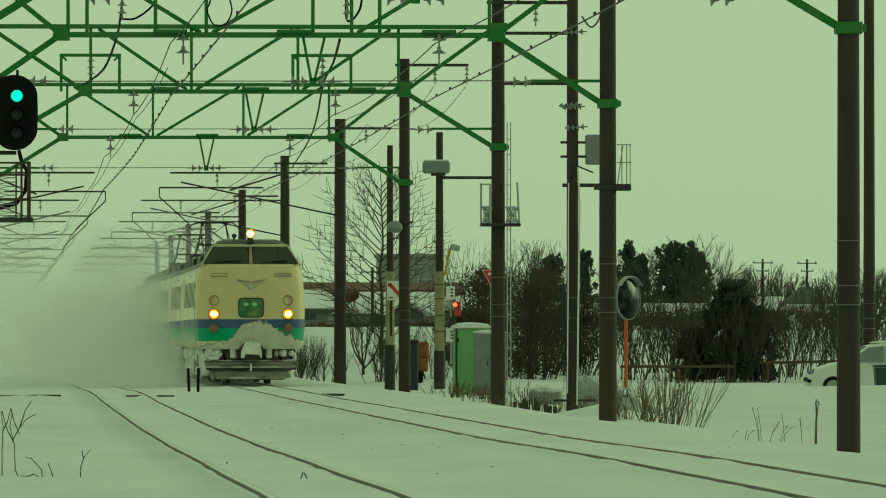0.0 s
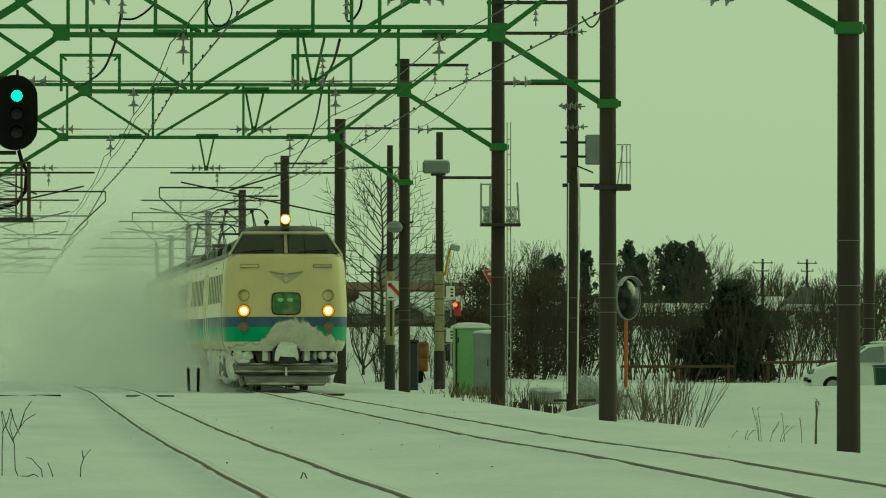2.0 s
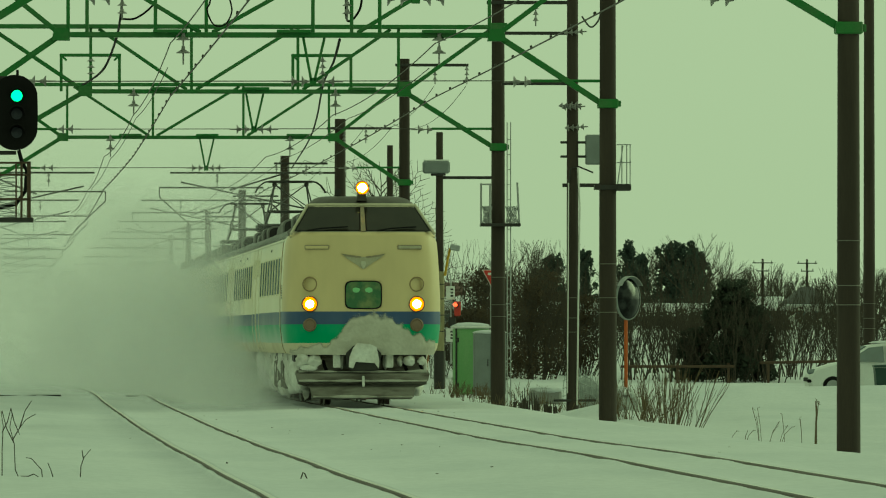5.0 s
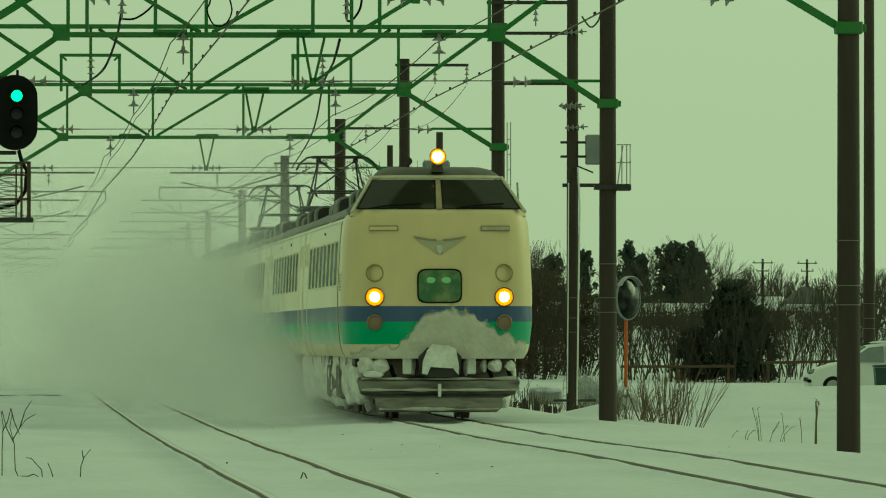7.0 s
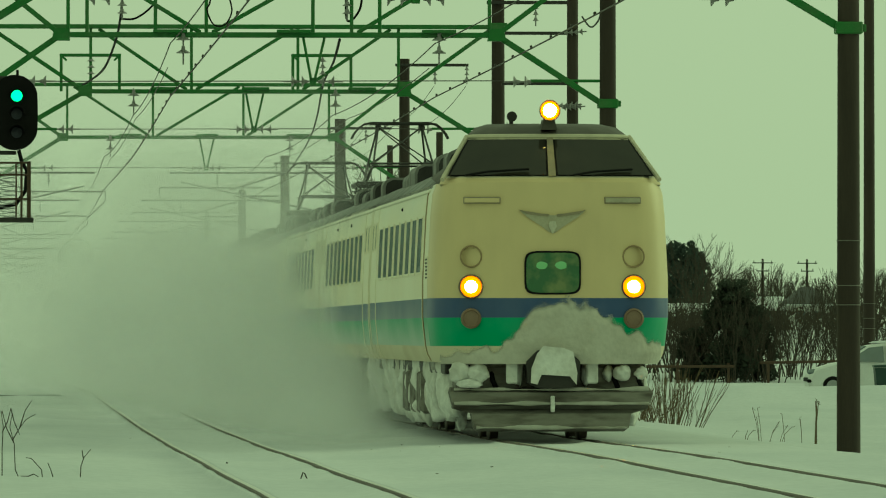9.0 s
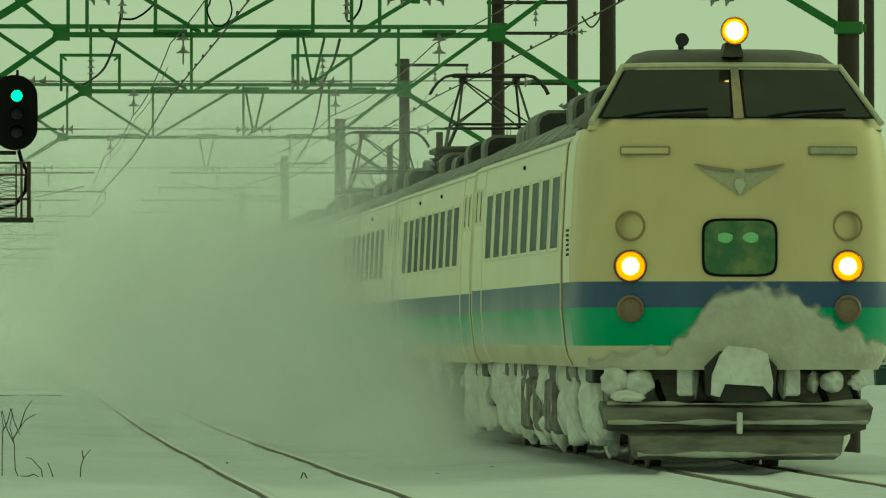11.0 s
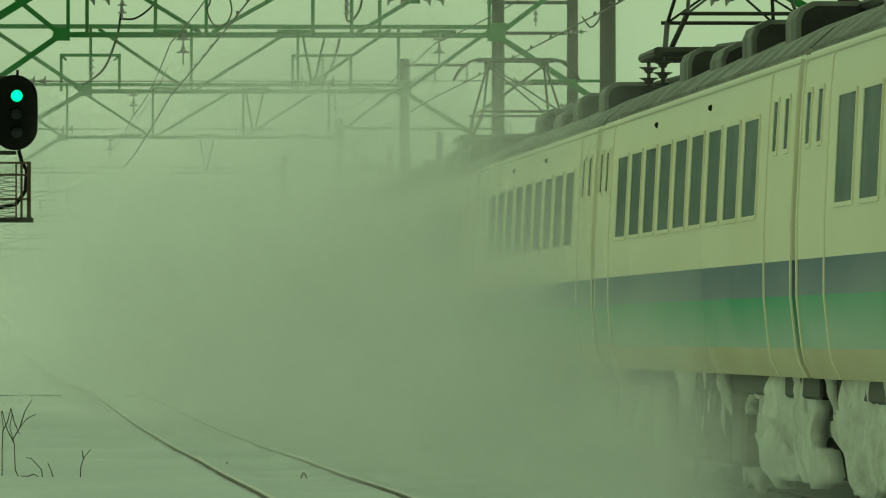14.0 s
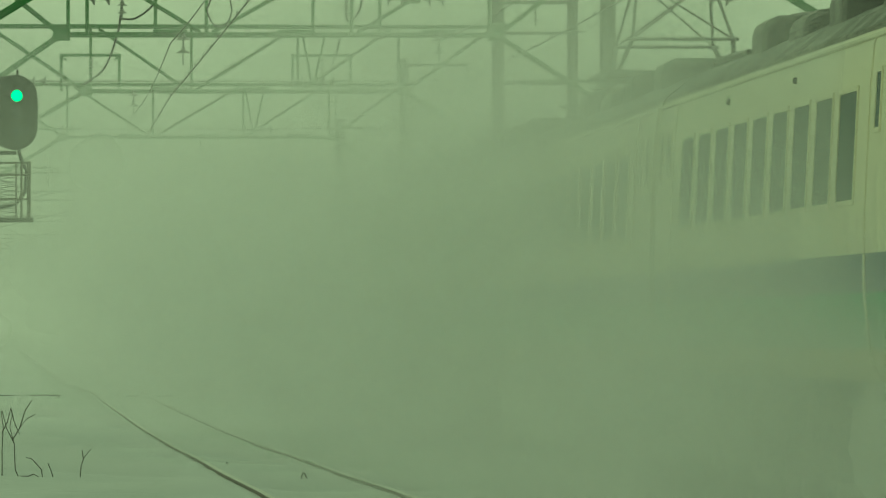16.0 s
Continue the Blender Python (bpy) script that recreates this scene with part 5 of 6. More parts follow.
    part("lamp_lens", Shape().lathe((0.52, -0.36, 2.92), [(0.02, 0), (0.07, 0.01), (0.07, 0.03), (0.02, 0.03)], 16, "Y"), REDGLOW, h, "lit red lamp")
    part("cable_box", Shape().box((0.42, -0.05, 2.35), (0.24, 0.2, 0.3), bevel=0.02), DARK, t)


def arrow_post():
    t = thing("sign_post", (13.27, 308.5, -0.55), "dark post with white plate showing a red slanting arrow", "sign post")
    part("shaft", Shape().tube((0, 0, 4.0), (0, 0, 8.3), 0.12, 0.10, n=12), BROWN, t, smooth=True)
    part("painted_sleeve", Shape().tube((0, 0, 1.5), (0, 0, 4.0), 0.15, n=12), CREAMPOST, t, "dirty yellow painted section", smooth=True)
    part("base_sleeve", Shape().tube((0, 0, -0.3), (0, 0, 1.5), 0.185, n=12), DARK, t, smooth=True)
    part("stripe", Shape().box((0.03, -0.15, 2.4), (0.09, 0.02, 1.2), bevel=0.005), DARK, t)
    p = part("plate", Shape().box((0.15, -0.19, 3.35), (0.52, 0.03, 0.66), bevel=0.008), WHITE, t)
    part("arrow", Shape().box((0.17, -0.212, 3.36), (0.60, 0.012, 0.12), bevel=0.004, ry=48), RED, p, "red diagonal arrow")
    part("arrow_head", Shape().prism([(-0.09, 3.62), (0.05, 3.58), (-0.06, 3.46)], -0.218, -0.206), RED, p)
    q = part("side_plate", Shape().box((0.52, -0.17, 3.38), (0.24, 0.03, 0.56), bevel=0.008), WHITE, t)
    bars(q, 0.52, -0.19, 3.54, 0.16, 3, DARK, 0.12, 0.07)
    bars(p, 0.02, -0.21, 3.11, 0.16, 1, DARK)
    bin_ = thing("dark_post_box", (13.95, 306.0, -0.6), "blue-black plastic covered equipment post", "equipment post")
    part("body", Shape().box((0, 0, 0.8), (0.34, 0.3, 1.7), bevel=0.05), BLUEBLACK, bin_)
    part("lid", Shape().box((0, 0, 1.68), (0.38, 0.34, 0.08), bevel=0.02), DARK, bin_)


def snow_machine():
    t = thing("orange_machine", (14.45, 312.0, -0.3), "rusty orange wheeled machine partly buried in snow", "machine")
    part("body", Shape().box((0, 0.3, 1.0), (0.62, 1.0, 0.7), bevel=0.06), ORANGE, t)
    part("chute", Shape().box((-0.25, 0, 0.55), (0.3, 0.5, 0.7), bevel=0.06, ry=18), ORANGE, t)
    part("engine_cover", Shape().blob((-0.22, 0, 1.05), (0.25, 0.3, 0.24), 5, 0.3), BLACK, t)
    part("wheel", Shape().lathe((0.0, -0.1, 0.22), [(0.05, -0.1), (0.26, -0.1), (0.30, 0), (0.26, 0.1), (0.05, 0.1)], 16, "X"), BLACK, t)
    part("cowl", Shape().box((0.1, -0.25, 0.55), (0.35, 0.3, 0.45), bevel=0.05), ORANGE, t)


def stop_sign():
    t = thing("stop_sign", (16.27, 300.0, -0.35), "red inverted triangle stop sign on a grey post", "road sign")
    part("post", Shape().tube((0, 0, -0.2), (0, 0, 4.1), 0.035, n=8), GALV, t)
    p = part("plate", Shape().prism([(-0.28, 3.78), (0.28, 3.78), (0, 3.26)], -0.06, -0.03), RED, t)
    part("border", Shape().prism([(-0.31, 3.80), (0.31, 3.80), (0, 3.22)], -0.045, -0.025), WHITE, t)
    bars(p, 0.0, -0.065, 3.66, 0.24, 1, WHITE, 0.1, 0.08)


def traffic_mirror():
    t = thing("traffic_mirror", (15.40, 222.8, -0.6), "round convex traffic mirror with grey hood on an orange post", "traffic mirror", rz=52)
    part("post", Shape().tube((0, 0, -0.3), (0, 0, 2.6), 0.045, n=10), ORANGEPOST, t, "orange-red post")
    s = Shape().lathe((0, -0.08, 2.78), [(0.05, 0.13), (0.42, 0.10), (0.53, 0.04), (0.53, 0.0), (0.50, -0.01), (0.50, 0.03)], 30, "Y")
    part("rim", s, GREYPAINT, t, smooth=True)
    s = Shape().lathe((0, -0.08, 2.78), [(0.02, -0.09), (0.15, -0.085), (0.30, -0.062), (0.42, -0.03), (0.50, 0.005), (0.50, 0.03)], 30, "Y")
    part("mirror", s, MIRROR, t, "convex mirror face with a dark reflection painted in", smooth=True)
    s = Shape()
    for i in range(10):
        a, b = math.pi * (0.2 + 0.06 * i), math.pi * (0.2 + 0.06 * (i + 1))
        s.box((0.56 * math.cos((a + b) / 2), -0.12, 2.78 + 0.55 * math.sin((a + b) / 2)), (0.12, 0.14, 0.012), ry=90 - math.degrees((a + b) / 2))
    part("hood", s, GALV, t)


def line_signal():
    """The colour-light signal with its cable and caged platform."""
    t = thing("railway_signal", (-0.28, 135.9, -0.3), "black oval railway colour-light signal showing green, above a caged platform", "railway signal")
    part("mast", Shape().tube((-0.16, 0.1, -0.2), (-0.16, 0.1, 6.2), 0.10, 0.09, n=14), GALV, t, smooth=True)
    out = []
    for i in range(32):
        a = 2 * math.pi * i / 32
        out.append((0.50 + 0.345 * math.cos(a), 4.92 + (0.22 if math.sin(a) > 0.001 else -0.22 if math.sin(a) < -0.001 else 0) + 0.345 * math.sin(a)))
    b = part("backboard", Shape().prism(out, -0.06, -0.02), BLACK, t, "black oval backboard")
    part("housing", Shape().box((0.50, 0.12, 4.92), (0.36, 0.3, 0.9), bevel=0.05), BLACK, t)
    for z, m in ((5.17, GREENGLOW), (4.90, BLUEBLACK), (4.62, BLUEBLACK)):
        h = part("lamp_hood", Shape().tube((0.53, -0.05, z), (0.53, -0.07, z), 0.115, 0.11, n=18), BLACK, t)
        part("lens", Shape().lathe((0.53, -0.10, z), [(0.02, 0), (0.084, 0.012), (0.084, 0.05), (0.02, 0.05)], 18, "Y"), m, h, "lit green lens" if m is GREENGLOW else "unlit dark lens")
        s = Shape()
        for i in range(7):
            a, c = math.pi * i / 7, math.pi * (i + 1) / 7
            p = (math.cos(a) * 0.12, math.sin(a) * 0.12), (math.cos(c) * 0.12, math.sin(c) * 0.12)
            s.add([(0.53 + p[0][0], -0.06, z + p[0][1]), (0.53 + p[1][0], -0.06, z + p[1][1]), (0.53 + p[1][0], -0.26, z + p[1][1] - 0.01), (0.53 + p[0][0], -0.26, z + p[0][1] - 0.01),
                   (0.53 + p[0][0] * 1.08, -0.06, z + p[0][1] * 1.08), (0.53 + p[1][0] * 1.08, -0.06, z + p[1][1] * 1.08), (0.53 + p[1][0] * 1.08, -0.26, z + p[1][1] * 1.08), (0.53 + p[0][0] * 1.08, -0.26, z + p[0][1] * 1.08)],
                  [(0, 1, 2, 3), (4, 7, 6, 5), (3, 2, 6, 7)])
        part("visor", s, BLACK, h)
    part("top_pin", Shape().tube((0.54, -0.04, 5.48), (0.54, -0.04, 5.56), 0.02, n=6), BLACK, t)
    part("bracket", Shape().box((0.15, 0.12, 4.32), (0.75, 0.08, 0.06), bevel=0.01), DARK, t)
    part("bracket", Shape().box((0.12, 0.12, 5.44), (0.62, 0.08, 0.06), bevel=0.01), DARK, t)
    part("cable", Shape().path([(0.56, 0.05, 4.36), (0.60, 0.05, 4.20), (0.68, 0.03, 4.05), (0.66, 0.0, 3.75), (0.52, 0.0, 3.55), (0.3, 0, 3.5), (0.0, 0, 3.52)], 0.03, 8), BLACK, t, "thick black cable")
    c = part("platform", Shape().box((0.32, -0.1, 3.31), (0.92, 0.7, 0.07), bevel=0.01), DARK, t, "caged steel platform")
    for x, w in ((0.71, 0.06), (0.60, 0.035), (0.52, 0.025), (0.06, 0.035)):
        part("cage_post", Shape().box((x, -0.42, 3.75), (w, 0.05, 0.86), bevel=0.008), RUSTSTEEL, c)
    for z in (3.62, 3.98, 4.16):
        part("cage_rail", Shape().box((0.32, -0.43, z), (0.84, 0.03, 0.03), bevel=0.006), RUSTSTEEL, c)
    s = Shape()
    for i in range(11):
        s.tube((-0.05, -0.42, 3.36 + i * 0.065), (0.5, -0.42, 3.28 + i * 0.065), 0.006, n=4)
        s.tube((-0.05, -0.42, 3.28 + i * 0.065), (0.5, -0.42, 3.36 + i * 0.065), 0.006, n=4)
    tagged(part("cage_mesh", s, GALV, c), kind="stuff")


RUSTSTEEL = material("rusty_brown_steel", (0.07, 0.045, 0.03), 0.8)


def pole_fittings():
    """The transformer pole behind the portal, and the platforms on the portal poles."""
    t = pole("transformer_pole", 14.14, 223.7, -0.55, 10.3, 0.155, 0.135, "dark brown power pole with transformer box and insulators")
    part("transformer", Shape().box((0.52, -0.05, 6.42), (0.40, 0.35, 0.74), bevel=0.03), GREYPAINT, t, "grey transformer box")
    for z in (6.6, 6.25):
        part("clamp", Shape().box((0.15, 0, z), (0.9, 0.08, 0.06), bevel=0.01), DARK, t)
    for x, z, sg in ((-0.02, 7.45, 1), (0.05, 6.95, 1), (0.02, 9.3, 1), (-0.1, 7.5, -1)):
        s = Shape()
        insulator(s, (x - 0.25, -0.2, z), (x + 0.32, -0.2, z + 0.04), 0.085, 4)
        part("insulator", s, PORC, t, "grey ribbed insulator", smooth=True)
    part("cross_arm", Shape().box((0.25, 0, 5.54), (1.0, 0.1, 0.09), bevel=0.01), DARK, t)
    part("cross_arm", Shape().box((-0.8, 0, 9.3), (1.75, 0.09, 0.08), bevel=0.01), DARK, t)
    part("cross_arm", Shape().box((-0.85, 0, 8.05), (1.8, 0.08, 0.07), bevel=0.01), DARK, t)
    part("cable", Shape().path([(0.12, -0.17, 6.0), (0.17, -0.18, 5.0), (0.14, -0.18, 3.2), (0.10, -0.18, 0.1)], 0.022), WHITE, t, "pale cable down the pole")
    part("cable", Shape().path([(-0.10, -0.17, 5.6), (-0.06, -0.18, 5.95), (0.14, -0.18, 6.0), (0.5, -0.18, 5.85)], 0.02), DARK, t)
    part("cable", Shape().path([(-0.11, -0.17, 5.6), (-0.12, -0.18, 3.0), (-0.14, -0.18, 0.4)], 0.015), WHITE, t)
    part("foot_bar", Shape().box((0.05, -0.1, 0.22), (1.05, 0.1, 0.06), bevel=0.01), DARK, t)
    # platform on the near portal pole
    c = thing("pole_platform", (12.55, 187, 4.3), "small railed steel work platform on a pole", "platform", "pole platforms")
    part("deck", Shape().box((0.32, 0, 0.04), (0.30, 0.5, 0.14), bevel=0.015), DARK, c)
    part("bracket", Shape().box((-0.02, 0, 0.04), (0.52, 0.42, 0.1), bevel=0.01), DARK, c)
    for x in (0.28, 0.38, 0.45):
        part("rail_post", Shape().tube((x, -0.2, 0.1), (x, -0.2, 0.92), 0.012, n=6), GALV, c)
    part("rail_post", Shape().tube((0.19, -0.2, 0.1), (0.30, -0.2, 0.9), 0.014, n=6), GALV, c)
    for z in (0.55, 0.92):
        part("top_rail", Shape().tube((0.17, -0.2, z), (0.47, -0.2, z), 0.012, n=6), GALV, c)
    # platform with ladder on the next portal pole
    c = thing("pole_platform", (12.67, 230.5, 4.07), "steel work platform with mesh panels on a pole", "platform", "pole platforms")
    part("deck", Shape().box((0.05, -0.1, 0.02), (1.02, 0.5, 0.08), bevel=0.01), DARK, c)
    for x, h in ((-0.45, 1.08), (-0.22, 1.05), (0.50, 1.1)):
        part("rail_post", Shape().box((x, -0.3, h / 2), (0.05, 0.05, h), bevel=0.01, ry=-3 if x > 0.4 else 0), GALV, c)
    part("top_rail", Shape().box((-0.33, -0.3, 1.05), (0.28, 0.04, 0.04), bevel=0.008), GALV, c)
    for x0, x1 in ((-0.42, -0.17), (0.17, 0.5)):
        s = Shape()
        n = 9
        for i in range(n):
            a = x0 + (x1 - x0) * i / (n - 1)
            s.tube((a, -0.3, 0.05), (x0 + (x1 - x0) * ((i + 3) % n) / (n - 1), -0.3, 0.5), 0.009, n=4)
            s.tube((a, -0.3, 0.5), (x0 + (x1 - x0) * ((i + 3) % n) / (n - 1), -0.3, 0.05), 0.009, n=4)
        tagged(part("mesh_panel", s, GALV, c), kind="stuff")
    ld = thing("ladder", (12.92, 230.3, -0.5), "narrow galvanised ladder up a pole", "ladder")
    for x in (-0.03, 0.06):
        part("stile", Shape().tube((x, 0, 0), (x, 0, 7.2), 0.014, n=6), GALV, ld)
    for i in range(18):
        part("rung", Shape().tube((-0.03, 0, 0.3 + i * 0.38), (0.06, 0, 0.3 + i * 0.38), 0.01, n=5), GALV, ld)
    w = thing("wall_lamp", (12.35, 283.8, 4.65), "grey bowl-shaped floodlight on a pole", "lamp")
    part("bowl", Shape().lathe((0, -0.1, 0.0), [(0.05, 0.22), (0.2, 0.14), (0.26, 0.0), (0.2, -0.12), (0.05, -0.16)], 18, "Z"), GREYPAINT, w, smooth=True)
    part("arm", Shape().tube((0.1, 0, 0.16), (0.6, 0, 0.18), 0.03, n=6), DARK, w)


def small_posts():
    for x, h, lean in ((4.63, 0.54, -2), (4.80, 0.56, 1)):
        t = thing("marker_post", (x, 222.8 - (x - 4.63) * 18, -0.06), "short black marker post standing in the snow", "marker post", "marker posts")
        part("post", Shape().box((0, 0, h / 2 - 0.05), (0.07, 0.07, h + 0.1), bevel=0.012, ry=lean), BLACK, t)
        part("cap", Shape().box((0, 0, h + 0.005), (0.075, 0.075, 0.03), bevel=0.01), SNOW, t)


def crossing_deck():
    t = thing("crossing_deck", (0, 199.5, -0.065), "dark timber level-crossing deck edges showing through snow", "level crossing", kind="structure")
    for x, w, y, z, h in ((0.05, 1.5, -0.6, 0.0, 0.075), (0.30, 2.1, 1.2, 0.012, 0.045), (2.95, 0.34, 1.4, 0.0, 0.04), (3.65, 0.40, 1.2, 0.0, 0.04), (7.55, 0.5, 6.0, 0.0, 0.05)):
        part("plank", Shape().box((x, y, z), (w, 0.5, h), bevel=0.012), DARK, t)
    for i in range(3):
        part("post_stub", Shape().box((0.1 + 0.42 * i, -0.9, -0.03), (0.16, 0.1, 0.06), bevel=0.01), GALV, t)


def white_car():
    t = thing("parked_car", (25.3, 262.0, -0.50), "white hatchback parked behind a snow bank", "car", rz=0)
    prof = [(-1.95, 0.30), (-1.98, 0.55), (-1.85, 0.78), (-1.2, 0.98), (-0.95, 1.02), (-0.2, 1.50), (0.2, 1.56), (1.2, 1.55), (1.75, 1.42), (1.95, 1.0), (2.0, 0.6), (1.95, 0.28)]
    s = Shape()
    v, f = [], []
    rings = ((-0.80, 0.94), (-0.72, 0.99), (0.72, 0.99), (0.80, 0.94))
    k = len(prof)
    for y, sc in rings:
        v += [(x * sc, y * (0.86 if z > 1.1 else 1), 0.3 + (z - 0.3) * sc) for x, z in prof]
    for j in range(3):
        f += [(j * k + i, j * k + (i + 1) % k, j * k + k + (i + 1) % k, j * k + k + i) for i in range(k)]
    f += [tuple(range(k))[::-1], tuple(range(3 * k, 4 * k))]
    part("body", s.add(v, f), CARWHITE, t, smooth=True)
    part("side_window", Shape().prism([(-0.85, 1.02), (-0.2, 1.42), (0.2, 1.46), (0.25, 1.0)], -0.815, -0.70), PANE, t)
    part("side_window", Shape().prism([(0.33, 1.0), (0.30, 1.46), (1.15, 1.45), (1.45, 1.05)], -0.815, -0.70), PANE, t)
    part("windscreen", Shape().add([(-1.02, -0.66, 1.03), (-1.02, 0.66, 1.03), (-0.28, 0.58, 1.47), (-0.28, -0.58, 1.47), (-0.9, -0.6, 0.98), (-0.9, 0.6, 0.98), (-0.2, 0.55, 1.42), (-0.2, -0.55, 1.42)],
                                   [(0, 1, 2, 3), (4, 7, 6, 5), (0, 3, 7, 4), (1, 5, 6, 2), (0, 4, 5, 1), (3, 2, 6, 7)]), PANE, t)
    part("mirror", Shape().blob((-0.72, -0.93, 1.02), (0.10, 0.08, 0.08), 2, 0.1), CARWHITE, t, smooth=True)
    part("headlight", Shape().blob((-1.80, -0.66, 0.72), (0.20, 0.12, 0.09), 4, 0.1), PANE, t, smooth=True)
    part("grille", Shape().box((-1.93, 0, 0.5), (0.10, 1.2, 0.12), bevel=0.02), BLACK, t)
    part("bumper_slot", Shape().box((-1.84, -0.74, 0.46), (0.30, 0.09, 0.10), bevel=0.02), BLACK, t)
    for x in (-1.25, 1.25):
        for y in (-0.74, 0.74):
            w = part("wheel", Shape().lathe((x, y, 0.30), [(0.1, -0.09), (0.27, -0.09), (0.30, -0.05), (0.30, 0.05), (0.27, 0.09), (0.1, 0.09)], 22, "Y"), BLACK, t, smooth=True)
            part("rim", Shape().lathe((x, y - 0.095 * (1 if y < 0 else -1) * -1 if y > 0 else y - 0.095, 0.30), [(0.03, -0.01), (0.18, -0.01), (0.19, 0.01), (0.03, 0.02)], 16, "Y"), GALV, w)
    part("snow_cap", Shape().blob((0.6, 0, 1.57), (0.75, 0.6, 0.06), 6, 0.2, 2, 3), SNOW, t, smooth="all")


CARWHITE = material("white_car_paint", (0.62, 0.63, 0.62), 0.3, spots=(0.5, 0.5, 0.48), amount=0.4, scale=2, bump=0.02)

# ---- houses and distance ----
WALLGREY = material("grey_render", (0.24, 0.24, 0.23), 0.85, spots=(0.16, 0.16, 0.15), amount=0.6, scale=0.8)
WALLRED = material("red_brown_wall", (0.11, 0.055, 0.045), 0.85, spots=(0.10, 0.05, 0.04), amount=0.6, scale=0.6)
WALLDARK = material("dark_timber_wall", (0.06, 0.055, 0.05), 0.85, spots=(0.10, 0.09, 0.08), amount=0.6, scale=1.0)
TILEGREY = material("dark_roof_tiles", (0.07, 0.07, 0.07), 0.8, scale=1.2)


def house(at, w, d, h, label, wall, roof_mat, rise=1.4, windows=3, rz=0.0, flat=False, snow=True, hip=False):
    """A house with a gabled roof whose ridge runs across, eaves, windows and snow on the roof."""
    t = thing("house", at, label, "house", "distant houses", rz=rz)
    part("wall", Shape().box((0, d / 2, h / 2 - 0.3), (w, d, h + 0.6)), wall, t)
    if flat:
        part("roof", Shape().box((0, d / 2, h + 0.1), (w + 0.3, d + 0.3, 0.25), bevel=0.03), roof_mat, t)
    elif hip:
        e, k = 0.5, w * 0.16
        v = [(-w / 2 - e, -e, h - 0.2), (w / 2 + e, -e, h - 0.2), (w / 2 + e, d + e, h - 0.2), (-w / 2 - e, d + e, h - 0.2), (-k, d / 2, h + rise), (k, d / 2, h + rise)]
        part("roof", Shape().add(v, [(0, 1, 5, 4), (1, 2, 5), (2, 3, 4, 5), (3, 0, 4), (3, 2, 1, 0)]), roof_mat, t)
        part("eaves_snow", Shape().box((0, -e - 0.02, h - 0.16), (w + 2 * e, 0.1, 0.1), bevel=0.02), SNOW, t)
    else:
        e = 0.5
        out = [(-e, h - 0.15), (d / 2, h + rise), (d + e, h - 0.15), (d + e, h - 0.33), (d / 2, h + rise - 0.2), (-e, h - 0.33)]
        part("roof", Shape().prism(out, -w / 2 - e, w / 2 + e, "X"), SNOW if snow else roof_mat, t, "roof under snow" if snow else "")
        part("eaves_board", Shape().box((0, -e - 0.03, h - 0.28), (w + 2 * e, 0.06, 0.16), bevel=0.01), roof_mat, t)
    for i in range(windows):
        x = -w / 2 + w * (i + 0.5) / windows
        f = part("window_frame", Shape().box((x, -0.03, h * 0.55), (min(1.5, w / windows * 0.6), 0.06, h * 0.3), bevel=0.01), GALV, t)
        part("pane", Shape().box((x, -0.05, h * 0.55), (min(1.3, w / windows * 0.5), 0.06, h * 0.24)), PANE, f)


def utility_pole(at, h, arms=2):
    t = thing("utility_pole", at, "far slim power pole with cross-arms", "utility pole", "distant power poles")
    part("shaft", Shape().tube((0, 0, -1), (0, 0, h), 0.10, 0.07, n=8), BROWN, t)
    for i in range(arms):
        part("cross_arm", Shape().box((0, -0.1, h - 0.25 - 0.5 * i), (1.3 - 0.5 * i, 0.06, 0.06)), DARK, t)
        s = Shape()
        for x in (-0.55, 0.0, 0.55):
            s.tube((x * (1 - 0.35 * i), -0.1, h - 0.25 - 0.5 * i), (x * (1 - 0.35 * i), -0.1, h - 0.10 - 0.5 * i), 0.03, n=6)
        part("insulator", s, PORC, t)


equipment_cabinet()
crossing_post()
arrow_post()
snow_machine()
stop_sign()
traffic_mirror()
line_signal()
pole_fittings()
small_posts()
crossing_deck()
white_car()
pole("roadside_pole", 29.7, 309.0, -0.4, 14.0, 0.21, 0.17, "thick dark brown roadside power pole")

# the bare tree and shrubs beside the crossing
fan_tree((16.6, 395.0, ground_z(16.6, 395.0)), 8.6, 10.5, "large leafless tree with fanned branches behind the crossing", 5)
bare_tree((14.9, 372.0, ground_z(14.9, 372.0) - 0.1), 4.4, "small leafless tree in snow beside the railway", 9, depth=4, limbs=5, fork=0.12, r=0.08)
for k, (x, y, h, w) in enumerate(((12.6, 350, 1.6, 2.2), (14.2, 340, 1.9, 2.4), (15.3, 352, 2.2, 2.4), (12.0, 366, 1.7, 2.2), (16.5, 345, 2.0, 2.6), (11.4, 352, 1.6, 2.0))):
    shrub((x, y, ground_z(x, y)), h, w, "leafless brown shrub in snow", 30 + k, stems=16, depth=3, r=0.018)

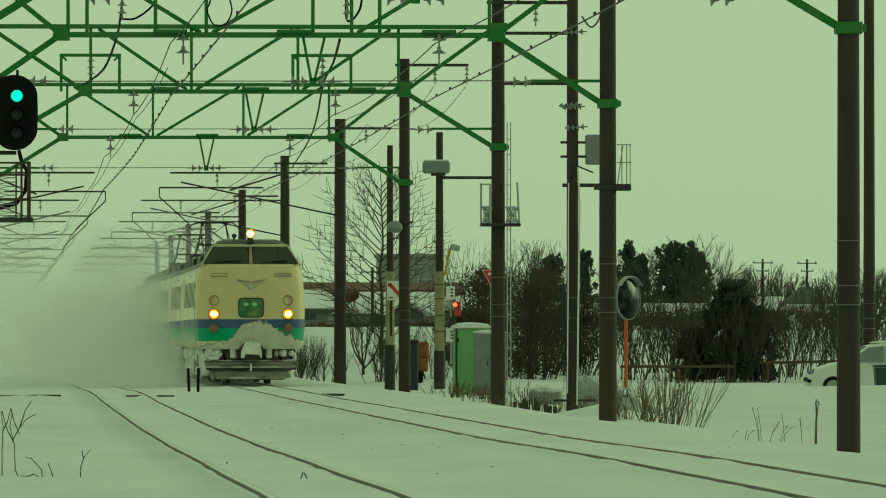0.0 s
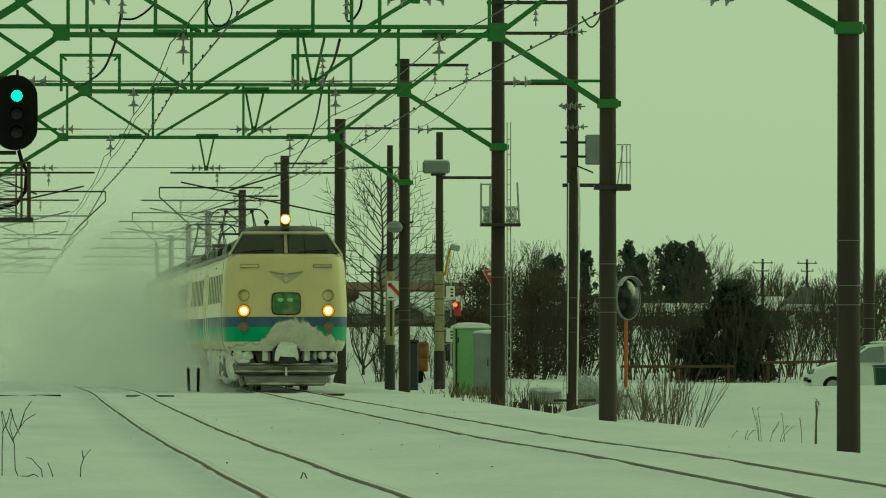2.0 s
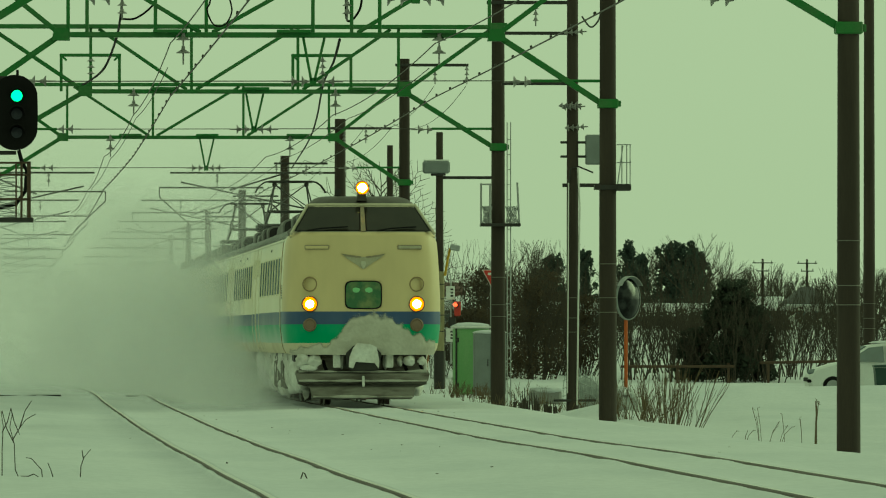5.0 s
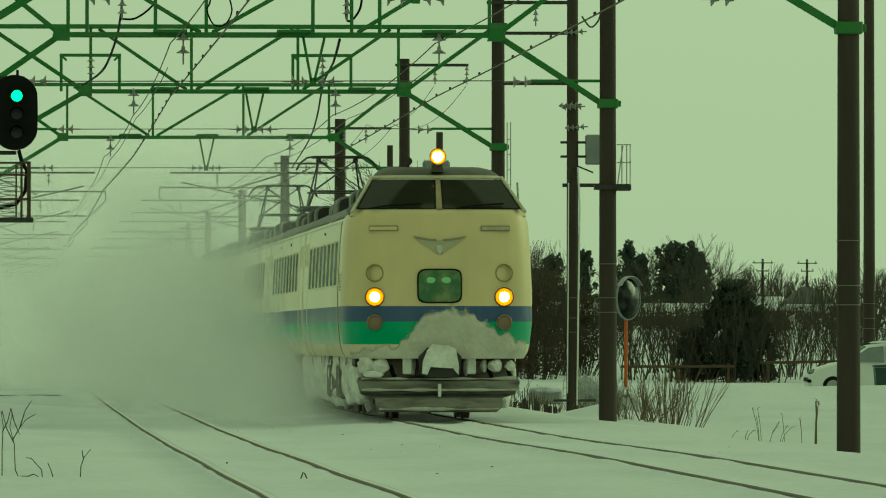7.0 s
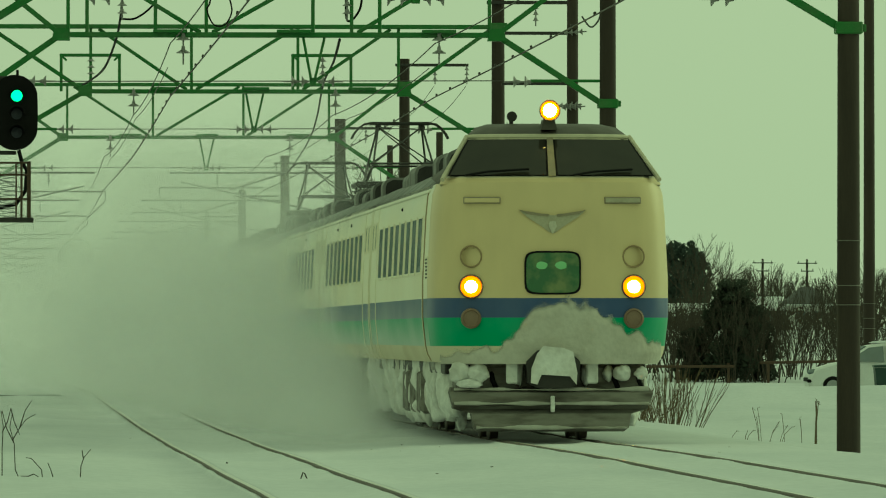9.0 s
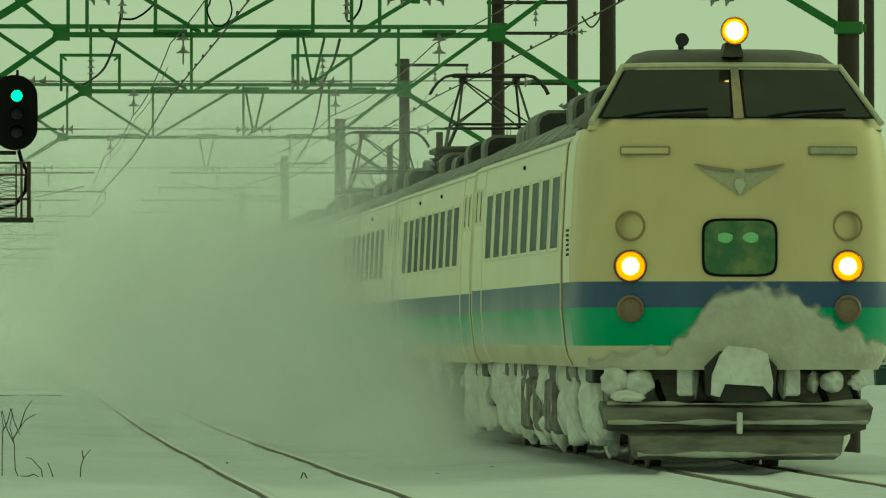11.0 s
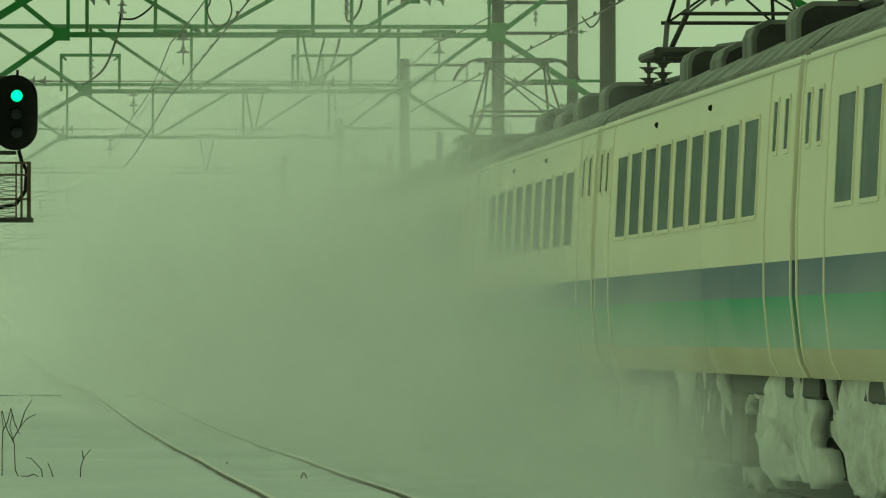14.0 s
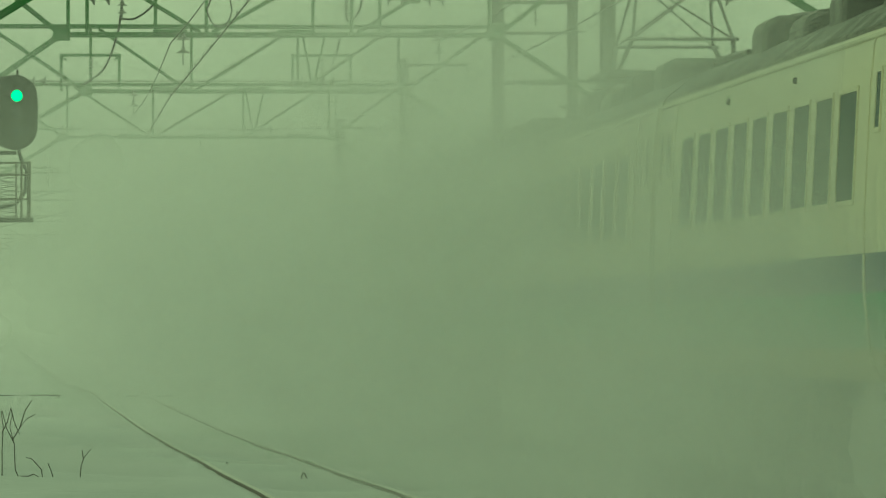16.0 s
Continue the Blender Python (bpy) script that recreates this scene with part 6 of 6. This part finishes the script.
# hedge of withered and evergreen shrubs behind the road
for k, (px, y, z, h, w) in enumerate(((19.9, 340, -0.4, 4.1, 3.0), (21.2, 352, -0.4, 3.4, 2.6), (18.5, 345, -0.4, 4.3, 2.8), (17.3, 330, -0.5, 2.8, 1.8), (22.4, 350, -0.4, 3.2, 2.0))):
    leafy("withered_shrub", (px, y, z), h, w * 1.15, "dense withered brown shrub in snow", 60 + k, BROWNLEAF, clumps=74, per=70, size=0.065, taper=0.25, group="withered shrubs")
    shrub((px, y - 1, z), h * 1.1, w * 1.2, "tangled leafless shrub beside the road", 160 + k, stems=26, depth=3, r=0.02)
for x, y, h, w, label, seed, clumps in ((26.6, 330.0, 3.7, 2.3, "broad dark evergreen shrub in snow", 77, 150), (25.5, 331.0, 1.9, 1.7, "low dark evergreen shrub in snow", 78, 80),
                                        (27.7, 332.0, 2.9, 1.7, "dark evergreen shrub with uneven top", 79, 90)):
    leafy("evergreen_shrub", (x, y, -0.4), h, w, label, seed, LEAF, clumps=clumps, per=85, size=0.08, taper=0.22, squash=0.8, clump=0.8)
    shrub((x, y - 0.6, -0.4), h * 1.02, w * 1.1, "thin twigs growing through an evergreen shrub", seed + 700, stems=22, depth=3, r=0.016)
for k in range(25):
    x, y = (23.0 + 0.62 * k if k < 20 else 29.4 + 0.7 * (k - 20)) + RNG.uniform(-0.2, 0.2), 334 + RNG.uniform(-6, 16)
    if 26.0 < x * 340 / y < 28.9:
        y += 24
    shrub((x, y, ground_z(x, y)), RNG.uniform(2.6, 4.2), 3.0, "tall leafless shrub with many stems in snow", 200 + k, stems=8, depth=3, r=0.026)

# far pines, bare crowns, hedges and houses on rising ground
for k, (x, y, h, w) in enumerate(((40.3, 580, 5.7, 2.2), (41.5, 585, 4.9, 1.9), (42.9, 582, 5.6, 2.4), (43.9, 580, 5.7, 2.6), (45.0, 584, 5.3, 2.4), (36.0, 590, 4.9, 2.4), (34.8, 585, 4.0, 2.2), (38.0, 588, 5.2, 1.8))):
    leafy("pine_tree", (x, y, 1.6), h, w, "dark far pine tree on rising snowy ground", 300 + k, PINE, clumps=90, per=42, size=0.13, clump=0.72, taper=0.40, category="tree", group="distant pines", low=0.2)
for k, (x, y, h) in enumerate(((47.4, 590, 5.2), (49.0, 600, 4.6), (46.3, 560, 4.2), (43.0, 610, 6.4), (50.5, 580, 3.6), (52.5, 585, 3.9), (54.6, 590, 4.4), (56.0, 580, 4.6), (32.6, 560, 5.8), (30.6, 560, 4.2), (57.3, 590, 4.0), (44.2, 575, 7.0), (48.2, 570, 4.9), (51.5, 592, 4.3), (53.6, 575, 4.1), (31.4, 545, 6.2), (29.4, 550, 4.6))):
    bare_tree((x, y, 1.6), h, "far leafless tree with fine twigs", 400 + k, depth=4, limbs=6, fork=0.18, r=0.10, group="distant bare trees", lean=0.6)


def hedge(x0, x1, y, z, h, seed, mat, label, per=900):
    rng = random.Random(seed)
    s = Shape()
    n = int((x1 - x0) / 1.2)
    for i in range(n):
        leaves(s, (x0 + 1.2 * (i + 0.5), y + rng.uniform(-0.6, 0.6), z + h * rng.uniform(0.4, 0.5)), (0.95, 0.8, h * rng.uniform(0.45, 0.62)), per // 4, 0.16, rng)
    tagged(part("far_hedge", s, mat), label, "hedge", kind="stuff")


hedge(32.0, 52.0, 480, 1.2, 1.6, 1, BROWNLEAF, "long dark leafless hedge across snowy ground", per=800)
hedge(17.0, 30.0, 500, 1.2, 0.8, 2, BROWNLEAF, "dark hedge below distant houses")
hedge(37.0, 60.0, 620, 1.9, 1.7, 3, PINE, "dark far hedge before snowy fields")

house((21.5, 575, 1.5), 15.0, 8, 2.65, "long red-brown building with snow-edged roof", WALLRED, WALLRED, 0.5, 8, snow=False)
house((29.0, 640, 1.8), 4.4, 6, 5.0, "grey flat-roofed block beyond the long building", WALLGREY, WALLGREY, windows=2, flat=True)
house((18.4, 520, 1.5), 3.4, 5, 1.5, "small house with snow-covered roof", WALLGREY, TILEGREY, 0.9, 2, rz=38)
house((20.6, 515, 1.5), 2.6, 4, 1.2, "small shed with snow-covered roof", WALLDARK, TILEGREY, 0.7, 1, rz=-40)
house((23.2, 525, 1.5), 3.6, 5, 1.5, "grey house with snow-covered roof", WALLGREY, TILEGREY, 0.8, 2)
house((26.4, 520, 1.5), 4.0, 5, 1.4, "low grey shed with snow on its roof", WALLGREY, TILEGREY, 0.6, 2)
house((50.1, 560, 1.6), 2.2, 4, 1.7, "far pale house with dark hipped tile roof", WHITE, TILEGREY, 1.0, 2, hip=True)
house((46.9, 565, 1.6), 3.6, 5, 1.4, "far low house with snow-covered roof", WALLDARK, TILEGREY, 0.7, 3)
house((39.8, 540, 1.6), 5.0, 5, 1.0, "long low shed with snow-covered roof", WALLDARK, TILEGREY, 0.6, 3)
house((35.2, 545, 1.6), 4.6, 5, 1.1, "low shed with snow-covered roof", WALLDARK, TILEGREY, 0.6, 2)
utility_pole((47.2, 560, 1.6), 4.4)
utility_pole((51.3, 575, 1.6), 4.5)
utility_pole((19.3, 470, 1.2), 3.6, 1)

# guard rail and fence stubs along the road
gr = thing("guard_rail", (0, 318, 0), "weathered low rail along the road behind the shrubs", "guard rail")
part("beam", Shape().box((29.0, 0, 0.35), (4.6, 0.06, 0.10), bevel=0.02, ry=-1), RUSTSTEEL, gr)
part("beam", Shape().box((23.8, 0, 0.18), (4.0, 0.06, 0.10), bevel=0.02), RUSTSTEEL, gr)
for x in (22.0, 23.8, 25.6, 27.0, 29.0, 31.0):
    part("post", Shape().box((x, 0.05, -0.3), (0.09, 0.09, 1.2), bevel=0.01), RUSTSTEEL, gr)

cb = thing("concrete_block", (14.32, 238.0, -0.62), "weathered pale concrete block half buried in snow", "concrete block")
part("block", Shape().box((0, 0, 0.22), (0.85, 0.4, 0.5), bevel=0.08, rz=6), WALLGREY, cb)
part("snow_cap", Shape().blob((0.03, 0, 0.47), (0.46, 0.26, 0.09), 4, 0.3, 2, 3), SNOW, cb, smooth="all")
NETTING = material("frosted_plastic_net", (0.42, 0.44, 0.43), 0.8, spots=(0.2, 0.21, 0.2), amount=0.6, scale=6, grain=30)
fp = thing("net_fence", (14.95, 233.0, -0.75), "sagging pale plastic net over hoops by the pole", "fence")
for i in range(7):
    x = -0.40 + 0.14 * i
    top = 1.30 - 0.10 * abs(i - 2.2)
    part("hoop", Shape().path([(x - 0.09, 0, -0.2), (x - 0.06, 0, top * 0.7), (x, 0, top), (x + 0.07, 0, top * 0.92), (x + 0.12, 0, top * 0.5), (x + 0.10, 0, -0.2)], 0.011), NETTING, fp)
for i in range(5):
    part("strand", Shape().path([(-0.48, -0.03, 0.85 - 0.2 * i), (-0.1, -0.05, 1.05 - 0.22 * i), (0.3, -0.04, 0.88 - 0.2 * i), (0.58, -0.03, 0.55 - 0.16 * i)], 0.012), NETTING, fp)
part("drape", Shape().blob((0.25, 0.12, 0.35), (0.42, 0.10, 0.55), 3, 0.5, 1.8, 3), NETTING, fp, "frosted sheet of netting", smooth="all")
nb = thing("net_bundle", (14.0, 202.5, -0.66), "heap of frosted netting partly under snow beside the pole", "netting")
part("heap", Shape().blob((0, 0, 0.28), (0.34, 0.5, 0.52), 6, 0.45, 1.7, 3), NETTING, nb, smooth="all")
part("snow_cap", Shape().blob((-0.12, 0, 0.66), (0.26, 0.4, 0.13), 9, 0.4, 1.7, 3), SNOW, nb, smooth="all")
BINGREEN = material("dark_green_plastic", (0.018, 0.045, 0.036), 0.5, scale=3)
wb = thing("wheeled_bin", (24.95, 254.0, -0.35), "dark green plastic bin standing behind the snow bank", "bin")
part("body", Shape().prism([(-0.34, 0.0), (0.34, 0.0), (0.40, 0.72), (-0.40, 0.72)], -0.3, 0.3), BINGREEN, wb)
part("lid", Shape().box((0, 0, 0.76), (0.86, 0.68, 0.07), bevel=0.02), BINGREEN, wb)
part("snow_cap", Shape().blob((0, 0, 0.80), (0.38, 0.28, 0.05), 2, 0.2, 2, 2), SNOW, wb, smooth="all")

# plants in the near snow: dry stems and stumps beside the track
shrub((14.25, 193.0, -0.76), 2.0, 2.4, "dry brown fan of stems in snow beside the track", 901, stems=46, mat=REED, depth=1, r=0.011, name="dry_shrub", group="dry shrubs", spread=0.25)
shrub((13.6, 196.0, -0.72), 1.3, 1.9, "low tangle of dry brown stems in snow", 902, stems=36, mat=REED, depth=2, r=0.009, name="dry_shrub", group="dry shrubs", spread=0.5)
shrub((12.6, 226.0, -0.6), 0.6, 1.6, "low dry weeds at a pole's foot", 903, stems=22, mat=REED, depth=1, r=0.010, name="dry_weed", group="dry weeds", spread=0.5)
for k, (x, y, h) in enumerate(((13.3, 246, 0.5), (13.1, 276, 0.5), (13.7, 275, 0.6), (14.1, 274, 0.45), (16.0, 222, 0.5), (15.0, 210, 0.5))):
    shrub((x, y, ground_z(x, y) - 0.02), h * 1.6, 0.7, "thin dry weed stalks poking through snow", 920 + k, stems=7, mat=REED, depth=1, r=0.008, name="dry_weed", group="dry weeds", spread=0.5)
for k, (x, h, lean, st) in enumerate(((13.45, 0.62, -0.10, 3), (13.60, 0.40, 0.14, 2), (13.78, 0.34, 0.2, 2), (13.90, 0.60, 0.0, 1), (14.16, 0.50, -0.02, 2), (14.42, 0.80, 0.03, 4), (12.88, 0.26, 0.1, 1), (13.15, 0.22, 0.12, 2))):
    rng = random.Random(970 + k)
    s = Shape()
    for i in range(st):
        a, b = rng.uniform(-0.03, 0.03), lean + rng.uniform(-0.06, 0.06)
        f = h * rng.uniform(0.7, 1.0)
        s.path([(a, 0, -0.1), (a + b * 0.4, 0, f * 0.5), (a + b, 0, f), (a + b + rng.uniform(-0.06, 0.08), 0, f * rng.uniform(0.9, 1.05))], 0.0045 if st < 4 else 0.008, 5)
    ob = part("weed_stalk", s, REED)
    ob.matrix_basis = pose(x, 160.0, ground_z(x, 160.0))
    tagged(ob, "dry upright weed stalks standing in snow", "weed", "dry weed stalks")
for k, (x, y, h) in enumerate(((12.12, 213, 0.55), (12.28, 212, 0.70), (12.38, 212.5, 0.52), (12.47, 211, 0.60), (12.58, 212, 0.46), (12.72, 211, 0.42), (12.86, 212, 0.34), (12.98, 211.5, 0.28), (11.85, 214, 0.40), (12.20, 211.5, 0.38))):
    rng = random.Random(80 + k)
    s = Shape().tube((0, 0, -0.3), (rng.uniform(-0.04, 0.04), 0, h * 0.55), 0.05, 0.042, n=6)
    for i in range(4):
        a = rng.uniform(-0.05, 0.05)
        s.tube((a, 0, -0.1), (a + rng.uniform(-0.08, 0.06), rng.uniform(-0.1, 0.1), h * rng.uniform(0.5, 1.0)), 0.026, 0.008, n=5)
    ob = part("old_stake", s, BARK)
    ob.matrix_basis = pose(x, y, ground_z(x, y))
    tagged(ob, "dark ragged stalk stub in snow", "stake", "stake stubs")


def sapling(x, y, stems):
    """A thin crooked sapling: stems drawn as points across and up from its foot."""
    s = Shape()
    for pts in stems:
        for i, (a, b) in enumerate(zip(pts, pts[1:])):
            r = 0.0055 * (1 - 0.6 * i / len(pts))
            s.tube((a[0], 0.02 * i, a[1]), (b[0], 0.02 * i + 0.02, b[1]), r, r * 0.85, n=5)
    ob = part("sapling", s, BARK)
    ob.matrix_basis = pose(x, y, ground_z(x, y))
    tagged(ob, "thin crooked leafless sapling poking through snow", "sapling", "saplings")


sapling(0.19, 83.0, (((0.0, -0.05), (-0.05, 0.06), (-0.06, 0.30), (-0.10, 0.45), (-0.08, 0.56)), ((-0.07, 0.34), (-0.01, 0.44), (0.05, 0.52), (0.14, 0.57)), ((-0.09, 0.62), (-0.06, 0.50), (-0.01, 0.38)),
                     ((-0.01, 0.44), (0.04, 0.60), (0.10, 0.69)), ((-0.06, 0.30), (-0.13, 0.44), (-0.17, 0.60)), ((0.0, 0.0), (0.07, 0.0), (0.12, 0.02), (0.20, -0.03)), ((0.20, -0.03), (0.19, 0.06), (0.10, 0.16), (0.05, 0.17))))
sapling(0.02, 84.0, (((0.0, -0.05), (0.0, 0.25), (0.01, 0.46), (-0.01, 0.60)), ((0.0, 0.40), (0.05, 0.5), (0.08, 0.62))))
sapling(0.74, 84.0, (((0.0, -0.05), (0.01, 0.10), (0.04, 0.18), (0.10, 0.25)), ((0.03, 0.17), (0.02, 0.24))))
sapling(0.50, 83.5, (((0.0, -0.05), (-0.03, 0.06), (-0.06, 0.13)),))
for x, y, h in ((2.87, 85.7, 0.06), (2.40, 96.0, 0.025)):
    ob = part("twig", Shape().path([(-0.5 * h, 0, -0.01), (-0.1 * h, 0, h), (0.15 * h, 0, h * 0.8), (0.55 * h, 0, -0.01)], 0.08 * h + 0.002, 5), BARK)
    ob.matrix_basis = pose(x, y, ground_z(x, y))
    tagged(ob, "short bent twig poking out of the snow", "twig", "twigs in the snow")
for k in range(16):
    x, y = RNG.uniform(12.0, 14.6), RNG.uniform(205, 242)
    shrub((x, y, ground_z(x, y) - 0.02), RNG.uniform(0.5, 0.9), 0.8, "dry weeds poking through snow by the poles", 1000 + k, stems=8, mat=REED, depth=1, r=0.008, name="dry_weed", group="dry weeds", spread=0.5)
for k in range(7):
    x, y = RNG.uniform(13.2, 15.2), RNG.uniform(262, 276)
    shrub((x, y, ground_z(x, y) - 0.02), RNG.uniform(0.5, 0.8), 0.9, "dry brown weeds before the trackside cabinets", 1040 + k, stems=9, mat=REED, depth=2, r=0.011, name="dry_weed", group="dry weeds", spread=0.6)

CRUMB = material("dirty_ice", (0.16, 0.15, 0.14), 0.8)
# bits of dirt and ice thrown out beside the rails
rng = random.Random(55)
s = Shape()
for k in range(34):
    x, y = rng.choice((rng.uniform(0.2, 9.0), rng.uniform(3.5, 6.0), rng.uniform(7.6, 9.2))), rng.uniform(78, 190)
    if min(abs(x - c - q) for c in TRACKS for q in (-0.566, 0.566)) < 0.12:
        continue
    s.blob((x, y, ground_z(x, y)), (rng.uniform(0.006, 0.022), rng.uniform(0.02, 0.05), rng.uniform(0.004, 0.012)), k, 0.5, 2, 1)
tagged(part("ballast_debris", s, CRUMB), "small dark ice and ballast crumbs on the snow", "debris", kind="stuff")


# ---- blown snow that follows the train ----
def haze_material(name, alpha, scale, seed):
    """Thin drifting snow: mostly clear, thinning out round its axis."""
    m = bpy.data.materials.new(name)
    m.use_nodes = True
    n, l = m.node_tree.nodes, m.node_tree.links
    n.remove(n["Principled BSDF"])
    out = n["Material Output"]
    co = n.new("ShaderNodeTexCoord")
    sep = n.new("ShaderNodeSeparateXYZ")
    l.new(co.outputs["Object"], sep.inputs[0])
    comb = n.new("ShaderNodeCombineXYZ")
    l.new(sep.outputs[0], comb.inputs[0])
    l.new(sep.outputs[2], comb.inputs[2])
    ln = n.new("ShaderNodeVectorMath")
    ln.operation = "LENGTH"
    l.new(comb.outputs[0], ln.inputs[0])
    fall = n.new("ShaderNodeMapRange")
    fall.interpolation_type = "SMOOTHERSTEP"
    fall.inputs["From Min"].default_value, fall.inputs["From Max"].default_value = 0.93, 0.03
    l.new(ln.outputs["Value"], fall.inputs[0])
    tx = n.new("ShaderNodeTexNoise")
    tx.inputs["Scale"].default_value, tx.inputs["Detail"].default_value = scale * 0.6, 1.0
    l.new(co.outputs["Object"], tx.inputs["Vector"])
    dens = n.new("ShaderNodeMapRange")
    dens.inputs["From Min"].default_value, dens.inputs["From Max"].default_value = 0.1, 0.9
    dens.interpolation_type = "SMOOTHERSTEP"
    dens.inputs["To Min"].default_value, dens.inputs["To Max"].default_value = 0.45, 0.85
    l.new(tx.outputs["Fac"], dens.inputs[0])
    a = n.new("ShaderNodeMath")
    a.operation = "MULTIPLY"
    l.new(fall.outputs[0], a.inputs[0])
    l.new(dens.outputs[0], a.inputs[1])
    b = n.new("ShaderNodeMath")
    b.operation = "MULTIPLY"
    b.inputs[1].default_value = alpha
    l.new(a.outputs[0], b.inputs[0])
    tr, df, tl, mx, md = (n.new("ShaderNode" + k) for k in ("BsdfTransparent", "BsdfDiffuse", "BsdfTranslucent", "MixShader", "MixShader"))
    df.inputs[0].default_value = tl.inputs[0].default_value = (0.87, 0.87, 0.87, 1)
    l.new(df.outputs[0], md.inputs[1])
    l.new(tl.outputs[0], md.inputs[2])
    l.new(b.outputs[0], mx.inputs[0])
    l.new(tr.outputs[0], mx.inputs[1])
    l.new(md.outputs[0], mx.inputs[2])
    l.new(mx.outputs[0], out.inputs[0])
    return m


PUFFS = []


def build_haze():
    rng = random.Random(21)
    mats = [haze_material("blown_snow", a, s, i) for i, (a, s) in enumerate(((0.19, 1.6), (0.27, 2.2), (0.28, 1.8), (0.55, 1.8)))]
    meshes = []
    for i in range(6):
        ball = Shape().blob((0, 0, 0), (1, 1, 1), i * 7 + 3, 0.05, 1.0, 3)
        s = Shape()
        s.v, s.f = ball.v, [q for q in ball.f if sum(ball.v[k][1] for k in q) < 0]
        for m in mats:
            meshes.append(s.mesh("snow_puff", m, "all"))
    cloud = thing("snow_cloud", (TRACKS[1], 245, 0), "swirling powder snow blown up behind the train", "snow cloud", kind="stuff")
    spots = []
    for i in range(106):
        d = 18 + 170 * (i / 106) ** 1.1
        g = min(1, (d - 12) / 60)
        spots.append((d, rng.uniform(-2.3 - 2.6 * g, -1.0 + 0.8 * g), 0.15 + (0.7 + 2.0 * g) * rng.random() ** 1.7, rng.uniform(1.2, 1.7) + 1.2 * g * rng.random(), 2))
    for i in range(30):
        d = 34 + 104 * i / 30
        wide = -3.0 - 4.4 * smooth(45, 98, d)
        spots.append((d, rng.uniform(wide, -2.2), 0.4 + (1.8 + 2.2 * smooth(60, 110, d)) * rng.random() ** 1.3, rng.uniform(1.9, 3.2), 0 if d < 80 else 1))
    for i in range(18):
        d = 11 + 52 * i / 18
        spots.append((d, rng.uniform(-4.6, -2.7), rng.uniform(0.5, 3.0), rng.uniform(1.3, 2.1), 0))
    for i in range(14):
        d = 24 + 50 * i / 14
        spots.append((d, rng.uniform(-4.4, -2.0), rng.uniform(-0.1, 0.7), rng.uniform(1.2, 1.8), 1))
    for i in range(13):
        d = 30 + 36 * i / 13
        spots.append((d, rng.uniform(-2.8, -1.9), rng.uniform(0.7, 2.9), rng.uniform(1.3, 1.8), 0))
    # the thin, tall veil further back and what still hangs in the air behind the last car
    for i in range(10):
        d = 64 + 63 * i / 10
        spots.append((d, rng.uniform(-4.6, -1.0), rng.uniform(2.0, 4.6), rng.uniform(2.2, 3.2), 0))
    for i in range(16):
        d = 128 + 72 * i / 16
        spots.append((d, rng.uniform(-8.5, 2.0), rng.uniform(2.0, 6.6), rng.uniform(2.8, 4.3), 0))
    for i in range(22):
        d = 130 + 240 * i / 22
        spots.append((d, rng.uniform(-8.0, 2.0), 0.4 + 3.4 * rng.random() ** 1.4, rng.uniform(2.4, 3.8), 1))
    # a thick bank that hangs in the wake over the line far behind
    for i in range(120):
        d = 140 + 620 * (i / 120) ** 1.4
        spots.append((d, rng.uniform(-7.4, 1.6), rng.uniform(0.9, 3.3), rng.uniform(1.5, 2.5), 3))
    # snow swept along the ground beside the first cars
    for i in range(34):
        d = 6 + 40 * i / 34
        spots.append((d, rng.uniform(-3.0, -1.9), rng.uniform(-0.15, 0.25), rng.uniform(0.7, 1.2), 2))
    # thin snow drifting past the windows
    for i in range(12):
        d = 30 + 34 * i / 12
        spots.append((d, rng.uniform(-4.2, -1.7), rng.uniform(2.0, 4.4), rng.uniform(1.5, 2.2), 0))
    # low drift over the other track
    for i in range(16):
        d = 34 + 66 * i / 16
        spots.append((d, rng.uniform(-6.6, -2.6), rng.uniform(0.0, 0.5), rng.uniform(1.1, 1.7), 0))
    for d, x, z, r, kind in spots:
        p = new("snow_puff", meshes[rng.randrange(6) * 4 + kind])
        p.parent = cloud
        p.scale = (r * rng.uniform(0.9, 1.3), r * 1.2, r * rng.uniform(0.7, 1.0))
        PUFFS.append((p, x, d, z, rng.uniform(-25, 25), rng.uniform(-0.08, 0.08), rng.uniform(0.0, 0.12)))
    return cloud


CLOUD = build_haze()


# ---- all that moves ----
def near(d):
    """The foremost snow falls back from the train as it passes; what lies far behind keeps its distance."""
    return smooth(110, 50, d)


def motions():
    for car, off in CARS:
        walk(car, [(t, pose(TRACKS[1], train_y(t) + off, 0.6 * level(max(70, train_y(t) + off + 9), RIGHT_LEVEL))) for t in ROWTIMES])
    walk(CLOUD, [(t, pose(TRACKS[1], train_y(t), 0)) for t in ROWTIMES])
    for p, x, d, z, turn, dx, dz in PUFFS:
        walk(p, [(t, pose(x + dx * (t - 8), d + 0.5 * t - 4 + lag, z + dz * (t - 8), 0, turn * (t - 8) / 8, 0)) for t, lag in ((0, 0), (9, 0), (12.5, 5 * near(d)), (16, 9 * near(d)))])


motions()
